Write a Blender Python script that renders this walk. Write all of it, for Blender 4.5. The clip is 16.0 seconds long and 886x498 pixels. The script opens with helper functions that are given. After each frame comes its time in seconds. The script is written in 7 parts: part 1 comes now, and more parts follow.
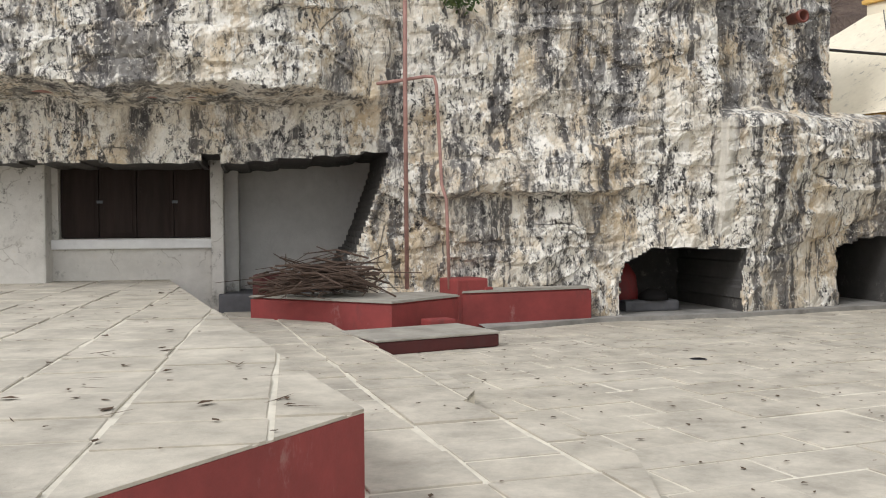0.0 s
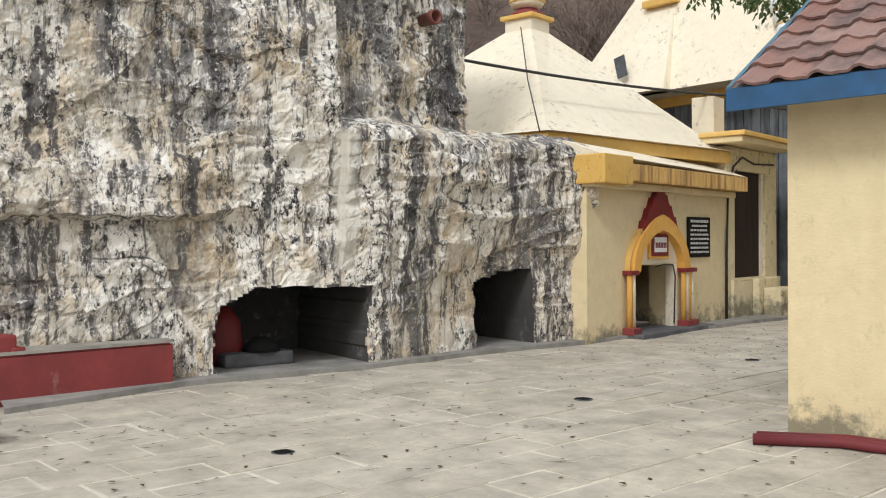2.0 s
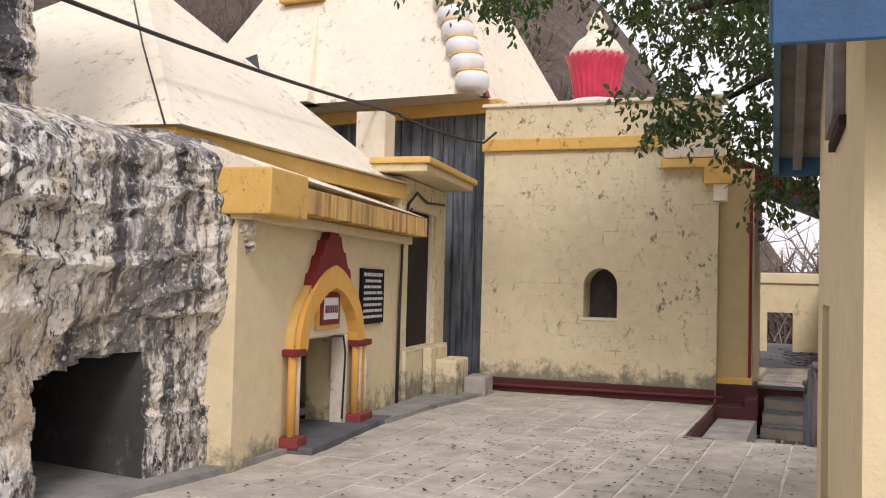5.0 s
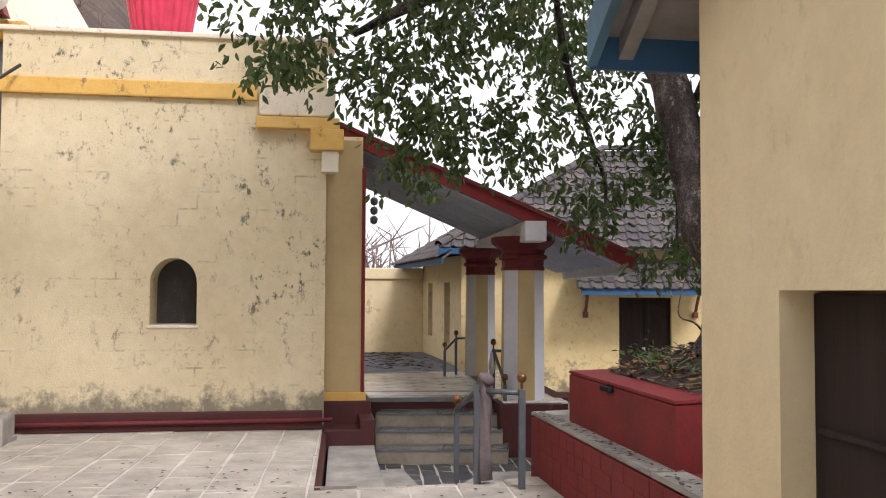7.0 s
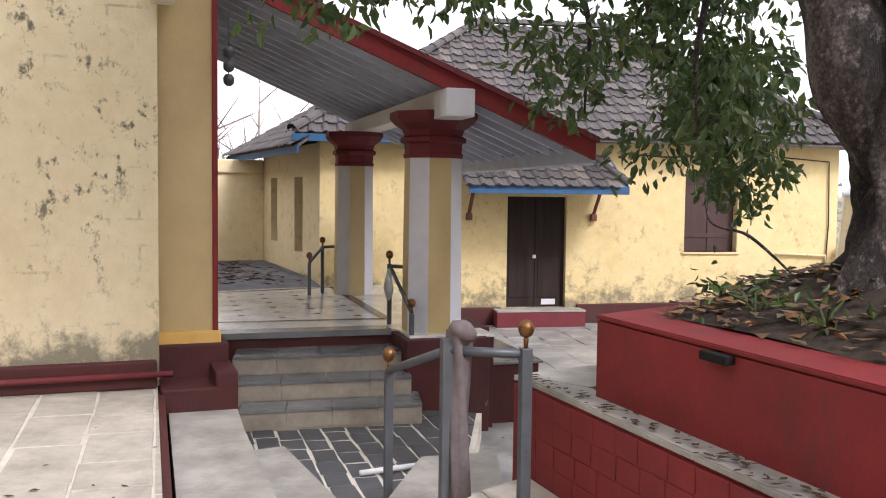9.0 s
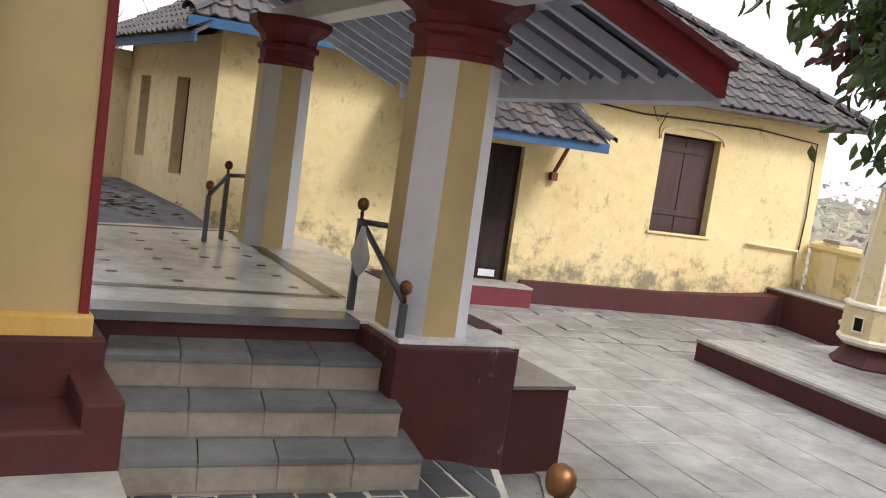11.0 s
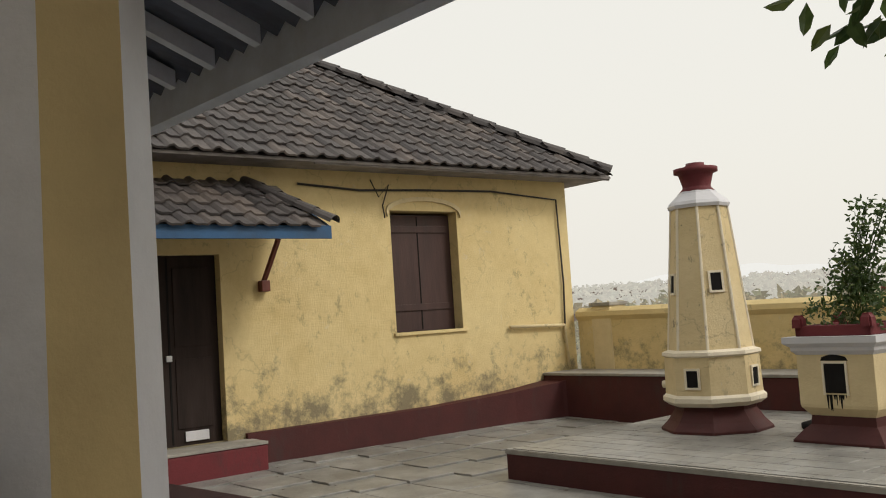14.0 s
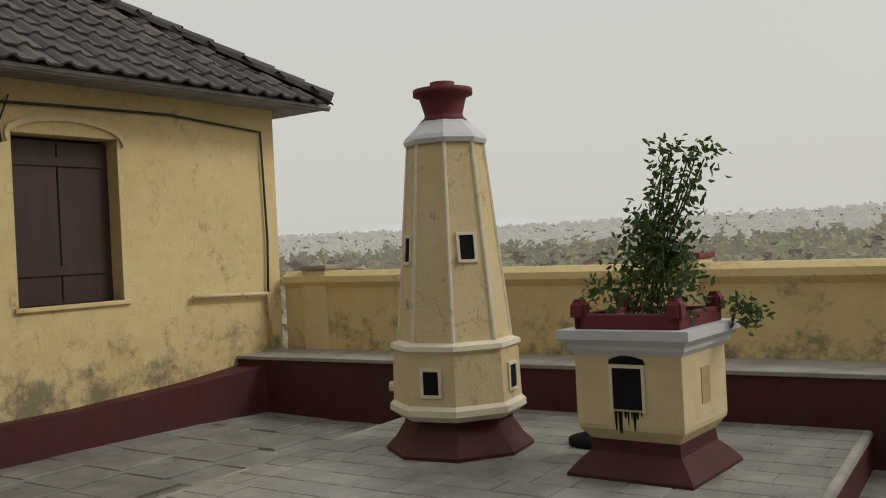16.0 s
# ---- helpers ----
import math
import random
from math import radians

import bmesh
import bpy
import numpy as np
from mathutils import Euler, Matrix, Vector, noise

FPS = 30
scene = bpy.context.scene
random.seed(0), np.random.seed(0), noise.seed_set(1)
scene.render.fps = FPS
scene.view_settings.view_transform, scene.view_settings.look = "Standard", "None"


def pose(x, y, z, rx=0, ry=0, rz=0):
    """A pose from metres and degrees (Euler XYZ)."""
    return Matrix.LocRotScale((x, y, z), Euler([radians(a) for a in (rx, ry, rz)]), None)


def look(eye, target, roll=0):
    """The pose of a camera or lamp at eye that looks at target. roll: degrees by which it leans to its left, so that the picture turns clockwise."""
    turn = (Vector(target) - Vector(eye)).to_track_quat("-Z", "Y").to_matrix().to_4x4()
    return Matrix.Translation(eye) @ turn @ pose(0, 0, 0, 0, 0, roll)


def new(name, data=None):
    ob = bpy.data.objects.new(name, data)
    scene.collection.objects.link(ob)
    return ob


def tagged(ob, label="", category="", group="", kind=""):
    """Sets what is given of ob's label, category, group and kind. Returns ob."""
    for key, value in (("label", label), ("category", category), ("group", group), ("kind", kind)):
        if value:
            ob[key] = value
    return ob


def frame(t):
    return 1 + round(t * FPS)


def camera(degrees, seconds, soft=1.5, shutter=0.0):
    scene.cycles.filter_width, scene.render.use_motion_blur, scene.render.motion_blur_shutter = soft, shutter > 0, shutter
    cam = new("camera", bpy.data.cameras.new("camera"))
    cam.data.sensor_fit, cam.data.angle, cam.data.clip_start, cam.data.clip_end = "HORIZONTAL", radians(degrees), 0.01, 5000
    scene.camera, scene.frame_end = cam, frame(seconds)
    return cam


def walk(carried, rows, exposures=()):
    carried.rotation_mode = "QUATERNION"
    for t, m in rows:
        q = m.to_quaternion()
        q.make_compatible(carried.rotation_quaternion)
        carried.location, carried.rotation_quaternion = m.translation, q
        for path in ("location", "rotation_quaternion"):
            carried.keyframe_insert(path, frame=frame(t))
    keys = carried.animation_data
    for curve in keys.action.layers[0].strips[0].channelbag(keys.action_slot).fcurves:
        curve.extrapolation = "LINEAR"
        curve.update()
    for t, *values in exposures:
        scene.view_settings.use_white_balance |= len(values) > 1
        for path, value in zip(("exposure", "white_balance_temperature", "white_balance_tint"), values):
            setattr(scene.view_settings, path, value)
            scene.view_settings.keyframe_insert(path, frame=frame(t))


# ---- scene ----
cam = camera(51.2, 16.0, 1.05)
EXPOSURES = [(0, 0.34, 5950, 11), (3, 0.32, 5950, 10), (5.5, 0.42, 6050, 22), (7, 0.76, 5950, 20), (9, 1.14, 5850, 19), (11.5, 1.0, 5850, 14), (12.5, 0.48, 6350, 13), (13.5, 0.26, 6400, 11), (14.5, -0.08, 6500, 8), (15, -0.14, 6500, 8), (15.5, -0.40, 6350, 8), (16, -0.42, 6350, 8)]
PATH = [
    (0, (0.502, 0.542, 1.269), (0.480, 2.541, 1.21), -0.4),
    (0.5, (0.995, 0.985, 1.344), (1.009, 2.984, 1.283), -0.3),
    (1, (1.105, 1.668, 1.319), (1.421, 3.642, 1.275), 0.1),
    (1.5, (1.463, 2.361, 1.358), (1.972, 4.295, 1.325), -0.0),
    (2, (1.794, 3.146, 1.358), (2.465, 5.029, 1.346), -0.3),
    (2.5, (2.131, 3.881, 1.355), (2.898, 5.728, 1.334), -0.0),
    (3, (2.467, 4.68, 1.394), (3.332, 6.482, 1.46), -0.3),
    (3.2, (2.576, 4.966, 1.412), (3.447, 6.765, 1.496), -0.0),
    (5.3, (3.954, 8.196, 1.651), (5.458, 9.513, 1.725), 1.4),
    (5.5, (4.205, 8.44, 1.658), (5.759, 9.697, 1.734), 1.3),
    (6, (4.729, 9.074, 1.625), (6.422, 10.136, 1.703), 0.8),
    (6.5, (5.437, 9.672, 1.573), (7.254, 10.506, 1.642), 0.4),
    (7, (6.196, 10.259, 1.551), (8.114, 10.82, 1.643), 0.3),
    (7.5, (6.902, 10.753, 1.538), (8.866, 11.127, 1.598), 0.4),
    (8, (7.73, 11.151, 1.546), (9.716, 11.38, 1.605), 0.2),
    (8.5, (8.499, 11.476, 1.551), (10.491, 11.657, 1.595), 0.3),
    (9, (9.318, 11.851, 1.503), (11.307, 12.02, 1.381), 0.7),
    (9.2, (9.592, 11.978, 1.476), (11.578, 12.16, 1.329), 1.2),
    (11.3, (13.053, 13.337, 1.308), (15.026, 13.074, 1.119), 8.5),
    (11.5, (13.315, 13.383, 1.326), (15.28, 13.034, 1.199), 7.6),
    (12, (13.849, 13.466, 1.361), (15.749, 12.843, 1.378), 4.9),
    (12.5, (14.236, 13.301, 1.16), (16.092, 12.558, 1.22), 2.2),
    (13, (14.787, 13.166, 1.059), (16.645, 12.426, 1.071), -0.1),
    (13.5, (15.223, 13.065, 0.921), (17.112, 12.411, 0.952), -2.1),
    (14, (15.802, 12.754, 0.654), (17.632, 11.960, 0.8), -3.7),
    (14.5, (16.339, 12.27, 0.616), (17.986, 11.135, 0.621), -4.6),
    (15, (16.863, 11.839, 0.635), (18.337, 10.487, 0.615), -3.7),
    (15.5, (17.395, 11.449, 0.702), (18.874, 10.103, 0.726), -3.3),
    (16, (18.001, 11.173, 0.808), (19.532, 9.885, 0.809), -2.9),
]
walk(cam, [(t, look(eye, target, roll)) for t, eye, target, roll in PATH], exposures=EXPOSURES)


# ---- world and light ----
def make_world():
    w = bpy.data.worlds.new("sky")
    scene.world = w
    w.use_nodes = True
    nt = w.node_tree
    nt.nodes.clear()
    out = nt.nodes.new("ShaderNodeOutputWorld")
    bg = nt.nodes.new("ShaderNodeBackground")
    sky = nt.nodes.new("ShaderNodeTexSky")
    sky.sky_type = "NISHITA"
    sky.sun_disc = False
    sky.sun_elevation = radians(38)
    sky.sun_rotation = radians(225)
    sky.air_density = 1.6
    sky.dust_density = 7.0
    haze = nt.nodes.new("ShaderNodeMixRGB")
    haze.inputs[0].default_value = 0.86
    haze.inputs[2].default_value = HAZE
    nt.links.new(sky.outputs[0], haze.inputs[1])
    nt.links.new(haze.outputs[0], bg.inputs[0])
    bg.inputs[1].default_value = SKY_STRENGTH
    nt.links.new(bg.outputs[0], out.inputs[0])
    d = bpy.data.lights.new("sun", "SUN")
    d.energy = SUN_STRENGTH
    d.angle = radians(14)
    d.color = (1.0, 0.96, 0.90)
    s = new("sun", d)
    s.matrix_world = look((0, 0, 30), (0.52, 0.52, 30 - 0.68))


HAZE = (8.1, 7.8, 7.15, 1)
SKY_STRENGTH, SUN_STRENGTH = 0.115, 1.3
make_world()


# ---- materials ----
def ramp(nt, src, stops):
    r = nt.nodes.new("ShaderNodeValToRGB")
    e = r.color_ramp.elements
    while len(e) < len(stops):
        e.new(0.5)
    for k, (p, c) in zip(e, stops):
        k.position = p
        k.color = (*c, 1) if len(c) == 3 else c
    nt.links.new(src, r.inputs[0])
    return r.outputs[0]


def noise_tex(nt, vec, scale, detail=6, rough=0.6, stretch=None, kind="noise"):
    m = vec
    if stretch:
        mp = nt.nodes.new("ShaderNodeMapping")
        mp.inputs["Scale"].default_value = stretch
        nt.links.new(vec, mp.inputs[0])
        m = mp.outputs[0]
    if kind == "voronoi":
        n = nt.nodes.new("ShaderNodeTexVoronoi")
        n.inputs["Scale"].default_value = scale
        nt.links.new(m, n.inputs["Vector"])
        return n.outputs["Distance"]
    n = nt.nodes.new("ShaderNodeTexNoise")
    n.inputs["Scale"].default_value = scale
    n.inputs["Detail"].default_value = detail
    n.inputs["Roughness"].default_value = rough
    nt.links.new(m, n.inputs["Vector"])
    return n.outputs["Fac"]


def mix(nt, fac, a, b, mode="MIX"):
    m = nt.nodes.new("ShaderNodeMixRGB")
    m.blend_type = mode
    for i, v in ((0, fac), (1, a), (2, b)):
        if isinstance(v, (int, float)):
            m.inputs[i].default_value = v
        elif isinstance(v, tuple):
            m.inputs[i].default_value = (*v, 1) if len(v) == 3 else v
        else:
            nt.links.new(v, m.inputs[i])
    return m.outputs[0]


def begin(name):
    m = bpy.data.materials.new(name)
    m.use_nodes = True
    nt = m.node_tree
    b = nt.nodes["Principled BSDF"]
    geo = nt.nodes.new("ShaderNodeNewGeometry")
    return m, nt, b, geo.outputs["Position"]


def bump(nt, b, height, strength=0.3, dist=0.02):
    n = nt.nodes.new("ShaderNodeBump")
    n.inputs["Strength"].default_value = strength
    n.inputs["Distance"].default_value = dist
    nt.links.new(height, n.inputs["Height"])
    nt.links.new(n.outputs[0], b.inputs["Normal"])


def plain(name, col, rough=0.6, metal=0.0, var=0.25, scale=6.0, grime=(0.05, 0.045, 0.04), dirt=0.35, bumpy=0.15, stretch=None, rnd=0.0):
    """Paint, stone or wood with broad mottling and fine grain."""
    m, nt, b, pos = begin(name)
    dark = tuple(c * (1 - var) for c in col)
    light = tuple(min(1, c * (1 + var * 0.6)) for c in col)
    c = ramp(nt, noise_tex(nt, pos, scale, 8, 0.65, stretch), [(0.3, dark), (0.7, light)])
    if dirt:
        f = ramp(nt, noise_tex(nt, pos, scale * 0.45, 10, 0.75, stretch), [(0.5, (0, 0, 0)), (0.75, (dirt,) * 3)])
        c = mix(nt, f, c, grime)
    if rnd:
        info = nt.nodes.new("ShaderNodeObjectInfo")
        c = mix(nt, rnd, c, ramp(nt, info.outputs["Random"], [(0.0, (0.3, 0.3, 0.3)), (1.0, (0.75, 0.75, 0.75))]), "OVERLAY")
    nt.links.new(c, b.inputs["Base Color"])
    b.inputs["Roughness"].default_value = rough
    b.inputs["Metallic"].default_value = metal
    if rough >= 0.8:
        b.inputs["Specular IOR Level"].default_value = 0.2
    fine = noise_tex(nt, pos, scale * 9, 6, 0.7, stretch)
    bump(nt, b, fine, bumpy, 0.02)
    return m


def plaster(name, base, pale, stain=(0.035, 0.033, 0.03), amount=0.5, damp=0.0, damp_z=0.0, drips=True, courses=None, cracks=0.0):
    """Old limewash: patchy colour, black mould flecks in vertical runs, coarse relief. damp: mould that climbs from a base line."""
    m, nt, b, pos = begin(name)
    c = ramp(nt, noise_tex(nt, pos, 0.9, 6, 0.6), [(0.3, base), (0.72, pale)])
    c = mix(nt, 0.35, c, ramp(nt, noise_tex(nt, pos, 5.5, 8, 0.7), [(0.3, tuple(v * 0.75 for v in base)), (0.7, pale)]))
    if amount:
        spots = noise_tex(nt, pos, 5.5, 13, 0.80, (1.2, 1.2, 0.9) if drips else None)
        area = ramp(nt, noise_tex(nt, pos, 0.8, 4, 0.6), [(0.42, (0, 0, 0)), (0.58, (1, 1, 1))])
        f = ramp(nt, spots, [(0.55, (0, 0, 0)), (0.615, (amount,) * 3)])
        c = mix(nt, mix(nt, 1.0, f, area, "MULTIPLY"), c, stain)
    if cracks:
        wn = nt.nodes.new("ShaderNodeTexNoise")
        wn.inputs["Scale"].default_value = 2.5
        wn.inputs["Detail"].default_value = 8
        nt.links.new(pos, wn.inputs["Vector"])
        ma = nt.nodes.new("ShaderNodeVectorMath")
        ma.operation = "MULTIPLY_ADD"
        nt.links.new(wn.outputs["Color"], ma.inputs[0])
        ma.inputs[1].default_value = (0.6, 0.6, 0.6)
        nt.links.new(pos, ma.inputs[2])
        vo = nt.nodes.new("ShaderNodeTexVoronoi")
        vo.feature = "DISTANCE_TO_EDGE"
        vo.inputs["Scale"].default_value = 1.1
        nt.links.new(ma.outputs[0], vo.inputs["Vector"])
        line = ramp(nt, vo.outputs["Distance"], [(0.0, (cracks,) * 3), (0.009, (0, 0, 0))])
        where = ramp(nt, noise_tex(nt, pos, 0.7, 4, 0.6), [(0.47, (0, 0, 0)), (0.53, (1, 1, 1))])
        c = mix(nt, mix(nt, 1.0, line, where, "MULTIPLY"), c, (0.13, 0.10, 0.06))
        chip = ramp(nt, noise_tex(nt, pos, 4.0, 13, 0.8), [(0.60, (0, 0, 0)), (0.63, (cracks,) * 3)])
        c = mix(nt, chip, c, (0.62, 0.58, 0.48))
    if courses:
        dx, dy = courses
        cmb = nt.nodes.new("ShaderNodeCombineXYZ")
        dot = nt.nodes.new("ShaderNodeVectorMath")
        dot.operation = "DOT_PRODUCT"
        dot.inputs[1].default_value = (dx, dy, 0)
        nt.links.new(pos, dot.inputs[0])
        sp = nt.nodes.new("ShaderNodeSeparateXYZ")
        nt.links.new(pos, sp.inputs[0])
        nt.links.new(dot.outputs["Value"], cmb.inputs[0])
        nt.links.new(sp.outputs[2], cmb.inputs[1])
        brick = nt.nodes.new("ShaderNodeTexBrick")
        brick.inputs["Scale"].default_value = 1.0
        brick.inputs["Mortar Size"].default_value = 0.016
        brick.inputs["Mortar Smooth"].default_value = 0.6
        brick.inputs["Brick Width"].default_value = 0.46
        brick.inputs["Row Height"].default_value = 0.21
        nt.links.new(cmb.outputs[0], brick.inputs["Vector"])
        patch = ramp(nt, noise_tex(nt, pos, 2.2, 12, 0.78), [(0.53, (0, 0, 0)), (0.62, (0.4,) * 3)])
        c = mix(nt, mix(nt, 1.0, brick.outputs["Fac"], patch, "MULTIPLY"), c, stain)
    if damp:
        sep = nt.nodes.new("ShaderNodeSeparateXYZ")
        nt.links.new(pos, sep.inputs[0])
        h = nt.nodes.new("ShaderNodeMapRange")
        h.inputs[1].default_value, h.inputs[2].default_value = damp_z, damp_z + damp
        h.inputs[3].default_value, h.inputs[4].default_value = 0.19, -0.17
        nt.links.new(sep.outputs[2], h.inputs[0])
        add = nt.nodes.new("ShaderNodeMath")
        nt.links.new(noise_tex(nt, pos, 3.2, 12, 0.75), add.inputs[0])
        nt.links.new(h.outputs[0], add.inputs[1])
        c = mix(nt, ramp(nt, add.outputs[0], [(0.54, (0, 0, 0)), (0.68, (0.75,) * 3)]), c, (0.10, 0.095, 0.075))
    nt.links.new(c, b.inputs["Base Color"])
    b.inputs["Roughness"].default_value = 0.85
    hgt = mix(nt, 0.5, noise_tex(nt, pos, 3, 6, 0.6), noise_tex(nt, pos, 45, 5, 0.7))
    bump(nt, b, hgt, 0.35, 0.03)
    return m


def rock_material(name, wash_share=0.92, grey_from=0.52):
    """Limewashed rock face: white wash, grey and black weathering runs, ochre soil, lichen flecks, cracks."""
    m, nt, b, pos = begin(name)
    warp = nt.nodes.new("ShaderNodeTexNoise")
    warp.inputs["Scale"].default_value = 1.6
    warp.inputs["Detail"].default_value = 6
    nt.links.new(pos, warp.inputs["Vector"])
    wv = nt.nodes.new("ShaderNodeVectorMath")
    wv.operation = "MULTIPLY_ADD"
    nt.links.new(warp.outputs["Color"], wv.inputs[0])
    wv.inputs[1].default_value = (0.16, 0.16, 0.16)
    nt.links.new(pos, wv.inputs[2])
    wp = wv.outputs[0]
    base = ramp(nt, noise_tex(nt, wp, 2.3, 14, 0.78, (1.0, 1.0, 0.30)), [(0.36, (0.12, 0.115, 0.11)), (0.43, (0.42, 0.38, 0.32)), (0.51, (0.68, 0.63, 0.54)), (0.62, (0.86, 0.83, 0.76))])
    och = ramp(nt, noise_tex(nt, wp, 0.9, 10, 0.72), [(0.47, (0, 0, 0)), (0.60, (0.8,) * 3)])
    c = mix(nt, och, base, (0.58, 0.46, 0.30))
    wash = ramp(nt, noise_tex(nt, wp, 1.7, 14, 0.78, (1, 1, 0.45)), [(0.50, (0, 0, 0)), (0.53, (wash_share,) * 3)])
    c = mix(nt, wash, c, (0.80, 0.775, 0.715))
    grey = ramp(nt, noise_tex(nt, wp, 1.2, 13, 0.78, (1.2, 1.2, 0.30)), [(grey_from, (0, 0, 0)), (grey_from + 0.05, (0.86,) * 3)])
    c = mix(nt, grey, c, (0.125, 0.12, 0.12))
    runs = ramp(nt, noise_tex(nt, wp, 4.2, 12, 0.74, (1.0, 1.0, 0.10)), [(0.535, (0, 0, 0)), (0.57, (0.88,) * 3)])
    c = mix(nt, runs, c, (0.06, 0.057, 0.06))
    flecks = ramp(nt, noise_tex(nt, pos, 11, 13, 0.84, (1.2, 1.0, 0.7)), [(0.522, (0, 0, 0)), (0.538, (1, 1, 1))])
    zone = ramp(nt, noise_tex(nt, wp, 1.7, 8, 0.7, (1, 1, 0.5)), [(0.42, (0, 0, 0)), (0.53, (1, 1, 1))])
    c = mix(nt, mix(nt, 1.0, flecks, zone, "MULTIPLY"), c, (0.04, 0.038, 0.04))
    chips = ramp(nt, noise_tex(nt, pos, 15, 12, 0.82), [(0.57, (0, 0, 0)), (0.585, (0.9,) * 3)])
    c = mix(nt, chips, c, (0.74, 0.72, 0.66))
    vor = nt.nodes.new("ShaderNodeTexVoronoi")
    vor.feature = "DISTANCE_TO_EDGE"
    vor.inputs["Scale"].default_value = 1.5
    nt.links.new(wp, vor.inputs["Vector"])
    crack = ramp(nt, vor.outputs["Distance"], [(0.0, (0.95,) * 3), (0.022, (0, 0, 0))])
    czone = ramp(nt, noise_tex(nt, pos, 0.8, 5, 0.6), [(0.58, (0, 0, 0)), (0.62, (1, 1, 1))])
    c = mix(nt, mix(nt, 1.0, crack, czone, "MULTIPLY"), c, (0.05, 0.045, 0.042))
    sep = nt.nodes.new("ShaderNodeSeparateXYZ")
    nt.links.new(wp, sep.inputs[0])
    lime = None
    for axis, lo, hi in ((0, 4.30, 4.56), (2, 1.15, 2.75)):
        for a, b_ in ((lo - 0.04, lo + 0.04), (hi + 0.04, hi - 0.04)):
            mr = nt.nodes.new("ShaderNodeMapRange")
            mr.inputs[1].default_value, mr.inputs[2].default_value = a, b_
            nt.links.new(sep.outputs[axis], mr.inputs[0])
            lime = mr.outputs[0] if lime is None else mix(nt, 1.0, lime, mr.outputs[0], "MULTIPLY")
    c = mix(nt, mix(nt, 1.0, lime, (0.85,) * 3, "MULTIPLY"), c, mix(nt, noise_tex(nt, pos, 9, 10, 0.75), (0.50, 0.47, 0.40), (0.80, 0.77, 0.70)))
    green = ramp(nt, noise_tex(nt, pos, 1.3, 8, 0.7, (1.2, 1.2, 0.1)), [(0.66, (0, 0, 0)), (0.72, (0.7,) * 3)])
    c = mix(nt, green, c, (0.10, 0.13, 0.09))
    nt.links.new(c, b.inputs["Base Color"])
    b.inputs["Roughness"].default_value = 0.92
    hgt = mix(nt, 0.5, noise_tex(nt, wp, 4, 12, 0.8, (1, 1, 0.6)), noise_tex(nt, pos, 26, 10, 0.85))
    bump(nt, b, hgt, 0.55, 0.04)
    return m


def paving_material(name, cols, joint_dirt=0.3, rough=0.75, own_share=0.75, blotch=0.72, dirt_full=0.75):
    m, nt, b, pos = begin(name)
    info = nt.nodes.new("ShaderNodeObjectInfo")
    geo = nt.nodes.new("ShaderNodeNewGeometry")
    mathn = nt.nodes.new("ShaderNodeMath")
    mathn.operation = "ADD"
    nt.links.new(info.outputs["Random"], mathn.inputs[0])
    nt.links.new(geo.outputs["Random Per Island"], mathn.inputs[1])
    fr = nt.nodes.new("ShaderNodeMath")
    fr.operation = "FRACT"
    nt.links.new(mathn.outputs[0], fr.inputs[0])
    n = len(cols)
    own = ramp(nt, fr.outputs[0], [(i / max(1, n - 1), c) for i, c in enumerate(cols)])
    c = mix(nt, own_share, own, mix(nt, noise_tex(nt, pos, 0.5, 4, 0.6), cols[0], cols[-1]))
    blot = ramp(nt, noise_tex(nt, pos, 2.4, 9, 0.72), [(0.35, (blotch,) * 3), (0.66, (1.18,) * 3)])
    c = mix(nt, 1.0, c, blot, "MULTIPLY")
    dirt = ramp(nt, noise_tex(nt, pos, 0.9, 13, 0.78), [(0.47, (0, 0, 0)), (dirt_full, (joint_dirt,) * 3)])
    c = mix(nt, dirt, c, (0.10, 0.085, 0.065))
    grit = ramp(nt, noise_tex(nt, pos, 60, 4, 0.8), [(0.62, (0, 0, 0)), (0.72, (0.35,) * 3)])
    c = mix(nt, grit, c, (0.08, 0.07, 0.06))
    nt.links.new(c, b.inputs["Base Color"])
    b.inputs["Roughness"].default_value = rough
    bump(nt, b, mix(nt, 0.5, noise_tex(nt, pos, 8, 8, 0.7), noise_tex(nt, pos, 70, 4, 0.7)), 0.3, 0.012)
    return m


def red_paint(name, col, pale=(0.42, 0.30, 0.27), wear=0.5):
    m, nt, b, pos = begin(name)
    c = ramp(nt, noise_tex(nt, pos, 2.0, 8, 0.7), [(0.3, tuple(v * 0.62 for v in col)), (0.7, col)])
    worn = ramp(nt, noise_tex(nt, pos, 2.6, 12, 0.78, (1, 1, 0.5)), [(0.60, (0, 0, 0)), (0.72, (wear,) * 3)])
    c = mix(nt, worn, c, pale)
    soot = ramp(nt, noise_tex(nt, pos, 1.6, 10, 0.75, (1.4, 1.4, 0.4)), [(0.55, (0, 0, 0)), (0.74, (0.75,) * 3)])
    c = mix(nt, soot, c, (0.045, 0.03, 0.028))
    nt.links.new(c, b.inputs["Base Color"])
    b.inputs["Roughness"].default_value = 0.7
    bump(nt, b, mix(nt, 0.5, noise_tex(nt, pos, 6, 8, 0.7), noise_tex(nt, pos, 40, 5, 0.7)), 0.35, 0.02)
    return m


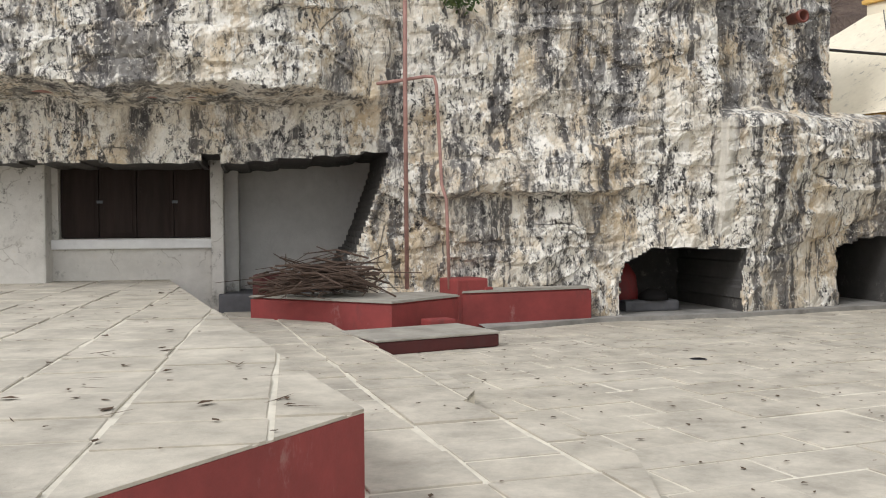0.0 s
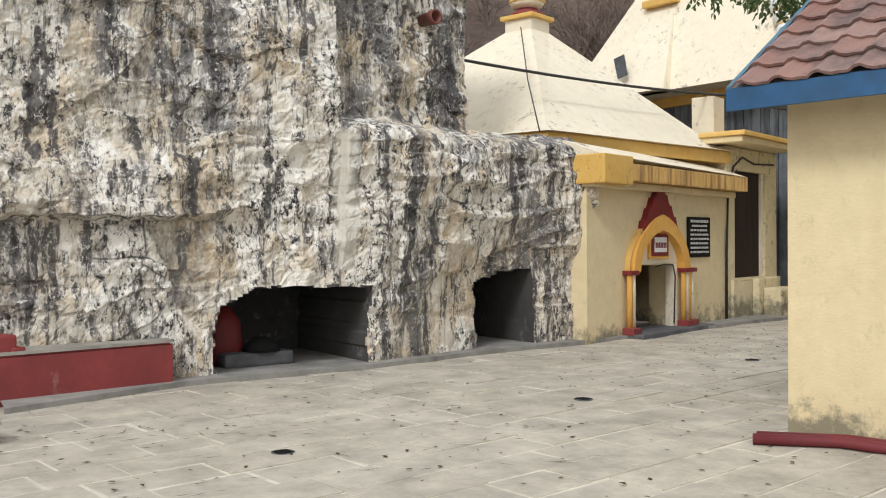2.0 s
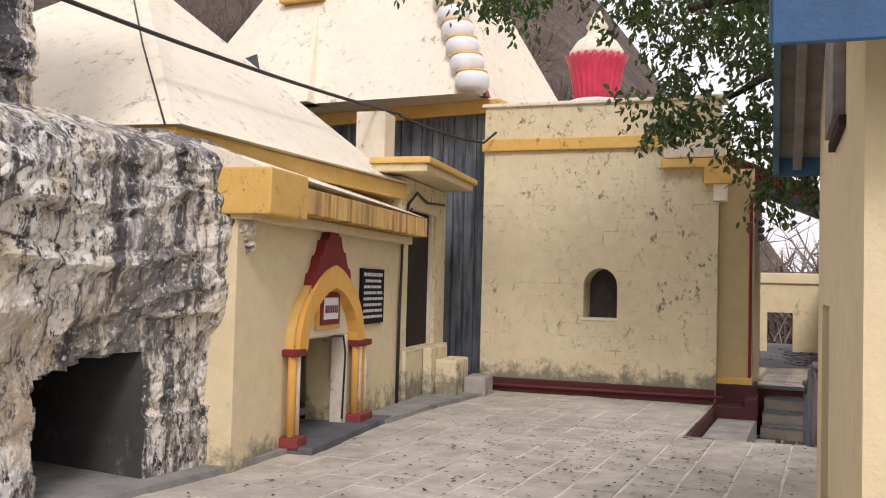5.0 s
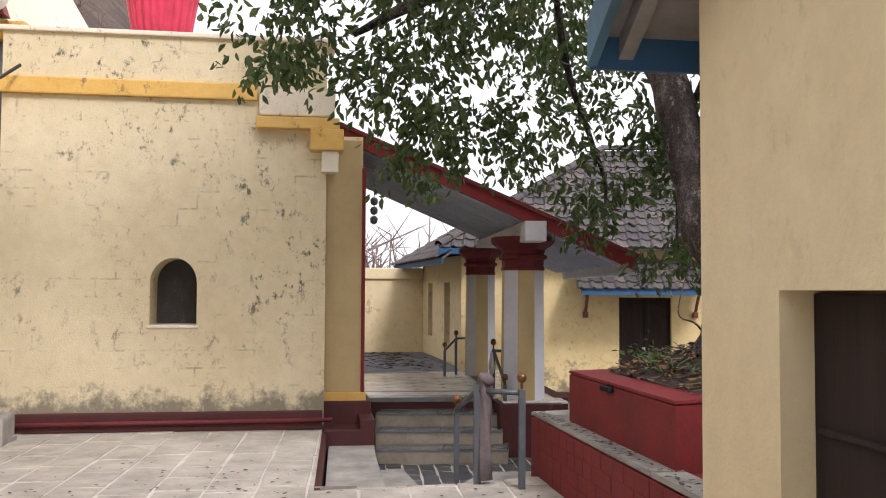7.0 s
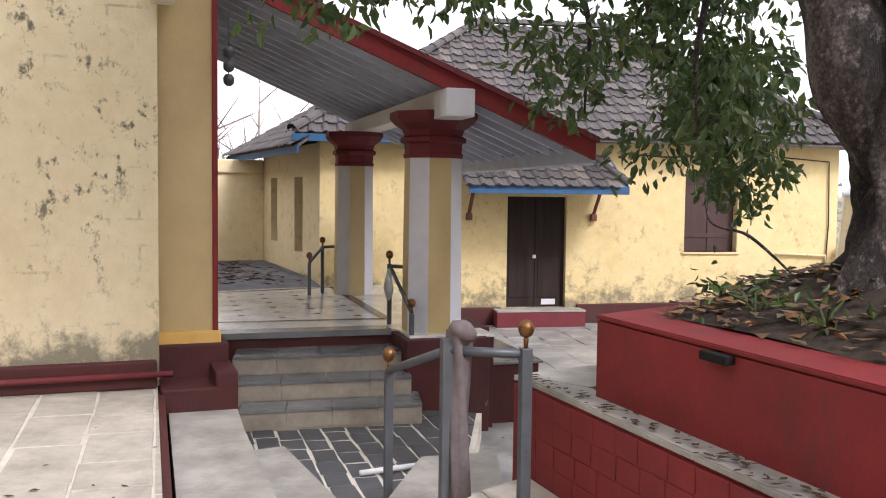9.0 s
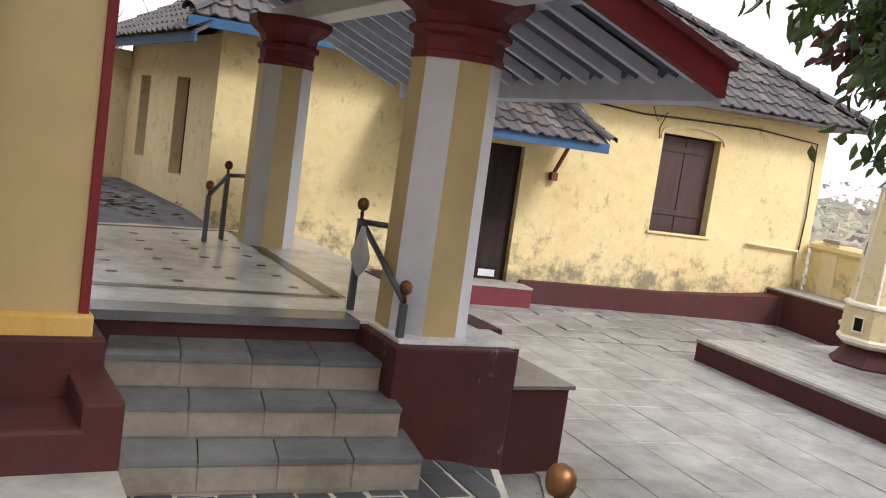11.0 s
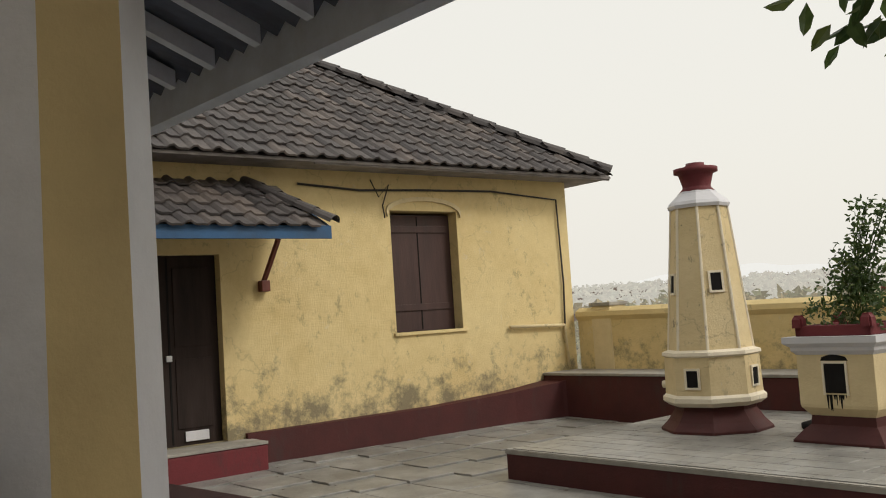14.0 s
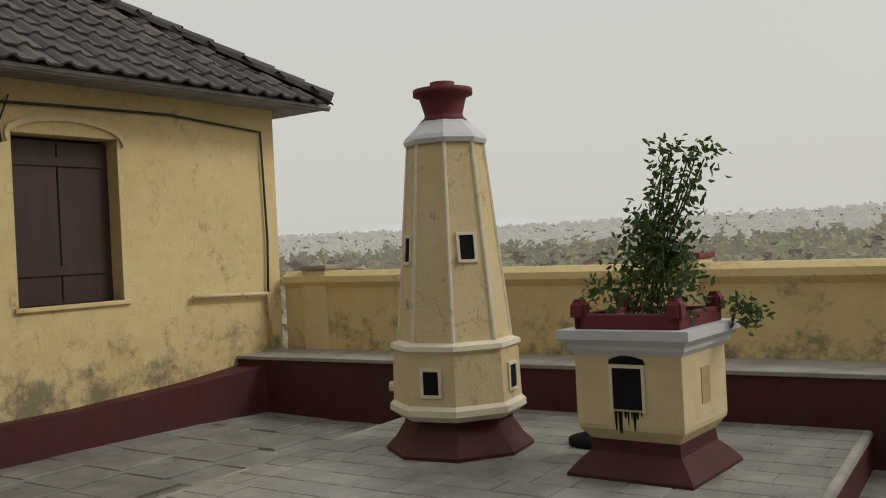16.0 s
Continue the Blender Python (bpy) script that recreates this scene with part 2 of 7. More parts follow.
def tile_material(name, cols):
    m, nt, b, pos = begin(name)
    geo = nt.nodes.new("ShaderNodeNewGeometry")
    info = nt.nodes.new("ShaderNodeObjectInfo")
    fr = nt.nodes.new("ShaderNodeMath")
    nt.links.new(geo.outputs["Random Per Island"], fr.inputs[0])
    nt.links.new(info.outputs["Random"], fr.inputs[1])
    fr2 = nt.nodes.new("ShaderNodeMath")
    fr2.operation = "FRACT"
    nt.links.new(fr.outputs[0], fr2.inputs[0])
    c = ramp(nt, fr2.outputs[0], [(i / (len(cols) - 1), v) for i, v in enumerate(cols)])
    soot = ramp(nt, noise_tex(nt, pos, 2.0, 10, 0.75), [(0.46, (0, 0, 0)), (0.64, (0.75,) * 3)])
    c = mix(nt, soot, c, (0.045, 0.038, 0.040))
    li = ramp(nt, noise_tex(nt, pos, 14, 10, 0.8), [(0.60, (0, 0, 0)), (0.70, (0.5,) * 3)])
    c = mix(nt, li, c, (0.30, 0.275, 0.26))
    nt.links.new(c, b.inputs["Base Color"])
    b.inputs["Roughness"].default_value = 0.62
    bump(nt, b, noise_tex(nt, pos, 35, 6, 0.7), 0.4, 0.01)
    return m


YELLOW = plaster("yellow_limewash", (0.68, 0.55, 0.31), (0.77, 0.65, 0.40), amount=0.4)
YELLOW_OLD = plaster("stained_yellow_limewash", (0.66, 0.56, 0.34), (0.76, 0.67, 0.45), amount=0.85, damp=0.55, damp_z=0.12, courses=(0.417, -0.909))
YELLOW_DAMP = plaster("damp_yellow_limewash", (0.67, 0.51, 0.23), (0.78, 0.64, 0.34), amount=0.4, damp=1.5, damp_z=-0.6, cracks=0.25)
YELLOW_CLEAN = plaster("clean_yellow_limewash", (0.71, 0.58, 0.34), (0.77, 0.66, 0.42), amount=0.15, damp=0.6, damp_z=-0.10)
TOWERWASH = plaster("chipped_cream_limewash", (0.66, 0.52, 0.27), (0.76, 0.64, 0.40), stain=(0.09, 0.08, 0.065), amount=0.9, cracks=0.35)
CREAM = plaster("cream_limewash", (0.78, 0.70, 0.54), (0.84, 0.77, 0.62), stain=(0.22, 0.20, 0.17), amount=0.75)
BAND = plaster("ochre_band_paint", (0.68, 0.40, 0.08), (0.76, 0.52, 0.18), stain=(0.16, 0.09, 0.04), amount=0.7)
ORANGE = plaster("orange_paint", (0.72, 0.36, 0.06), (0.78, 0.46, 0.12), amount=0.15)
def streaked_paint(name, low, high, run):
    m, nt, b, pos = begin(name)
    c = ramp(nt, noise_tex(nt, pos, 1.5, 6, 0.6), [(0.3, low), (0.7, high)])
    st = ramp(nt, noise_tex(nt, pos, 7.0, 8, 0.65, (1, 1, 0.08)), [(0.46, (0, 0, 0)), (0.60, (0.75,) * 3)])
    c = mix(nt, st, c, run)
    nt.links.new(c, b.inputs["Base Color"])
    b.inputs["Roughness"].default_value = 0.85
    bump(nt, b, noise_tex(nt, pos, 30, 5, 0.7), 0.3, 0.02)
    return m


RUNS = streaked_paint("streaked_ochre_paint", (0.62, 0.36, 0.09), (0.74, 0.50, 0.20), (0.22, 0.11, 0.035))
STAINBOARD = streaked_paint("stained_grey_boards", (0.075, 0.085, 0.10), (0.20, 0.22, 0.24), (0.022, 0.025, 0.032))
WHITEWASH = plaster("grey_whitewash", (0.56, 0.54, 0.50), (0.74, 0.72, 0.68), stain=(0.07, 0.065, 0.06), amount=0.85, cracks=0.5, damp=0.9, damp_z=-0.1)
GREYPLASTER = plaster("plain_grey_plaster", (0.46, 0.45, 0.43), (0.60, 0.585, 0.56), stain=(0.25, 0.24, 0.23), amount=0.2, damp=0.35, damp_z=0.25)
DARKWALL = plaster("blackened_plaster", (0.035, 0.04, 0.048), (0.11, 0.115, 0.12), stain=(0.32, 0.30, 0.27), amount=0.5)
ROCK = rock_material("limewashed_rock")
ROCK_BARE = rock_material("bare_grey_rock", 0.4, 0.47)
PAVE = paving_material("sandstone_paving", [(0.42, 0.38, 0.31), (0.50, 0.46, 0.385), (0.46, 0.425, 0.36), (0.53, 0.49, 0.42)], 0.45)
MORTAR = plain("pale_mortar", (0.64, 0.60, 0.51), 0.9, var=0.2, scale=4, dirt=0.4)
GREYPAVE = paving_material("grey_stone_paving", [(0.23, 0.235, 0.23), (0.36, 0.35, 0.32), (0.275, 0.28, 0.27), (0.40, 0.38, 0.34)], 0.75, 0.38, blotch=0.6, dirt_full=0.75)
SLATE = paving_material("slate_paving", [(0.06, 0.063, 0.068), (0.085, 0.09, 0.095), (0.07, 0.073, 0.08), (0.11, 0.11, 0.11)], 0.2, 0.5)
CONCRETE = plain("worn_concrete", (0.36, 0.34, 0.30), 0.85, var=0.3, scale=2.5, dirt=0.5)
KERB = plain("stained_kerb_cement", (0.29, 0.28, 0.26), 0.85, var=0.35, scale=2.5, dirt=0.6)
DARKCON = plain("dark_concrete", (0.13, 0.13, 0.14), 0.85, var=0.35, scale=2.5, dirt=0.5)
RED = red_paint("worn_red_paint", (0.27, 0.045, 0.042))
BRIGHTRED = red_paint("bright_red_paint", (0.22, 0.014, 0.015), wear=0.14)
PEELRED = red_paint("peeling_maroon_paint", (0.082, 0.014, 0.013), pale=(0.5, 0.46, 0.42), wear=0.9)
MAROON = red_paint("maroon_paint", (0.080, 0.013, 0.012), pale=(0.35, 0.28, 0.25), wear=0.12)
DEEPRED = red_paint("deep_red_enamel", (0.17, 0.020, 0.026), wear=0.05)
WOOD = plain("dark_stained_wood", (0.032, 0.022, 0.019), 0.8, var=0.4, scale=7, stretch=(1, 1, 0.12), dirt=0.3)
REDWOOD = plain("reddish_wood", (0.17, 0.045, 0.03), 0.5, var=0.35, scale=7, stretch=(1, 1, 0.15), dirt=0.4)
BROWNWOOD = plain("brown_painted_shutter", (0.055, 0.025, 0.021), 0.6, var=0.3, scale=7, stretch=(1, 1, 0.15), dirt=0.3)
OLDWOOD = plain("silvered_timber", (0.26, 0.24, 0.23), 0.8, var=0.4, scale=8, stretch=(0.3, 0.3, 1), dirt=0.5)
BLUE = plain("blue_fascia_paint", (0.02, 0.09, 0.21), 0.55, var=0.25, scale=4, dirt=0.3)
OLDBLUE = plain("faded_blue_paint", (0.07, 0.17, 0.25), 0.7, var=0.4, scale=3, dirt=0.5)
WHITE = plain("white_paint", (0.74, 0.74, 0.74), 0.5, var=0.08, scale=3, dirt=0.2)
GREYPAINT = plain("grey_paint", (0.30, 0.30, 0.33), 0.5, var=0.1, scale=3, dirt=0.15)
PALEGREY = plain("pale_grey_paint", (0.64, 0.64, 0.67), 0.5, var=0.08, scale=3, dirt=0.15)
OCHREPAINT = plain("tan_enamel", (0.52, 0.40, 0.19), 0.45, var=0.1, scale=3, dirt=0.12)
SHEET = plain("grey_corrugated_sheet", (0.105, 0.122, 0.175), 0.5, metal=0.2, var=0.55, scale=5, dirt=0.5, stretch=(1.0, 0.25, 0.25))
RAFTER = plain("grey_painted_rafter", (0.56, 0.62, 0.76), 0.6, var=0.15, scale=4, dirt=0.2)
MARBLE = paving_material("polished_marble", [(0.78, 0.78, 0.75), (0.84, 0.84, 0.82), (0.80, 0.80, 0.77)], 0.08, 0.10)
GREYMARBLE = paving_material("grey_polished_step", [(0.15, 0.16, 0.17), (0.24, 0.25, 0.25), (0.36, 0.34, 0.30), (0.19, 0.20, 0.20)], 0.4, 0.22)
MARBLE_DARK = paving_material("dark_marble_inlay", [(0.05, 0.05, 0.048), (0.075, 0.07, 0.068)], 0.1, 0.25)
STEPSTONE = paving_material("veined_step_marble", [(0.42, 0.36, 0.27), (0.36, 0.32, 0.26), (0.47, 0.42, 0.33), (0.30, 0.27, 0.23)], 0.45, 0.4)
IRON = plain("grey_painted_steel", (0.10, 0.108, 0.118), 0.45, metal=0.3, var=0.2, scale=6, dirt=0.2)
BRASS = plain("tarnished_brass", (0.20, 0.095, 0.035), 0.38, metal=0.7, var=0.3, scale=9, dirt=0.3)
CABLE = plain("black_cable", (0.03, 0.026, 0.024), 0.6, var=0.2, dirt=0.1)
PIPEPINK = plain("faded_pink_pipe", (0.36, 0.20, 0.17), 0.7, var=0.3, scale=5, dirt=0.4)
BLACK = plain("soot_and_shade_black", (0.012, 0.011, 0.011), 0.9, var=0.3, dirt=0)
TILE = tile_material("weathered_clay_tile", [(0.048, 0.043, 0.042), (0.088, 0.075, 0.070), (0.064, 0.058, 0.057), (0.14, 0.115, 0.10)])
TILE_PINK = tile_material("reddish_clay_tile", [(0.22, 0.11, 0.085), (0.27, 0.15, 0.12), (0.24, 0.14, 0.12), (0.30, 0.19, 0.16)])
# Near-black rock that paints shade into the hollows and the niche.
SHADEROCK = plaster("shaded_recess_rock", (0.035, 0.033, 0.032), (0.09, 0.085, 0.08), stain=(0.30, 0.28, 0.25), amount=0.5)
PINK = plain("pink_gloss_paint", (0.62, 0.045, 0.10), 0.4, var=0.2, scale=5, dirt=0.15)


# ---- mesh helpers ----
def mesh_ob(name, bm, mat, smooth=False):
    me = bpy.data.meshes.new(name)
    bmesh.ops.recalc_face_normals(bm, faces=bm.faces)
    bm.to_mesh(me)
    bm.free()
    if mat:
        me.materials.append(mat)
    if smooth:
        me.polygons.foreach_set("use_smooth", [True] * len(me.polygons))
    return new(name, me)


def part(name, bm, mat, parent, label="", smooth=False):
    ob = mesh_ob(name, bm, mat, smooth)
    ob.parent = parent
    if label:
        ob["label"] = label
    return ob


def thing(name, m, label, category, group="", kind=""):
    ob = new(name)
    ob.empty_display_size = 0.1
    ob.matrix_world = m
    return tagged(ob, label, category, group, kind)


def structure(name, bm, mat, label, category, smooth=False):
    return tagged(mesh_ob(name, bm, mat, smooth), label, category, "", "structure")


def box(bm, x0, x1, y0, y1, z0, z1, bev=0.0, m=None):
    vs = [bm.verts.new(v) for v in ((x0, y0, z0), (x1, y0, z0), (x1, y1, z0), (x0, y1, z0), (x0, y0, z1), (x1, y0, z1), (x1, y1, z1), (x0, y1, z1))]
    fs = [bm.faces.new([vs[i] for i in f]) for f in ((0, 3, 2, 1), (4, 5, 6, 7), (0, 1, 5, 4), (1, 2, 6, 5), (2, 3, 7, 6), (3, 0, 4, 7))]
    if bev:
        es = list({e for f in fs for e in f.edges})
        r = bmesh.ops.bevel(bm, geom=es, offset=bev, segments=2, affect="EDGES", profile=0.6)
        vs = list({v for f in r["faces"] for v in f.verts} | {v for v in vs if v.is_valid})
    if m is not None:
        bmesh.ops.transform(bm, matrix=m, verts=[v for v in vs if v.is_valid])
    return bm


def B(x0, x1, y0, y1, z0, z1, bev=0.0, m=None):
    return box(bmesh.new(), x0, x1, y0, y1, z0, z1, bev, m)


def prism(poly, z0, z1, bev=0.0, bm=None):
    bm = bm or bmesh.new()
    lo = [bm.verts.new((x, y, z0)) for x, y in poly]
    hi = [bm.verts.new((x, y, z1)) for x, y in poly]
    n = len(poly)
    bm.faces.new(lo[::-1])
    top = bm.faces.new(hi)
    for i in range(n):
        bm.faces.new((lo[i], lo[(i + 1) % n], hi[(i + 1) % n], hi[i]))
    if bev:
        bmesh.ops.bevel(bm, geom=list(top.edges), offset=bev, segments=2, affect="EDGES")
    return bm


def ring(n, r, z, a0=0.0, sx=1.0, sy=1.0):
    return [(sx * r * math.cos(a0 + 2 * math.pi * i / n), sy * r * math.sin(a0 + 2 * math.pi * i / n), z) for i in range(n)]


def loft(rings, bm=None, closed=True):
    """Skin through rings of points."""
    bm = bm or bmesh.new()
    rows = [[bm.verts.new(p) for p in r] for r in rings]
    for a, b in zip(rows, rows[1:]):
        n = len(a)
        for i in range(n):
            bm.faces.new((a[i], a[(i + 1) % n], b[(i + 1) % n], b[i]))
    if closed:
        bm.faces.new(rows[0][::-1])
        bm.faces.new(rows[-1])
    return bm


def lathe(profile, n=24, a0=0.0, bm=None):
    return loft([ring(n, max(r, 0.0005), z, a0) for r, z in profile], bm)


def tube(points, r, n=8, bm=None, taper=None):
    """A round tube along points; taper gives a radius for each point."""
    bm = bm or bmesh.new()
    pts = [Vector(p) for p in points]
    rows = []
    side = None
    for i, p in enumerate(pts):
        d = (pts[min(i + 1, len(pts) - 1)] - pts[max(i - 1, 0)]).normalized()
        if side is None:
            side = d.orthogonal().normalized()
        side = (side - d * side.dot(d)).normalized()
        up = d.cross(side)
        rr = taper[i] if taper else r
        rows.append([p + (side * math.cos(2 * math.pi * k / n) + up * math.sin(2 * math.pi * k / n)) * rr for k in range(n)])
    return loft(rows, bm)


def wall_bm(length, z0, z1, thick, holes=(), bm=None):
    """A wall along x with its face at y=0, going back to y=thick, with rectangular holes (x0, x1, z0, z1) right through."""
    bm = bm or bmesh.new()
    xs = sorted({0.0, length, *[h[0] for h in holes], *[h[1] for h in holes]})
    zs = sorted({z0, z1, *[h[2] for h in holes], *[h[3] for h in holes]})
    xs = [x for x in xs if 0 <= x <= length]
    zs = [z for z in zs if z0 <= z <= z1]

    def solid(i, k):
        if not (0 <= i < len(xs) - 1 and 0 <= k < len(zs) - 1):
            return False
        cx, cz = (xs[i] + xs[i + 1]) / 2, (zs[k] + zs[k + 1]) / 2
        return not any(h[0] < cx < h[1] and h[2] < cz < h[3] for h in holes)

    cache = {}

    def v(i, k, y):
        key = (i, k, y)
        if key not in cache:
            cache[key] = bm.verts.new((xs[i], y, zs[k]))
        return cache[key]

    for i in range(len(xs) - 1):
        for k in range(len(zs) - 1):
            if not solid(i, k):
                continue
            bm.faces.new((v(i, k, 0), v(i + 1, k, 0), v(i + 1, k + 1, 0), v(i, k + 1, 0)))
            bm.faces.new((v(i, k, thick), v(i, k + 1, thick), v(i + 1, k + 1, thick), v(i + 1, k, thick)))
            for di, dk, a, b in ((-1, 0, (i, k), (i, k + 1)), (1, 0, (i + 1, k), (i + 1, k + 1)), (0, -1, (i, k), (i + 1, k)), (0, 1, (i, k + 1), (i + 1, k + 1))):
                if not solid(i + di, k + dk):
                    bm.faces.new((v(*a, 0), v(*b, 0), v(*b, thick), v(*a, thick)))
    return bm


def along(p, q, z=0.0):
    """Frame with x from p towards q, z up; y points to the left of that way."""
    return pose(p[0], p[1], z, 0, 0, math.degrees(math.atan2(q[1] - p[1], q[0] - p[0])))


def put(ob, m):
    ob.matrix_world = m
    return ob


# ---- ground and floors ----
UP, LOW, SLATE_Z, HALL = -0.10, -0.82, -0.58, 0.12
rnd = random.Random(7)


def inside(poly, x, y):
    c = False
    for i in range(len(poly)):
        (x0, y0), (x1, y1) = poly[i - 1], poly[i]
        if (y0 > y) != (y1 > y) and x < (x1 - x0) * (y - y0) / (y1 - y0) + x0:
            c = not c
    return c


COURT = [(-9, -6), (7.2, -6), (7.2, 8.0), (11, 9), (14.5, 11.2), (14.43, 11.85), (14.08, 12.15), (13.3, 13.44), (16.7, 14.85), (15.2, 18.5), (8.2, 15.6), (2.4, 14.0), (-9, 13.8)]
structure("floor_upper_court", prism(COURT, -1.3, UP - 0.007), MORTAR, "pale sandy mortar bed of the temple forecourt", "floor")
structure("floor_court_edge", prism([(13.3, 13.44), (16.7, 14.85), (16.72, 14.80), (13.31, 13.39)], -1.2, UP - 0.02), MAROON, "maroon painted riser along the raised court", "riser")
bm = bmesh.new()
bm.faces.new([bm.verts.new(p) for p in ((14, -6, LOW), (23.3, -6, LOW), (23.3, 13.3, LOW), (14, 12.2, LOW))])
bm.faces.new([bm.verts.new(p) for p in ((23.3, -6, LOW), (30, -6, -0.62), (30, 16, -0.62), (23.3, 13.3, LOW))])
structure("floor_lower_court", bm, GREYPAVE, "grey worn stone floor of the lower court", "floor")
structure("floor_slate_passage", prism([(14.4, 12.2), (18.0, 12.2), (18.2, 14.4), (16.3, 14.5), (14.3, 13.5)], -1.2, SLATE_Z - 0.008), MORTAR, "dark slate paved passage below the steps", "floor")
structure("floor_back_yard", prism([(21.9, 14.4), (24.6, 15.4), (32, 19), (29, 25), (18, 22), (19.5, 15.6)], -1.2, 0.04), DARKCON, "dark concrete yard with fallen leaves", "floor")

# pale strip and stairs down from the court
structure("step_strip", prism([(13.32, 13.36), (16.6, 14.72), (16.75, 14.2), (15.9, 13.86), (14.2, 13.12), (13.62, 12.85)], -1.2, -0.27), CONCRETE, "pale worn concrete strip beside the court", "step")
structure("step_lower", prism([(14.22, 13.10), (15.95, 13.82), (16.1, 13.62), (14.5, 12.72), (14.1, 12.35), (13.66, 12.80)], -1.2, -0.43), CONCRETE, "worn concrete step beside the court", "step")
structure("step_landing", prism([(14.1, 12.12), (14.42, 11.9), (15.6, 12.0), (15.4, 12.5), (14.5, 12.6)], -1.2, -0.27), CONCRETE, "pale stone landing under the handrail", "step")


def clip_rect(poly, u0, u1, v0, v1):
    """The part of a polygon that lies in a rectangle."""
    for ax, lim, sg in ((0, u0, 1), (0, u1, -1), (1, v0, 1), (1, v1, -1)):
        res = []
        for i in range(len(poly)):
            a, b = poly[i - 1], poly[i]
            da, db = (a[ax] - lim) * sg, (b[ax] - lim) * sg
            if (da < 0) != (db < 0):
                t = da / (da - db)
                res.append((a[0] + (b[0] - a[0]) * t, a[1] + (b[1] - a[1]) * t))
            if db >= 0:
                res.append(b)
        poly = res
        if len(poly) < 3:
            return []
    return poly


def stones(name, poly, ang, z, mat, lengths, depth, gap, near, label, thick=0.03, limit=290, jitter=0.006, bevel=0.006):
    """Flagstones in running courses, cut where they meet the edge: those in `near` are separate pieces, the rest one mesh."""
    r = random.Random(len(name) * 7 + 3)
    ca, sa = math.cos(radians(ang)), math.sin(radians(ang))
    loc = [(x * ca + y * sa, -x * sa + y * ca) for x, y in poly]
    us, vs = [p[0] for p in loc], [p[1] for p in loc]
    host = thing(name, pose(0, 0, 0), label, "paving", "", "structure")
    shapes = {}
    for ln in lengths:
        for k in range(3):
            bm = bmesh.new()
            hx, hy = ln / 2 - gap / 2, depth / 2 - gap / 2
            w = [r.uniform(-gap * 0.5, gap * 0.5) for _ in range(8)]
            base = [(-hx + w[0], -hy + w[1]), (hx + w[2], -hy + w[3]), (hx + w[4], hy + w[5]), (-hx + w[6], hy + w[7])]
            lo = [bm.verts.new((x, y, -thick)) for x, y in base]
            mid = [bm.verts.new((x, y, -0.004)) for x, y in base]
            top = [bm.verts.new((x * (1 - bevel / hx), y * (1 - bevel / hy), 0)) for x, y in base]
            for a, b in ((lo, mid), (mid, top)):
                for i in range(4):
                    bm.faces.new((a[i], a[(i + 1) % 4], b[(i + 1) % 4], b[i]))
            bm.faces.new(top)
            me = bpy.data.meshes.new("paving_stone")
            bm.to_mesh(me)
            bm.free()
            me.materials.append(mat)
            shapes[ln, k] = me
    rest_v, rest_f = [], []
    count = 0
    v = min(vs) - depth * 0.4
    while v < max(vs):
        u = min(us) - r.random() * 0.6
        while u < max(us):
            ln = r.choice(lengths)
            cu, cv = u + ln / 2, v + depth / 2
            corners = [inside(poly, a * ca - b * sa, a * sa + b * ca) for a in (u + 0.005, u + ln - 0.005) for b in (v + 0.005, v + depth - 0.005)]
            me = shapes[ln, r.randrange(3)]
            dz = r.uniform(-jitter, jitter)
            turn = r.choice((0, 180))
            if all(corners):
                x, y = cu * ca - cv * sa, cu * sa + cv * ca
                zz = z(x, y) if callable(z) else z
                m = pose(x, y, zz + dz, r.uniform(-0.25, 0.25), r.uniform(-0.25, 0.25), ang + turn)
                if near(x, y) and count < limit:
                    o = new("paving_stone", me)
                    o.parent = host
                    o.matrix_local = m
                    count += 1
                else:
                    k = len(rest_v)
                    rest_v.extend([(m @ p.co)[:] for p in me.vertices])
                    rest_f.extend([[q + k for q in f.vertices] for f in me.polygons])
            else:
                piece = clip_rect(loc, u + gap / 2, u + ln - gap / 2, v + gap / 2, v + depth - gap / 2)
                if piece:
                    k, n = len(rest_v), len(piece)
                    for dzz in (0.0, -thick):
                        for a, b in piece:
                            x, y = a * ca - b * sa, a * sa + b * ca
                            rest_v.append((x, y, (z(x, y) if callable(z) else z) + dz + dzz))
                    rest_f.append([k + i for i in range(n)])
                    rest_f.extend([[k + n + i, k + n + (i + 1) % n, k + (i + 1) % n, k + i] for i in range(n)])
            u += ln
        v += depth
    if rest_v:
        me = bpy.data.meshes.new("paving_rest")
        me.from_pydata(rest_v, [], rest_f)
        me.materials.append(mat)
        o = tagged(new("paving_rest", me), kind="stuff")
        o.parent = host


# ---- rock face ----
ROCK_LINE = [(-9.0, 11.0), (-5.0, 11.75), (-0.4, 12.65), (2.8, 13.32), (4.7, 13.8), (6.45, 14.72), (8.4, 15.25)]
SEG = [0.0]
for a, b in zip(ROCK_LINE, ROCK_LINE[1:]):
    SEG.append(SEG[-1] + math.dist(a, b))


def rock_at(s):
    for i in range(len(SEG) - 1):
        if s <= SEG[i + 1] or i == len(SEG) - 2:
            t = (s - SEG[i]) / (SEG[i + 1] - SEG[i])
            a, b = ROCK_LINE[i], ROCK_LINE[i + 1]
            d = Vector((b[0] - a[0], b[1] - a[1])).normalized()
            return Vector((a[0] + (b[0] - a[0]) * t, a[1] + (b[1] - a[1]) * t)), Vector((-d.y, d.x))


def sstep(a, b, x):
    t = min(1.0, max(0.0, (x - a) / (b - a)))
    return t * t * (3 - 2 * t)


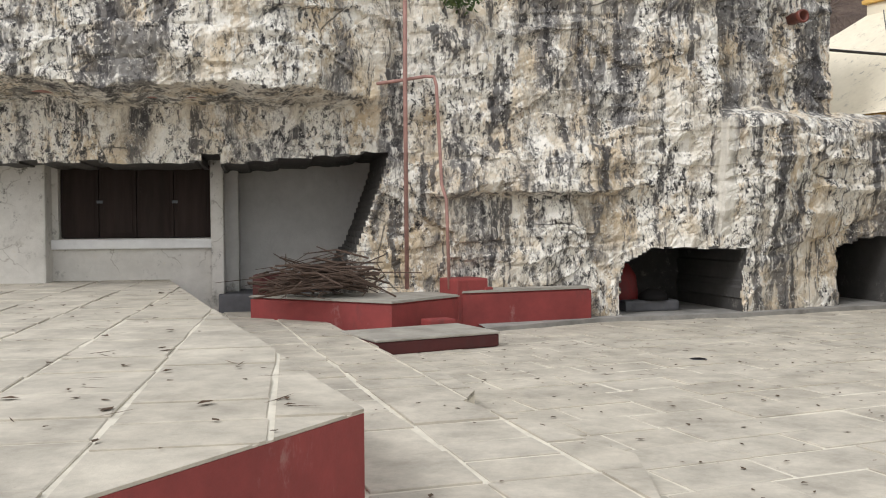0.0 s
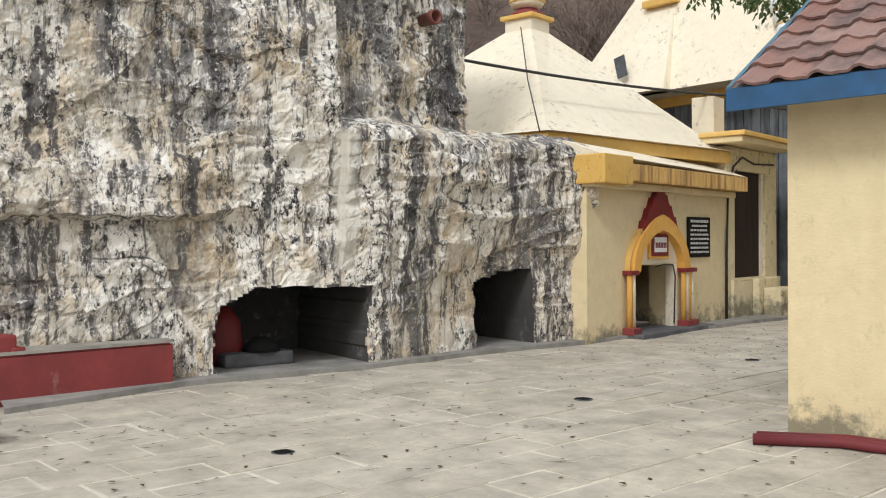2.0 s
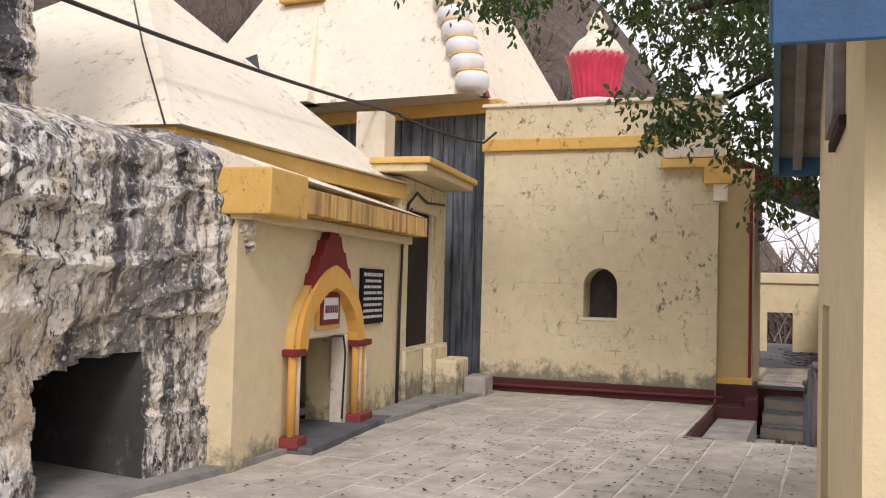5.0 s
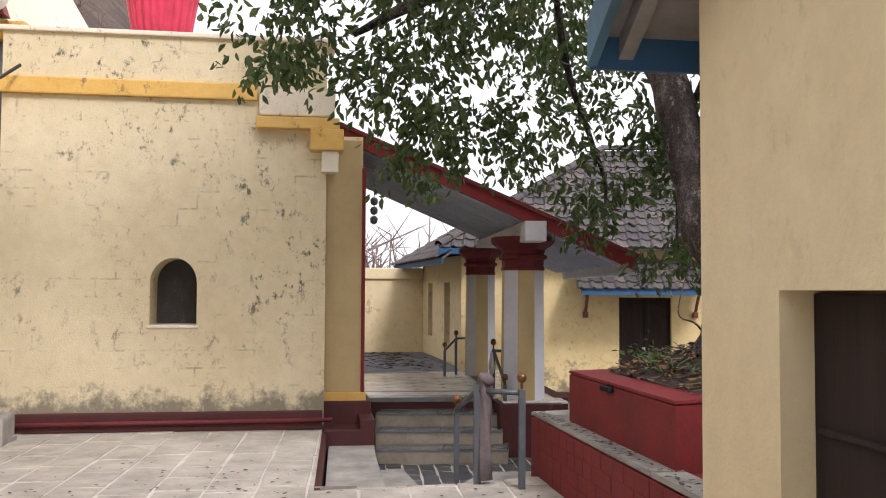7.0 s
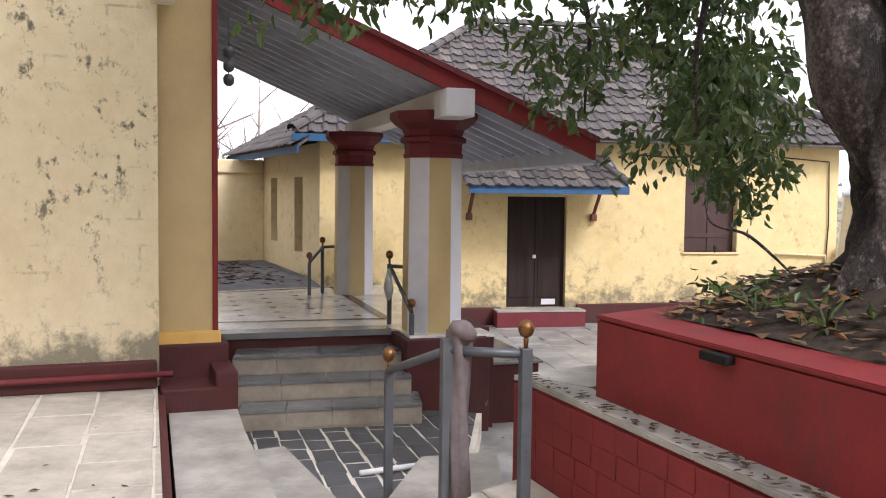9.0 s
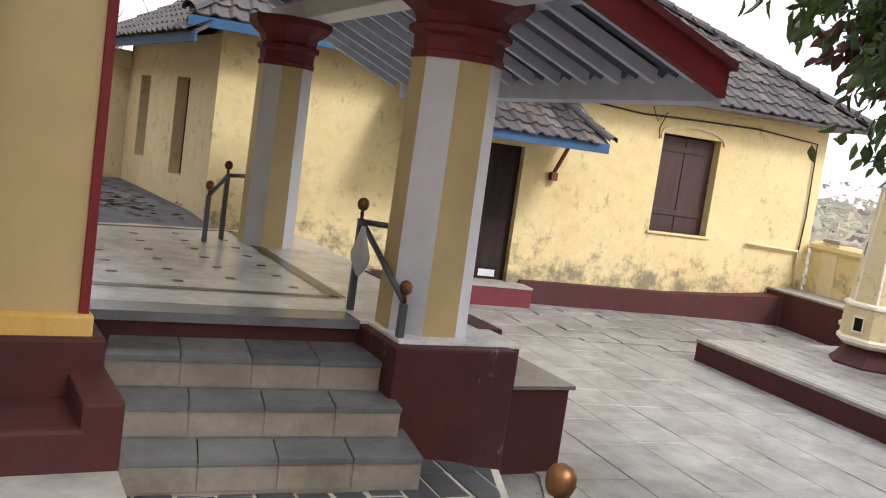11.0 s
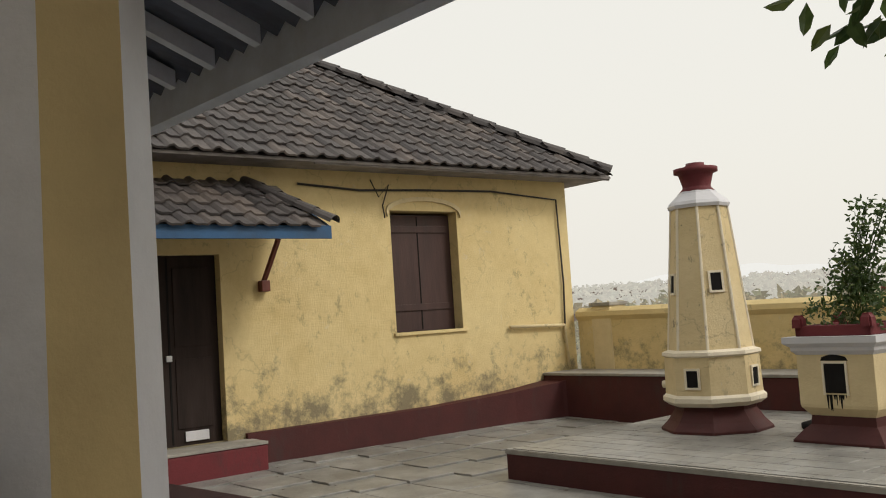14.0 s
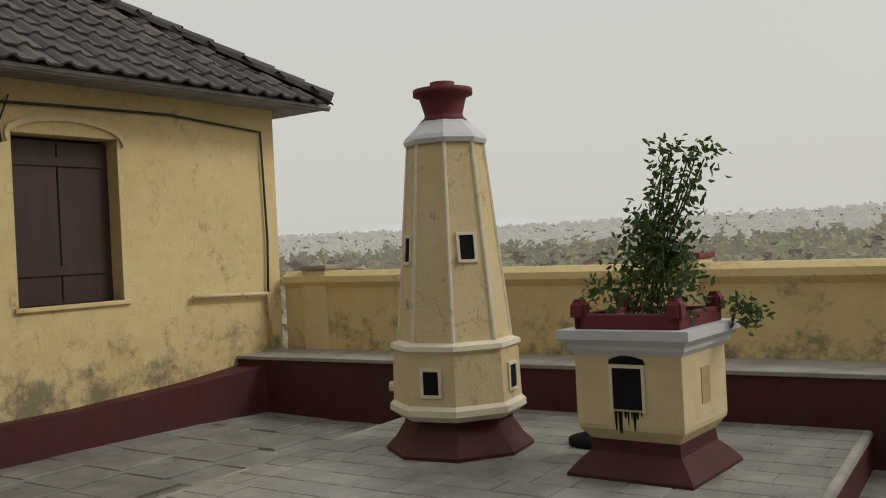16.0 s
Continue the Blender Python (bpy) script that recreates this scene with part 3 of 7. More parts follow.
S_REC0, S_REC1 = SEG[1] - 3.0, SEG[2] + 0.05
S_C1A, S_C1B, S_C2A, S_C2B = SEG[3] + 0.02, SEG[4] + 0.0, SEG[5] - 0.1, SEG[5] + 0.9


def rock_depth(s, z, x):
    """How far the face lies back from the rock line, without caves."""
    p = Vector((s * 0.45, z * 0.5, 3.1))
    d = 0.10 * noise.fractal(p, 1.0, 2.1, 4) + 0.07 * (noise.voronoi(Vector((s * 0.9, z * 1.25, 0.3 * s)))[0][0] - 0.4) + 0.03 * noise.noise(Vector((s * 1.3, z * 1.1, 9.0)))
    ridge = 1 - abs(noise.noise(Vector((s * 0.9, z * 2.3, 4.0))))
    d -= 0.05 * max(0.0, ridge - 0.72) / 0.28 * sstep(0.8, 1.6, z)
    f = noise.voronoi(Vector((s * 2.6, z * 3.2, 1.7)))[0]
    d += 0.012 * (f[0] - 0.35) + 0.02 * max(0.0, 0.12 - (f[1] - f[0])) / 0.12
    d += 0.03 * noise.fractal(Vector((s * 5.0, z * 4.5, 1.0)), 0.7, 2.1, 6)
    d -= 0.05 * abs(noise.noise(Vector((s * 1.9, z * 0.45, 5.5))))
    layer = noise.noise(Vector((s * 0.35, z * 3.4, 8.0)))
    d += 0.05 * sstep(0.12, 0.2, layer) * (0.5 + 0.5 * noise.noise(Vector((s * 0.8, z, 3))))
    w = Vector((0.25 * noise.noise(Vector((s * 1.1, z * 1.1, 6.0))), 0.25 * noise.noise(Vector((s * 1.1, z * 1.1, 16.0))), 0))
    for size, deep in ((0.95, 0.05), (0.40, 0.012)):
        near = noise.voronoi(Vector((s / size * 0.8, z / size * 1.25, 2.0)) + w / size)[1][0]
        d += deep * (noise.cell(near * 7.3) - 0.5)
    d *= 0.35 + 0.65 * sstep(0.0, 0.9, z)
    if x < 4.3:
        lz = z + 0.09 * noise.noise(Vector((s * 1.3, 0, 3.0))) + 0.03 * noise.noise(Vector((s * 5, 0, 3.0)))
        d -= 0.24 * sstep(1.60, 1.66, lz) * (1 - 0.75 * sstep(1.85, 2.5, lz)) * sstep(0.0, 0.5, x) * (1 - sstep(2.3, 2.8, x))
        d += 0.02 * z
    else:
        d += 0.42 * sstep(2.72, 2.95, z) - 0.12 * sstep(0.9, 1.9, z) * (1 - sstep(2.5, 2.9, z))
    if x < -0.3:
        d -= 0.85 * sstep(2.72, 2.92, z + 0.16 * noise.noise(Vector((s, 0, 0))) + 0.05 * noise.noise(Vector((s * 4, 0, 0)))) * sstep(0.1, -1.9, x)
    return d


def cave(s, z):
    """1 inside one of the hollows at the foot of the rock."""
    w = 0.05 * noise.noise(Vector((s * 4, z * 4, 2)))
    r = 0.0
    if S_C1A + 0.30 * max(0, z - 0.35) + w < s < S_C1B - 0.12 + 0.12 * z + w and z < 0.86 - 0.5 * max(0.0, S_C1A + 0.45 - s) + w:
        r = 1.9
    if S_C2A + w < s < S_C2B and z < 0.84 + 0.16 * (s - S_C2A) + w:
        r = 1.6
    if s < S_REC1 - 0.34 * abs(z - 2.2) ** 1.1 * (1 if z > 0.9 else 1.15) and z < 2.16 + 0.08 * (s - SEG[2]) * (1 if s > SEG[2] - 2.1 else 0) + w * 0.6 - (0.14 if s < SEG[2] - 2.3 else 0):
        r = 2.3
    return r


def rock_mesh(s0, s1, z1, step, stone=ROCK):
    ns, nz = int((s1 - s0) / step), int((z1 - UP + 0.1) / step)
    verts, faces = [], []
    for i in range(ns + 1):
        s = s0 + (s1 - s0) * i / ns
        p, n = rock_at(s)
        for k in range(nz + 1):
            z = UP - 0.1 + (z1 - UP + 0.1) * k / nz
            d = rock_depth(s, z, p.x)
            if cave(s, z):
                d = cave(s, z) + 0.12 * noise.noise(Vector((s * 2, z * 2, 0)))
            verts.append((p.x + n.x * d, p.y + n.y * d, z + 0.03 * noise.noise(Vector((s * 5, z * 5, 7)))))
    for i in range(ns):
        for k in range(nz):
            a = i * (nz + 1) + k
            faces.append((a, a + nz + 1, a + nz + 2, a + 1))
    # back and top, to give the face its mass
    base = len(verts)
    for i in range(ns + 1):
        s = s0 + (s1 - s0) * i / ns
        p, n = rock_at(s)
        verts.append((p.x + n.x * 3.2, p.y + n.y * 3.2, z1 + 0.05))
        verts.append((p.x + n.x * 3.2, p.y + n.y * 3.2, UP - 0.1))
    for i in range(ns):
        a, b = i * (nz + 1) + nz, (i + 1) * (nz + 1) + nz
        faces.append((a, b, base + 2 * (i + 1), base + 2 * i))
        faces.append((base + 2 * i, base + 2 * i + 2, base + 2 * i + 3, base + 2 * i + 1))
    for i in (0, ns):
        col = [i * (nz + 1) + k for k in range(nz + 1)]
        faces.append(tuple(col + [base + 2 * i, base + 2 * i + 1]))
    me = bpy.data.meshes.new("rock")
    me.from_pydata(verts, [], faces)
    me.materials.append(stone)
    me.materials.append(SHADEROCK)
    # Faces in the caves and recess get the dark rock, their shade painted in.
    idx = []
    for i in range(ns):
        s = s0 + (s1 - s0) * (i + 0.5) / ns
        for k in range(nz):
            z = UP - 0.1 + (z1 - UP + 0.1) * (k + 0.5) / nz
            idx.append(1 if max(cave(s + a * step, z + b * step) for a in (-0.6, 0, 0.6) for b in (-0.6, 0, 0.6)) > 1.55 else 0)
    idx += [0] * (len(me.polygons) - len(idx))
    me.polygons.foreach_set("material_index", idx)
    return me


S_EDGE = SEG[5] + 0.05
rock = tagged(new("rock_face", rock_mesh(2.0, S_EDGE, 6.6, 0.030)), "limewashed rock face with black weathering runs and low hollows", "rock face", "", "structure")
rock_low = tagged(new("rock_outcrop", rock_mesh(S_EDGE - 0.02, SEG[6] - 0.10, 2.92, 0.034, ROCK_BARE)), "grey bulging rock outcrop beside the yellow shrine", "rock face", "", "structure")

# kerb along the foot of the rock
bm = bmesh.new()
kerb = [(0.9, 11.9), (2.4, 12.95), (3.4, 13.25), (4.65, 13.58), (6.3, 14.35), (8.0, 14.9), (9.3, 15.45), (12.9, 17.0), (14.7, 17.6)]
back = [(0.6, 13.6), (2.2, 14.6), (3.2, 15.2), (4.5, 15.6), (6.1, 16.0), (7.8, 16.4), (9.0, 16.4), (12.6, 18.0), (14.4, 18.6)]
lo = [bm.verts.new((x, y, UP - 0.1)) for x, y in kerb]
hi = [bm.verts.new((x, y, UP + 0.055)) for x, y in kerb]
bk = [bm.verts.new((x, y, UP + 0.06)) for x, y in back]
for i in range(len(kerb) - 1):
    bm.faces.new((lo[i], lo[i + 1], hi[i + 1], hi[i]))
    bm.faces.new((hi[i], hi[i + 1], bk[i + 1], bk[i]))
structure("kerb_ledge", bm, KERB, "grey concrete ledge along the foot of the rock", "kerb")

# raised slabs near the start
slab_up = [(0.13, 4.33), (-0.56, 3.1), (-3.5, -2.0), (-9, -2.0), (-9, 14.1), (-3.72, 13.98), (-2.32, 10.46)]
structure("terrace_top", prism([(x * 1.002, y * 1.002) for x, y in slab_up], 0.482, 0.49), MORTAR, "pale mortar bed of the raised terrace", "terrace")
structure("terrace_upper", prism(slab_up, UP - 0.1, 0.482), RED, "red sided raised stone terrace", "terrace")
LOWT = [(1.45, 5.35), (1.38, 4.2), (1.2, 1.0), (1.2, -2), (-2.6, -2), (-1.0, 2.6), (-0.3, 4.8), (-2.4, 10.0), (-2.75, 11.2), (-3.55, 13.4), (-2.4, 13.5), (-1.45, 12.6), (-0.97, 11.6), (0.05, 8.7), (0.33, 8.3), (0.65, 7.2), (0.56, 6.75)]
structure("terrace_lower", prism(LOWT, UP - 0.1, 0.045), MORTAR, "low pale stone terrace step", "terrace")


# ---- shrine with the pyramid roof ----
S0, S1 = (8.29, 15.0), (11.56, 16.88)
SH = along(S0, S1)          # local x along the front, y into the shrine, z up
shrine = thing("shrine", SH, "small yellow shrine with cream pyramid roof and arched doorway", "shrine")
wb = wall_bm(4.8, -0.14, 2.5, 0.5, [(1.34, 2.80, -0.14, 1.0)])
bmesh.ops.translate(wb, verts=wb.verts, vec=(-0.12, 0, 0))
part("front_wall", wb, YELLOW_CLEAN, shrine)
bm = bmesh.new()
box(bm, -0.12, 0.28, 0.5, 6.0, -0.14, 2.5)
box(bm, 4.28, 4.68, 0.5, 6.0, -0.14, 2.5)
box(bm, 0.28, 4.28, 5.6, 6.0, -0.14, 2.5)
part("side_wall", bm, YELLOW_CLEAN, shrine)
part("door_frame", B(2.60, 2.68, -0.02, 0.16, -0.04, 1.0, 0.01), CREAM, shrine)
# Dark panel set behind the opening in place of the unlit interior.
part("interior_shade_panel", B(0.9, 2.68, 0.95, 1.0, -0.1, 1.05, 0.004), WOOD, shrine, "dark wood panel standing in for the shaded shrine interior")
part("threshold", B(0.9, 3.4, -0.35, 0.5, -0.14, -0.03, 0.015), DARKCON, shrine)
# cornice
part("cornice_lower", B(-0.16, 4.75, -0.16, 0.3, 2.16, 2.26, 0.015), YELLOW_CLEAN, shrine)
for k in range(17):
    x = 0.6 + k * 0.25
    part("cornice_tile", B(x + 0.004, x + 0.246, -0.34, 0.3, 2.27 - 0.006 * (k % 2), 2.52, 0.012), RUNS, shrine, "rain-streaked ochre cornice block")
part("cornice_block", B(-0.22, 0.6, -0.36, 0.3, 2.20, 2.62, 0.02), BAND, shrine, "bright yellow cornice block")
bm = bmesh.new()
vv = [bm.verts.new(p) for p in ((-0.2, -0.34, 2.60), (4.85, -0.34, 2.53), (4.85, 0.35, 2.78), (-0.2, 0.35, 2.85), (-0.2, 0.4, 2.4), (4.85, 0.4, 2.4))]
for f in ((0, 1, 2, 3), (3, 2, 5, 4), (0, 3, 4), (1, 5, 2), (0, 4, 5, 1)):
    bm.faces.new([vv[i] for i in f])
part("cornice_top", bm, CREAM, shrine)
part("eave_band", prism([(-0.12, 0.66), (4.82, -0.04), (5.0, 6.3), (-0.3, 6.3)], 2.80, 3.02, 0.025), BAND, shrine, "ochre painted eave band")
rf = loft([[(-0.17, 0.58, 3.022), (4.90, -0.14, 3.022), (5.02, 6.3, 3.022), (-0.4, 6.3, 3.022)],
           [(0.0, 0.76, 3.07), (4.7, 0.1, 3.07), (4.7, 6.0, 3.07), (-0.2, 6.0, 3.07)],
           [(2.45, 2.75, 5.30), (3.05, 2.75, 5.30), (3.05, 3.35, 5.30), (2.45, 3.35, 5.30)]])
part("pyramid_roof", rf, CREAM, shrine, "cream limewashed pyramid roof")
part("roof_neck", B(2.45, 3.05, 2.75, 3.35, 5.25, 5.52, 0.02), CREAM, shrine)
part("neck_band", B(2.38, 3.12, 2.68, 3.42, 5.52, 5.60, 0.02), BAND, shrine)
for nm, mat, lab, prof in (("finial_foot", RED, "dusty red ring", [(0.33, 0.0), (0.33, 0.05), (0.22, 0.10), (0.20, 0.14)]),
                           ("finial", CREAM, "cream pot finial with ochre rim", [(0.20, 0.14), (0.30, 0.20), (0.33, 0.28), (0.24, 0.36), (0.12, 0.40), (0.16, 0.44), (0.11, 0.52), (0.03, 0.72)]),
                           ("finial_rim", BAND, "", [(0.325, 0.25), (0.345, 0.27), (0.345, 0.29), (0.325, 0.31)])):
    fin = lathe(prof, 20)
    bmesh.ops.translate(fin, verts=fin.verts, vec=(2.75, 3.05, 5.60))
    part(nm, fin, mat, shrine, lab, True)


def arch_outline(w, h, spring, n=14, x=0.0, tip=0.0):
    pts = [(x - w / 2, 0.0)]
    for i in range(n + 1):
        a = math.pi * (1 - i / n)
        k = tip * max(0.0, 1 - abs(i / n - 0.5) * 5)
        pts.append((x + w / 2 * math.cos(a), spring + (h - spring) * math.sin(a) + k))
    pts.append((x + w / 2, 0.0))
    return pts


def arch_band(outer, inner, y0, y1, bm=None):
    """A band between two outlines with the same number of points."""
    bm = bm or bmesh.new()
    rows = [[bm.verts.new((x, y, z)) for x, z in o] for y, o in ((y0, outer), (y1, outer), (y1, inner), (y0, inner))]
    n = len(outer)
    for i in range(n - 1):
        for k in range(4):
            a, b = rows[k], rows[(k + 1) % 4]
            bm.faces.new((a[i], a[i + 1], b[i + 1], b[i]))
    for i in (0, n - 1):
        bm.faces.new([rows[k][i] for k in range(4)])
    return bm


def plate(outline, y0, y1, bm=None):
    bm = bm or bmesh.new()
    a = [bm.verts.new((x, y0, z)) for x, z in outline]
    b = [bm.verts.new((x, y1, z)) for x, z in outline]
    n = len(a)
    bm.faces.new(a)
    bm.faces.new(b[::-1])
    for i in range(n):
        bm.faces.new((a[i], b[i], b[(i + 1) % n], a[(i + 1) % n]))
    return bm


AX = 1.97
ARCH_O = [(x, z) for x, z in arch_outline(1.92, 1.70, 0.9, x=AX, tip=0.10)][1:-1]
ARCH_I = [(x, z) for x, z in arch_outline(1.50, 1.50, 0.9, x=AX, tip=0.05)][1:-1]
part("arch", arch_band(ARCH_O, ARCH_I, -0.14, 0.02), ORANGE, shrine, "orange moulded arch")
part("arch_edge", arch_band([(AX + (x - AX) * 1.06, z * 1.02 - 0.01) for x, z in ARCH_O], ARCH_O, -0.09, 0.01), BAND, shrine)
part("arch_panel", plate([(AX - 0.76, 1.02), (AX + 0.76, 1.02)] + [(AX + (x - AX) * 0.99, z) for x, z in ARCH_I[::-1] if z > 1.03], -0.012, 0.0), CREAM, shrine, "cream tympanum panel over the low door")
flame = []
for i in range(25):
    t = i / 24
    a = abs(t - 0.5) * 2
    x = (t - 0.5) * 1.2
    z = 1.74 + (1 - a) ** 0.85 * 0.56 - 0.16 * a + (0.04 if i % 3 == 1 else -0.02)
    flame.append((AX + x, z))
for i in range(24, -1, -1):
    t = i / 24
    a = abs(t - 0.5) * 2
    flame.append((AX + (t - 0.5) * 1.05, 1.46 + 0.34 * (1 - a) - 0.04))
part("flame_crest", plate(flame, -0.10, 0.0), BRIGHTRED, shrine, "red flame-shaped crest over the arch")
for sx, cnt in ((1.0, 2), (2.9, 4)):
    for i in range(cnt):
        x = sx + (i - (cnt - 1) / 2) * 0.095
        bm = lathe([(0.046, 0.0), (0.046, 0.86), (0.042, 0.88)], 10)
        bmesh.ops.translate(bm, verts=bm.verts, vec=(x, -0.09, 0))
        part("colonnette", bm, ORANGE if i % 2 == 0 else CREAM, shrine, "", True)
    w = cnt * 0.05 + 0.02
    part("colonnette_base", B(sx - w, sx + w, -0.2, 0.0, -0.05, 0.06, 0.015), RED, shrine, "red pillar base")
    part("colonnette_cap", B(sx - w, sx + w, -0.17, 0.0, 0.86, 0.93, 0.012), BRIGHTRED, shrine, "red pillar capital")
sign = thing("name_board", SH @ pose(1.72, -0.02, 1.12), "small white name board in a red and ochre frame", "sign")
part("outer_frame", B(-0.06, 0.62, -0.03, 0.02, -0.03, 0.45, 0.01), ORANGE, sign)
part("red_frame", B(0.0, 0.56, -0.045, -0.03, 0.02, 0.38, 0.008), BRIGHTRED, sign)
part("panel", B(0.07, 0.49, -0.053, -0.045, 0.08, 0.32, 0.004), WHITE, sign)
for k in range(7):
    part("lettering", B(0.10 + k * 0.054, 0.14 + k * 0.054, -0.056, -0.0532, 0.15, 0.235), DEEPRED, sign)
plaque = thing("stone_plaque", SH @ pose(3.06, -0.002, 1.1), "black stone plaque with eight lines of white writing", "plaque")
part("slab", B(0, 0.86, -0.035, 0.0, 0, 0.69, 0.008), BLACK, plaque)
for k in range(8):
    r = random.Random(k)
    x = 0.08 + (0.05 if k == 1 else 0)
    while x < 0.74:
        w = r.uniform(0.03, 0.10)
        part("writing", B(x, min(x + w, 0.80), -0.038, -0.0352, 0.595 - k * 0.075, 0.595 - k * 0.075 + (0.035 if k else 0.045)), PALEGREY, plaque)
        x += w + 0.022

# ---- annex with the dark door ----
annex = thing("annex", SH @ pose(4.68, 0, 0), "yellow annex with a tall dark door and canopy slab", "building")
part("front_wall", wall_bm(2.45, -0.14, 3.12, 0.35, [(0.38, 1.86, 0.68, 2.70)]), YELLOW_OLD, annex)
part("side_wall", B(2.1, 2.45, 0.35, 3.0, -0.14, 3.12), YELLOW_OLD, annex)
part("door", B(0.38, 1.78, 0.10, 0.16, 0.68, 2.70, 0.006), WOOD, annex, "dark closed wooden door leaf")
part("door_jamb", B(1.78, 1.86, 0.05, 0.2, 0.68, 2.70, 0.006), CREAM, annex)
part("canopy", B(-0.35, 2.42, -0.46, 0.35, 3.14, 3.25, 0.02), YELLOW, annex)
part("canopy_edge", B(-0.40, 2.48, -0.52, 0.35, 3.25, 3.34, 0.02), BAND, annex, "ochre canopy edge")
part("roof_post", B(0.38, 0.86, 0.4, 0.85, 3.34, 4.12, 0.02), CREAM, annex)
part("plinth", B(0.2, 2.5, -0.06, 0.0, -0.14, 0.66, 0.01), YELLOW_OLD, annex)
steps = thing("door_step", SH @ pose(5.9, -0.05, -0.1), "stained plastered masonry steps below the annex door", "steps")
part("top_block", B(-0.2, 0.75, -0.16, -0.02, 0, 0.76, 0.03), YELLOW_OLD, steps)
part("upper_block", B(0.0, 0.80, -0.5, -0.16, 0, 0.58, 0.04), YELLOW_OLD, steps)
part("lower_block", B(0.45, 1.05, -0.85, -0.5, 0, 0.3, 0.04), CONCRETE, steps)

# ---- big temple ----
Q, P = (15.0, 18.2), (16.57, 14.78)
TW = along(Q, P)            # local x along the west front, y into the temple
L = math.dist(Q, P)
temple = thing("temple", TW, "stained yellow temple block with ochre band and arched niche", "temple")
front = wall_bm(L, -0.1, 4.6, 0.75, [(1.71, 2.25, 1.13, 1.95)])
part("front_wall", front, YELLOW_OLD, temple)
NA_ = [(1.98 - 0.27 * math.cos(math.pi * i / 16), 1.64 + 0.295 * math.sin(math.pi * i / 16)) for i in range(17)]
part("niche_head", arch_band([(x, 1.95) for x, z in NA_], NA_, 0.0, 0.55), YELLOW_OLD, temple, "arched plaster head of the niche")
part("niche_hood", arch_band([(1.98 + (x - 1.98) * 1.12, 1.64 + (z - 1.64) * 1.12) for x, z in NA_], NA_, -0.014, 0.0), YELLOW_OLD, temple)
# Dark colour on the back stands for the shade inside the niche.
part("niche_back", B(1.6, 2.4, 0.55, 0.6, 1.0, 2.0), SHADEROCK, temple, "niche back painted dark as shade")
part("niche_sill", B(1.68, 2.28, -0.02, 0.5, 1.10, 1.14, 0.01), CREAM, temple)
part("ochre_band", B(-0.03, 2.93, -0.07, 0.3, 3.84, 4.04, 0.02), BAND, temple)
part("coping", B(-0.05, L + 0.1, -0.05, 0.6, 4.58, 4.64, 0.015), CREAM, temple)
part("plinth", B(-0.05, L - 0.02, -0.10, 0.0, -0.1, 0.12, 0.015), MAROON, temple, "maroon painted plinth")
part("plinth_pipe", tube([(-0.6, -0.14, 0.0), (L + 0.1, -0.14, 0.02)], 0.025), DEEPRED, temple, "thin maroon pipe along the plinth", True)
part("bracket_shelf", B(2.92, L + 0.15, -0.16, 0.4, 3.50, 3.64, 0.015), BAND, temple)
part("bracket_top", B(2.95, L + 0.1, -0.1, 0.4, 3.66, 3.98, 0.02), CREAM, temple)
part("bracket_console", B(L - 0.2, L + 0.2, -0.2, 0.1, 3.24, 3.50, 0.015), BAND, temple)
part("bracket_drop", B(L - 0.06, L + 0.14, -0.17, 0.06, 2.98, 3.24, 0.012), CREAM, temple)
body = bmesh.new()
box(body, 0.02, L - 0.02, 0.75, 5.8, -0.1, 4.5)
part("body_wall", body, YELLOW, temple)
part("pilaster", B(L + 0.0, L + 0.46, 0.28, 0.85, 0.22, 3.45, 0.012), OCHREPAINT, temple, "tan pilaster at the hall entrance")
part("pilaster_edge", B(L + 0.455, L + 0.50, 0.255, 0.30, 0.26, 3.1, 0.008), BRIGHTRED, temple, "red painted pilaster edge")
part("pilaster_foot", B(L - 0.02, L + 0.52, 0.22, 0.9, 0.18, 0.30, 0.015), BAND, temple)
part("pilaster_plinth", B(L - 0.03, L + 0.58, 0.18, 0.95, -0.30, 0.20, 0.02), MAROON, temple, "maroon plinth block")
part("plinth_step", B(L + 0.0, L + 0.50, -0.28, 0.18, -0.5, -0.08, 0.02), MAROON, temple)
part("plinth_curb", B(L + 0.42, L + 0.60, -0.28, 0.5, -0.3, 0.04, 0.02), MAROON, temple)
part("hall_wall", B(L + 0.0, L + 0.5, 0.95, 5.8, -0.1, 3.6), YELLOW, temple)
# pink lotus pot on the roof
pot = thing("roof_pot", TW @ pose(1.55, 1.55, 4.6), "pink ribbed lotus pot with cream dome", "roof ornament")
bm = lathe([(0.62, 0.0), (0.62, 0.16), (0.5, 0.2), (0.46, 0.32)], 28)
part("base_ring", bm, CREAM, pot, "", True)
rings = []
for z, r in ((0.32, 0.36), (0.5, 0.40), (0.8, 0.45), (1.02, 0.50), (1.12, 0.56), (1.10, 0.50), (1.0, 0.44)):
    lobe = [abs(math.sin(2 * math.pi * i / 96 * 12)) ** 0.6 for i in range(96)]
    rings.append([((r - 0.035 + 0.045 * lobe[i]) * math.cos(2 * math.pi * i / 96), (r - 0.035 + 0.045 * lobe[i]) * math.sin(2 * math.pi * i / 96), z - (0.09 * (1 - lobe[i]) if z > 1.0 else 0)) for i in range(96)])
part("petals", loft(rings), PINK, pot, "pink painted scalloped petals", True)
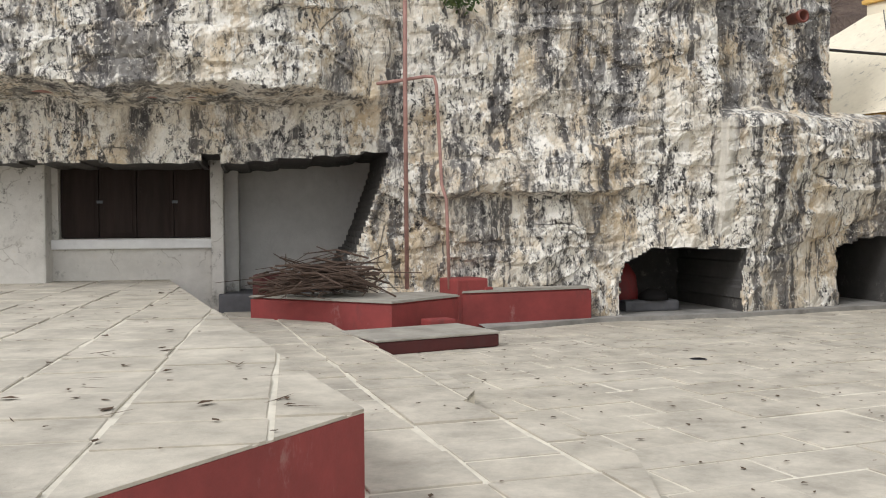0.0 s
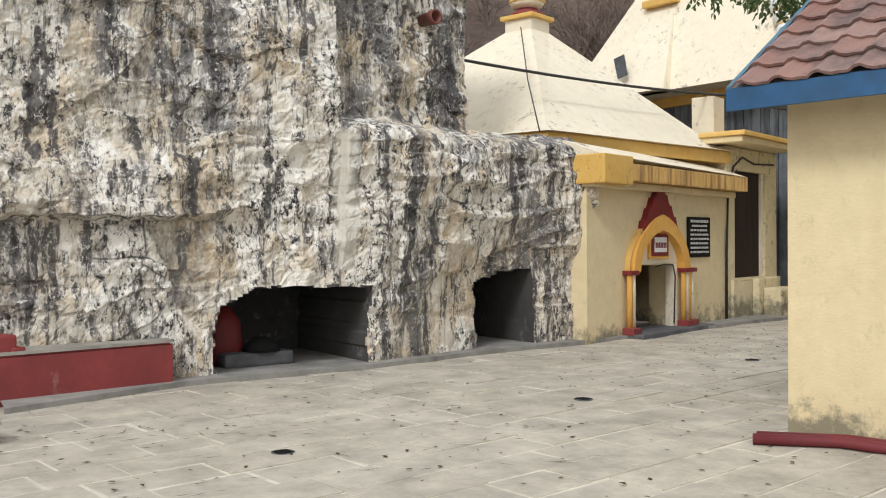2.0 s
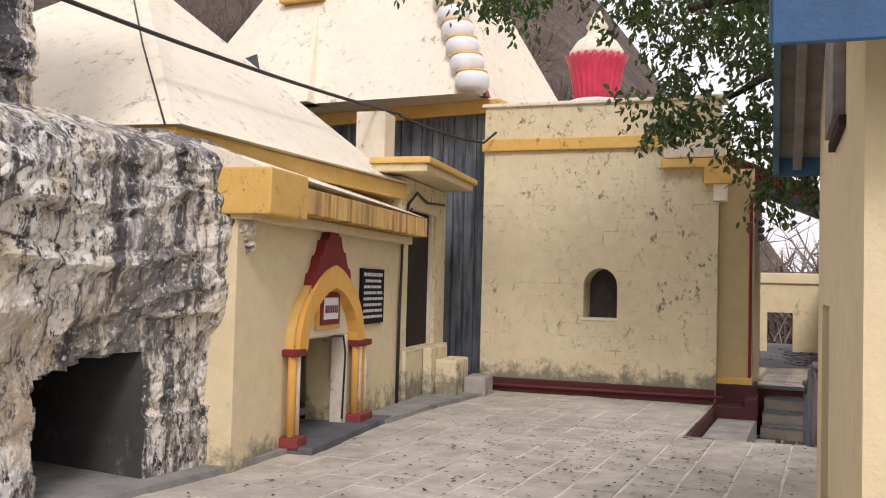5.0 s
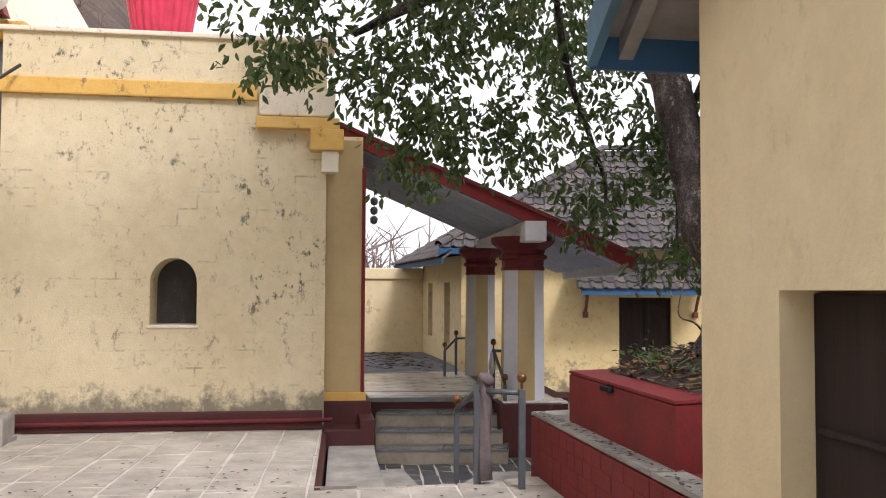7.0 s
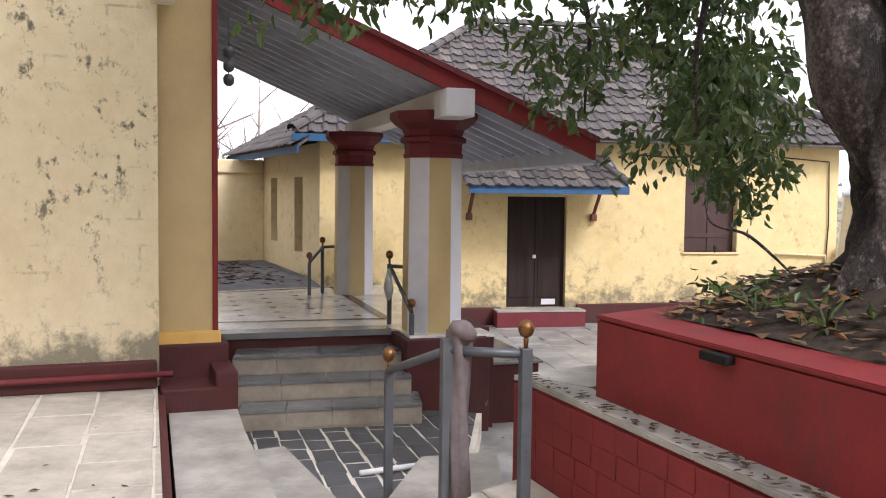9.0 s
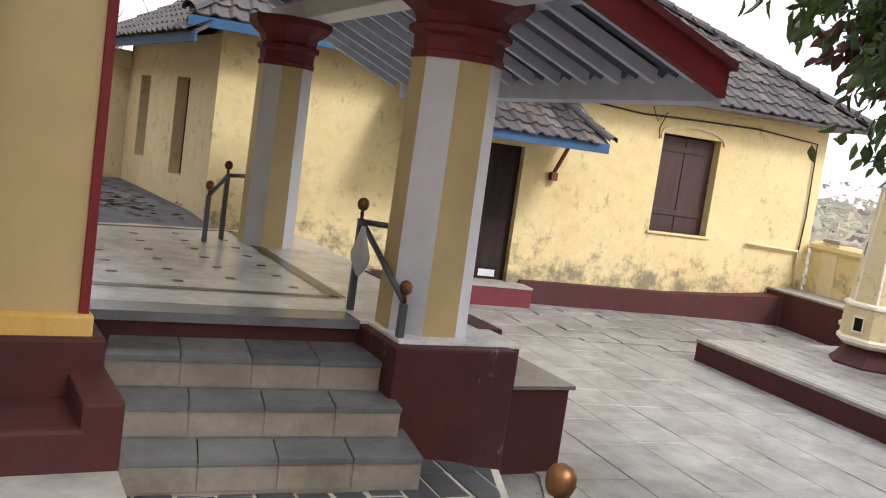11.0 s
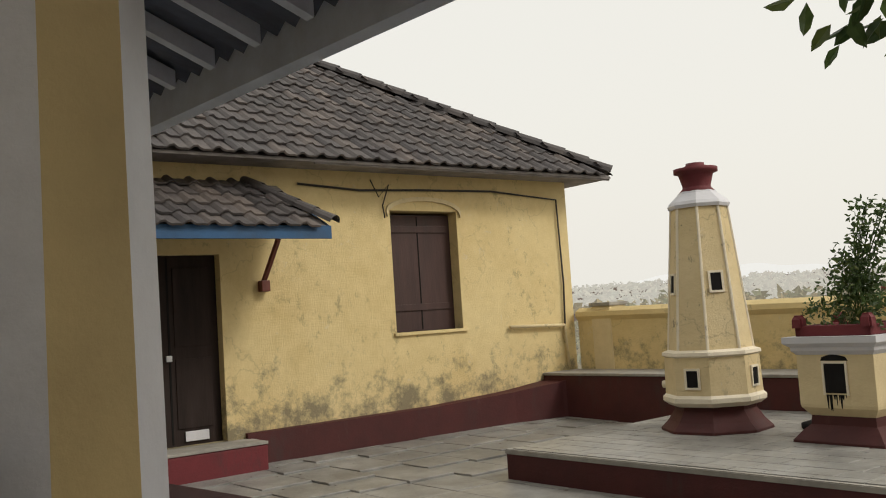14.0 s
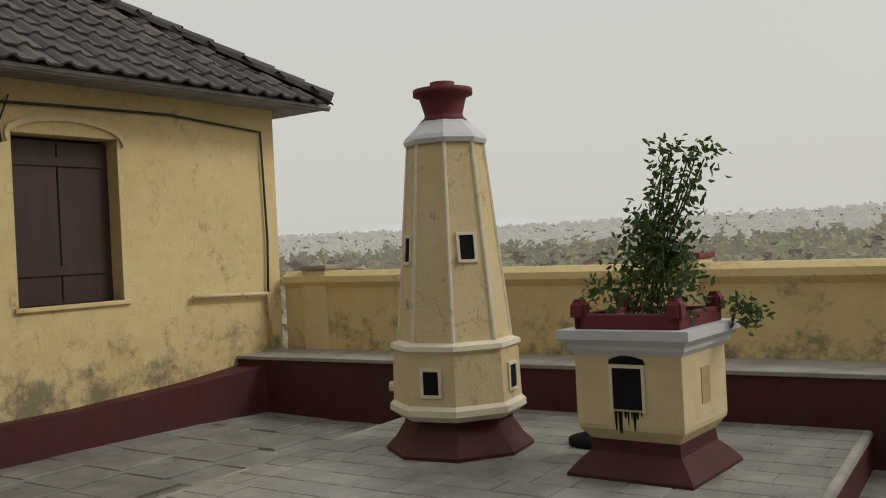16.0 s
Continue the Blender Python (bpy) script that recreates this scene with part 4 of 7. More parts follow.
part("dome", lathe([(0.5, 1.08), (0.48, 1.2), (0.36, 1.38), (0.2, 1.5), (0.16, 1.6), (0.2, 1.66), (0.14, 1.75), (0.05, 1.95)], 24), CREAM, pot, "", True)

# dark rear wall and spire
rear = thing("sanctum_wall", along((14.4, 23.0), (15.6, 18.45)), "blackened plastered sanctum wall with ochre band", "wall", "", "structure")
part("wall", B(-2.5, 4.75, 0.03, 0.5, -0.1, 4.62, 0.01), DARKWALL, rear)
rb = random.Random(14)
for k in range(32):
    x = -2.5 + k * 0.2265
    part("wall_board", B(x + 0.006, x + 0.215, -0.012 + rb.uniform(0, 0.02), 0.03, -0.1, 4.618, 0.006), STAINBOARD, rear)
part("band", B(-2.5, 4.75, -0.08, 0.5, 4.62, 4.86, 0.02), BAND, rear)
spire = thing("spire", pose(16.9, 22.6, 4.86, 0, 0, 20), "cream temple spire with ringed corner ribs", "spire")
H = 5.6
bm = loft([[(-3.3, -3.3, 0), (3.3, -3.3, 0), (3.3, 3.3, 0), (-3.3, 3.3, 0)], [(-0.5, -0.5, H), (0.5, -0.5, H), (0.5, 0.5, H), (-0.5, 0.5, H)]])
part("shaft", bm, CREAM, spire)
for k in range(16):
    t = k / 16
    c = -3.3 + 2.8 * t
    bm = lathe([(0.24, 0.0), (0.29, 0.07), (0.30, 0.22), (0.25, 0.31)], 18)
    bmesh.ops.translate(bm, verts=bm.verts, vec=(c + 0.06, c + 0.10, t * H + 0.03))
    rr = part("rib_ring", bm, WHITE, spire, "white rounded rib block", True)
    bm = lathe([(0.22, 0.30), (0.27, 0.31), (0.27, 0.35), (0.22, 0.36)], 18)
    bmesh.ops.translate(bm, verts=bm.verts, vec=(c + 0.08, c + 0.12, t * H + 0.03))
    part("rib_band", bm, BAND, rr, "thin ochre band", True)
bm = loft([[(-2.98, -3.36, 0), (-2.78, -3.36, 0), (-2.78, -3.2, 0), (-2.98, -3.2, 0)], [(-0.36, -0.56, H), (-0.22, -0.56, H), (-0.22, -0.4, H), (-0.36, -0.4, H)]])
part("red_rib", bm, RED, spire, "red painted rib")
bm = loft([[(-3.55, -0.1, 0), (-3.55, 1.9, 0), (-3.0, 1.9, 0), (-3.0, -0.1, 0)], [(-2.15, 0.6, 2.3), (-2.15, 1.3, 2.3), (-1.8, 1.3, 2.3), (-1.8, 0.6, 2.3)]])
part("raised_panel", bm, CREAM, spire)
part("panel_window", plate([(0.80, 0.62), (1.08, 0.62), (1.16, 1.12), (0.86, 1.12)], 0, 0.02), DARKWALL, spire, "small dark framed picture").matrix_local = Matrix(((0, 1, 0.609, -3.60), (1, 0, 0, 0), (0, 0, 1, 0), (0, 0, 0, 1)))
part("panel_cap", B(-2.35, -1.6, 0.45, 1.45, 2.3, 2.48, 0.03), BAND, spire)


# ---- pillared hall ----
HF = pose(18.58, 12.72, 0, 0, 0, 21.5)      # front pillar; x towards the back pillar, y towards the temple
hall = thing("hall_floor", HF, "raised hall floor of polished marble with dark inlaid bands", "floor", "", "structure")
HP = [(-0.40, -0.5), (4.4, -0.5), (4.2, 1.3), (3.6, 2.7), (0.12, 2.6), (0.12, 0.36), (-0.40, 0.36)]
part("base", prism(HP, -1.2, HALL - 0.03), MAROON, hall)
part("marble_floor", prism([(x * 1.004 - 0.012, y) for x, y in HP], HALL - 0.03, HALL, 0.006), MARBLE, hall)


def strip(bm, a, b, w, z):
    d = Vector((b[0] - a[0], b[1] - a[1])).normalized()
    n = Vector((-d.y, d.x)) * w / 2
    vs = [bm.verts.new((p[0] + s * n.x, p[1] + s * n.y, z)) for p, s in ((a, -1), (b, -1), (b, 1), (a, 1))]
    bm.faces.new(vs)


for a, b, w in (((0.85, 0.30), (4.2, 0.30), 0.12), ((0.85, 0.30), (0.90, 2.2), 0.10), ((0.90, 2.2), (3.75, 2.2), 0.08), ((4.2, 0.30), (3.75, 2.2), 0.08)):
    bm = bmesh.new()
    strip(bm, a, b, w, HALL + 0.004)
    part("inlay_band", bm, MARBLE_DARK, hall)
for i in range(8):
    for k in range(4):
        bm = bmesh.new()
        x, y = 1.15 + i * 0.46 + (k % 2) * 0.23, 0.55 + k * 0.42
        if x < 3.7:
            strip(bm, (x - 0.035, y), (x + 0.035, y), 0.07, HALL + 0.004)
            part("inlay_square", bm, MARBLE_DARK, hall)
part("edge_slab", prism([(0.09, 0.42), (0.36, 0.42), (0.38, 2.6), (0.09, 2.6)], HALL - 0.055, HALL + 0.004, 0.004), GREYMARBLE, hall, "dark grey marble edge slab")
UX, UY = math.cos(radians(21.5)), math.sin(radians(21.5))
stair = thing("stair", pose(0, 0, 0), "three veined marble steps up to the hall", "stairs", "", "structure")
for i, z in enumerate((-0.03, -0.21, -0.39)):
    d0, d1 = (-0.46, 0.31, 0.62, 0.93)[i] - (0.33 if i else 0), (0.31, 0.62, 0.93)[i] - 0.33
    a, b = (17.55, 14.48), (18.08, 12.98 - 0.02 * i)
    q = [(a[0] - UX * d1, a[1] - UY * d1), (b[0] - UX * d1, b[1] - UY * d1), (b[0] - UX * d0 + 0.3, b[1] - UY * d0), (a[0] - UX * d0 + 0.3, a[1] - UY * d0)]
    part("riser", prism(q, -0.62, z - 0.03), STEPSTONE, stair)
    n = 4
    for k in range(n):
        t0, t1 = k / n + 0.002, (k + 1) / n - 0.002
        def lerp(p, r, t):
            return (p[0] + (r[0] - p[0]) * t, p[1] + (r[1] - p[1]) * t)
        f0, f1 = (q[0][0] - UX * 0.02, q[0][1] - UY * 0.02), (q[1][0] - UX * 0.02, q[1][1] - UY * 0.02)
        part("tread", prism([lerp(f0, f1, t0), lerp(f0, f1, t1), lerp(q[3], q[2], t1), lerp(q[3], q[2], t0)], z - 0.03, z, 0.004), GREYMARBLE, stair)
        part("riser_block", prism([lerp(q[0], q[1], t0 + 0.004), lerp(q[0], q[1], t1 - 0.004), lerp((q[0][0] - UX * 0.008, q[0][1] - UY * 0.008), (q[1][0] - UX * 0.008, q[1][1] - UY * 0.008), t1 - 0.004), lerp((q[0][0] - UX * 0.008, q[0][1] - UY * 0.008), (q[1][0] - UX * 0.008, q[1][1] - UY * 0.008), t0 + 0.004)], z - 0.17, z - 0.034), STEPSTONE, stair)


def octa(r, z, a0=22.5):
    return ring(8, r / math.cos(math.pi / 8), z, radians(a0))


def hall_pillar(m, z0, girth=1.0):
    p = thing("hall_pillar", m, "octagonal pillar painted in grey, tan and white stripes with red capital", "pillar", "hall pillars")
    cols = [GREYPAINT, OCHREPAINT, PALEGREY, OCHREPAINT, PALEGREY, OCHREPAINT, WHITE, OCHREPAINT]
    lo, hi = octa(0.30 * girth, z0, 22.5), octa(0.285 * girth, 1.84, 22.5)
    for i in range(8):
        k = (i + 1) % 8
        bm = bmesh.new()
        c0, c1 = (0, 0, z0), (0, 0, 1.84)
        a, b, c, d = [bm.verts.new(v) for v in (lo[i], lo[k], hi[k], hi[i])]
        e, f = bm.verts.new(c0), bm.verts.new(c1)
        for fc in ((a, b, c, d), (a, e, b), (d, c, f), (a, d, f, e), (b, e, f, c)):
            bm.faces.new(fc)
        part("shaft_face", bm, cols[i], p)
    part("neck", loft([octa(0.295 * girth, 1.84), octa(0.30 * girth, 1.88), octa(0.285 * girth, 1.89)]), DEEPRED, p)
    part("capital", loft([octa(q * girth, z) for q, z in ((0.285, 1.88), (0.29, 1.98), (0.33, 2.0), (0.33, 2.04), (0.29, 2.06), (0.31, 2.12), (0.40, 2.18), (0.44, 2.23), (0.44, 2.29))]), DEEPRED, p, "red moulded capital")
    return p


hall_pillar(HF @ pose(0, 0.03, 0), HALL, 0.93)
hall_pillar(HF @ pose(3.42, 0.16, 0), HALL, 0.83)
ped = thing("pillar_pedestal", HF, "maroon stepped pedestal with peeling paint under the front pillar", "pedestal")
part("block", B(-0.52, 0.40, -0.42, 0.42, -1.2, 0.10, 0.015), PEELRED, ped)
part("side_block", B(0.0, 2.2, -0.60, -0.4, -1.2, 0.125, 0.015), MAROON, ped)
part("low_block", B(-0.25, 2.2, -1.05, -0.42, -1.2, -0.22, 0.015), MAROON, ped)
part("low_slab", B(-0.28, 2.2, -1.08, -0.4, -0.22, -0.19, 0.006), GREYMARBLE, ped, "grey stone slab")

roof = thing("hall_roof", HF, "lean-to hall roof of grey sheet on rafters with red fascia", "roof")


def roof_pt(a, b, dz=0.0):
    """a: 0 at the front fascia to 1 at the far end; b: 0 at the low eave to 1 at the wall."""
    p0, p1 = Vector((-1.0, -1.22, 2.0)), Vector((4.62, -1.55, 2.0))
    p2, p3 = Vector((0.10, 2.75, 3.88)), Vector((4.9, 2.75, 3.88))
    return (p0 * (1 - a) + p1 * a) * (1 - b) + (p2 * (1 - a) + p3 * a) * b + Vector((0, 0, dz))


def slab(pts, up, bm=None):
    bm = bm or bmesh.new()
    lo = [bm.verts.new(p) for p in pts]
    hi = [bm.verts.new(Vector(p) + Vector(up)) for p in pts]
    n = len(pts)
    bm.faces.new(lo[::-1])
    bm.faces.new(hi)
    for i in range(n):
        bm.faces.new((lo[i], lo[(i + 1) % n], hi[(i + 1) % n], hi[i]))
    return bm


verts, faces = [], []
NC = 150
for i in range(NC + 1):
    for b in (0.0, 0.5, 1.0):
        verts.append(roof_pt(i / NC, b, -0.03 + 0.026 * math.sin(i * 2 * math.pi / 4))[:])
for i in range(NC):
    for k in range(2):
        a = i * 3 + k
        faces.append((a, a + 3, a + 4, a + 1))
me = bpy.data.meshes.new("sheet")
me.from_pydata(verts, [], faces)
me.materials.append(SHEET)
o = new("corrugated_sheet", me)
o.parent = roof
for i in range(14):
    a = 0.012 + i * 0.075
    w = 0.010
    part("rafter", slab([roof_pt(a, 0.02, -0.14), roof_pt(a + w, 0.02, -0.14), roof_pt(a + w, 1, -0.14), roof_pt(a, 1, -0.14)], (0, 0, 0.09)), RAFTER, roof)
for b in (0.18, 0.5, 0.8):
    part("purlin", slab([roof_pt(0.0, b, -0.055), roof_pt(1, b, -0.055), roof_pt(1, b + 0.02, -0.055), roof_pt(0.0, b + 0.02, -0.055)], (0, 0, 0.02)), RAFTER, roof)
part("fascia", slab([roof_pt(-0.012, -0.005, -0.17), roof_pt(0.0, -0.005, -0.17), roof_pt(0.0, 1, -0.17), roof_pt(-0.012, 1, -0.17)], (0, 0, 0.21)), BRIGHTRED, roof, "red painted fascia board")
part("fascia_trim", slab([roof_pt(-0.02, -0.01, 0.0), roof_pt(-0.012, -0.01, 0.0), roof_pt(-0.012, 1, 0.0), roof_pt(-0.02, 1, 0.0)], (0, 0, 0.05)), DEEPRED, roof)
part("eave_board", slab([roof_pt(0, -0.012, -0.2), roof_pt(1, -0.012, -0.2), roof_pt(1, 0.0, -0.2), roof_pt(0, 0.0, -0.2)], (0, 0, 0.215)), RAFTER, roof)
part("roof_cover", slab([roof_pt(-0.01, -0.01, 0.0), roof_pt(1, -0.01, 0.0), roof_pt(1, 1, 0.0), roof_pt(-0.01, 1, 0.0)], (0, 0, 0.04)), TILE, roof)
beam = thing("hall_beam", HF, "whitewashed timber beam across the pillars", "beam")
part("beam", B(-0.55, 4.3, -0.13, 0.13, 2.29, 2.47, 0.012), PALEGREY, beam)
part("beam_end", B(-0.80, -0.35, -0.14, 0.14, 2.20, 2.46, 0.015), PALEGREY, beam, "squared white beam end")


def ball_post(m, h, r=0.022, label="grey steel handrail post with brass ball"):
    p = thing("handrail_post", m, label, "handrail post", "handrail posts")
    part("post", B(-r, r, -r, r, 0, h - 0.1, 0.004), IRON, p)
    part("stem", lathe([(0.010, h - 0.1), (0.014, h - 0.06), (0.010, h - 0.04)], 10), BRASS, p, "", True)
    part("ball", lathe([(0.012, h - 0.045), (0.030, h - 0.036), (0.040, h - 0.012), (0.040, h + 0.012), (0.028, h + 0.034), (0.006, h + 0.044)], 16), BRASS, p, "tarnished brass ball", True)
    return p


def rail(points, r=0.02, name="handrail"):
    o = mesh_ob(name, tube(points, r, 10), IRON, True)
    return tagged(o, "grey painted steel tube handrail", "handrail")


ball_post(pose(18.86, 13.22, HALL, 0, 0, 21), 0.73)
ball_post(pose(18.17, 12.90, -0.5, 0, 0, 21), 0.93)
rail([(18.86, 13.22, 0.74), (18.17, 12.90, 0.34)])
rail([(18.86, 13.22, 0.73), (18.78, 13.0, 0.73)])
ball_post(pose(21.7, 14.55, HALL, 0, 0, 21), 0.72)
ball_post(pose(21.35, 14.65, -0.1, 0, 0, 21), 0.75)
rail([(21.7, 14.55, 0.74), (21.35, 14.65, 0.55)])
rail([(21.7, 14.55, 0.74), (22.1, 14.35, 0.74)])
# handrail at the court edge
ball_post(pose(13.93, 11.82, UP, 0, 0, 21), 0.93, 0.028)
ball_post(pose(14.83, 12.64, -0.5, 0, 0, 21), 1.02, 0.025)
mid = thing("handrail_post", pose(13.98, 12.22, UP, 0, 0, 21), "grey steel handrail post", "handrail post", "handrail posts")
part("post", B(-0.03, 0.03, -0.03, 0.03, 0, 0.86, 0.004), IRON, mid)
rail([(13.93, 11.82, 0.70), (13.98, 12.22, 0.70)], 0.024)
rail([(13.98, 12.22, 0.70), (14.83, 12.64, 0.42)], 0.024)

# ---- tiles ----
def tile_mesh(w, l, mat):
    bm = bmesh.new()
    prof = [(-0.5, 0.0), (-0.36, 0.030), (-0.20, 0.038), (-0.05, 0.012), (0.12, 0.0), (0.30, 0.004), (0.5, 0.0)]
    top = [[bm.verts.new((x * w, y, z + dz)) for x, z in prof] for y, dz in ((0.0, 0.030), (l * 1.08, 0.002))]
    low = [bm.verts.new((x * w, 0.0, z + 0.008)) for x, z in prof]
    for i in range(len(prof) - 1):
        bm.faces.new((top[0][i], top[0][i + 1], top[1][i + 1], top[1][i]))
        bm.faces.new((low[i], low[i + 1], top[0][i + 1], top[0][i]))
    me = bpy.data.meshes.new("roof_tile")
    bm.to_mesh(me)
    bm.free()
    me.materials.append(mat)
    return me


def tile_plane(host, origin, ex, ey, rows_span, w, l, mat, singles, seed=1):
    """Tiles over a roof slope. ex: along the eave, ey: up the slope. rows_span(v) gives the from and to along ex at height v."""
    r = random.Random(seed)
    ex, ey = Vector(ex).normalized(), Vector(ey).normalized()
    ez = ex.cross(ey).normalized()
    me = tile_mesh(w, l, mat)
    rv, rf = [], []
    count = 0
    v = 0.0
    while True:
        span = rows_span(v)
        if span is None:
            break
        u = span[0] + w / 2
        while u < span[1] - w * 0.3:
            p = Vector(origin) + ex * u + ey * (v - 0.04) + ez * r.uniform(0, 0.008)
            m = Matrix.Translation(p) @ Matrix((ex, ey, ez)).transposed().to_4x4() @ pose(0, 0, 0, r.uniform(-1, 1), r.uniform(-1.5, 1.5), r.uniform(-1.2, 1.2))
            if count < singles:
                o = new("roof_tile", me)
                o.parent = host
                o.matrix_local = m
                count += 1
            else:
                k = len(rv)
                rv.extend([(m @ q.co)[:] for q in me.vertices])
                rf.extend([[q + k for q in f.vertices] for f in me.polygons])
            u += w
        v += l
    if rv:
        m2 = bpy.data.meshes.new("tile_rest")
        m2.from_pydata(rv, [], rf)
        m2.materials.append(mat)
        o = tagged(new("tile_rest", m2), kind="stuff")
        o.parent = host


def ridge_caps(host, a, b, mat, n, r=0.10):
    a, b = Vector(a), Vector(b)
    for i in range(n):
        p, q = a.lerp(b, i / n), a.lerp(b, (i + 1.12) / n)
        d = (q - p).normalized()
        s = d.cross(Vector((0, 0, 1))).normalized()
        up = s.cross(d)
        bm = bmesh.new()
        rows = [[bm.verts.new(e + (s * math.cos(t) + up * math.sin(t)) * (rr)) for t in [math.pi * k / 6 for k in range(7)]] for e, rr in ((p, r * 1.12), (q, r * 0.92))]
        for k in range(6):
            bm.faces.new((rows[0][k], rows[0][k + 1], rows[1][k + 1], rows[1][k]))
        part("ridge_tile", bm, mat, host)


# ---- priest house ----
HA, HB = (24.44, 15.2), (26.7, 6.3)
HM = along(HA, HB)
HL = math.dist(HA, HB) + 0.18
house = thing("house", HM, "yellow single-storey house with clay tile roof and damp walls", "house")
hw = wall_bm(HL, -0.9, 2.45, 0.4, [(3.2, 4.25, -0.47, 1.45), (6.42, 7.42, 0.5, 1.95)])
part("front_wall", hw, YELLOW_DAMP, house)
part("right_wall", B(HL - 0.4, HL, 0.4, 6.6, -0.9, 2.45), YELLOW_DAMP, house)
part("left_wall", B(0.0, 0.4, 0.4, 6.6, -0.9, 2.45), YELLOW, house)
part("back_wall", B(0.4, HL - 0.4, 6.2, 6.6, -0.9, 2.45), YELLOW, house)
# curved plinth: straight run, swelling towards the bench
pl = bmesh.new()
prof = [(4.45, -0.02, -0.42), (5.5, -0.06, -0.41), (6.8, -0.10, -0.40), (8.0, -0.18, -0.34), (8.7, -0.32, -0.27), (9.05, -0.55, -0.20)]
rows = []
for x, y, z in prof:
    rows.append([pl.verts.new(v) for v in ((x, y - 0.05, -1.0), (x, y - 0.04, z), (x, 0.05, z + 0.01), (x, 0.05, -1.0))])
for a, b in zip(rows, rows[1:]):
    for k in range(4):
        pl.faces.new((a[k], a[(k + 1) % 4], b[(k + 1) % 4], b[k]))
pl.faces.new(rows[0])
pl.faces.new(rows[-1][::-1])
part("plinth", pl, MAROON, house, "maroon painted plinth")
part("plinth_left", B(0.0, 3.1, -0.09, 0.02, -1.0, -0.46, 0.015), MAROON, house)
part("door_step", B(2.95, 4.5, -0.4, 0.02, -0.95, -0.5, 0.02), DEEPRED, house, "dark red door step")
part("step_top", B(2.95, 4.5, -0.41, 0.02, -0.5, -0.47, 0.006), CONCRETE, house)
hd = part("door", B(3.2, 4.25, 0.12, 0.17, -0.47, 1.45, 0.004), WOOD, house, "dark two-leaf wooden door")
part("leaf_gap", B(3.715, 3.735, 0.115, 0.125, -0.45, 1.43), BLACK, hd)
for x in (3.27, 3.78):
    part("panel", B(x, x + 0.38, 0.108, 0.12, -0.3, 0.4, 0.004), WOOD, hd)
    part("panel", B(x, x + 0.38, 0.108, 0.12, 0.52, 1.32, 0.004), WOOD, hd)
part("latch", B(3.68, 3.74, 0.085, 0.11, 0.38, 0.44, 0.006), PALEGREY, hd)
part("letter_plate", B(3.85, 4.1, 0.10, 0.108, -0.43, -0.33, 0.004), PALEGREY, hd, "pale metal plate on the door foot")
win = part("window_shutter", B(6.42, 7.42, 0.16, 0.2, 0.5, 1.92, 0.004), BROWNWOOD, house, "brown boarded shutter")
part("shutter_gap", B(6.91, 6.925, 0.155, 0.165, 0.52, 1.9), BLACK, win)
for z in (0.75, 1.7):
    part("shutter_rail", B(6.46, 7.38, 0.145, 0.16, z, z + 0.08, 0.004), BROWNWOOD, win)
hood = [(6.36, 1.90)] + [(6.92 - 0.56 * math.cos(math.pi * i / 10), 1.93 + 0.17 * math.sin(math.pi * i / 10)) for i in range(11)] + [(7.48, 1.90)]
part("window_arch", arch_band([(x, z + 0.02) for x, z in hood], [(6.92 + (x - 6.92) * 0.97, z - 0.03) for x, z in hood], -0.03, 0.0), YELLOW, house)
part("window_sill", B(6.38, 7.48, -0.03, 0.2, 0.46, 0.5, 0.008), YELLOW_DAMP, house)
EZ, RZ, OV, HD = 2.44, 4.95, 0.45, 3.3
pitch = math.atan2(RZ - EZ, HD + OV)
part("roof_deck", loft([[(-OV, -OV, EZ - 0.05), (HL + OV, -OV, EZ - 0.05), (HL + OV, 6.6 + OV, EZ - 0.05), (-OV, 6.6 + OV, EZ - 0.05)],
                        [(-OV, -OV, EZ - 0.02), (HL + OV, -OV, EZ - 0.02), (HL + OV, 6.6 + OV, EZ - 0.02), (-OV, 6.6 + OV, EZ - 0.02)],
                        [(HD, HD, RZ - 0.03), (HL - HD, HD, RZ - 0.03), (HL - HD, HD + 0.02, RZ - 0.03), (HD, HD + 0.02, RZ - 0.03)]]), OLDWOOD, house)
SL = (HD + OV) / math.cos(pitch)
tile_plane(house, (-OV, -OV, EZ), (1, 0, 0), (0, math.cos(pitch), math.sin(pitch)),
           lambda v: (v * math.cos(pitch), HL + 2 * OV - v * math.cos(pitch)) if v < SL - 0.1 else None, 0.235, 0.30, TILE, 260, 3)
tile_plane(house, (HL + OV, -OV, EZ), (0, 1, 0), (-math.cos(pitch), 0, math.sin(pitch)),
           lambda v: (v * math.cos(pitch), 6.6 + 2 * OV - v * math.cos(pitch)) if v < SL - 0.1 else None, 0.235, 0.30, TILE, 0, 4)
ridge_caps(house, (HL + OV, -OV, EZ + 0.03), (HL - HD, HD, RZ + 0.03), TILE, 17)
ridge_caps(house, (-OV, -OV, EZ + 0.03), (HD, HD, RZ + 0.03), TILE, 17)
ridge_caps(house, (HD, HD, RZ + 0.03), (HL - HD, HD, RZ + 0.03), TILE, 9)
part("eave_board", B(-OV, 3.0, -OV - 0.03, -OV, EZ - 0.14, EZ - 0.02, 0.004), BLUE, house, "blue painted eave board")
part("eave_batten", B(5.2, HL + OV, -OV + 0.02, -OV + 0.05, EZ - 0.07, EZ - 0.02, 0.004), OLDWOOD, house)
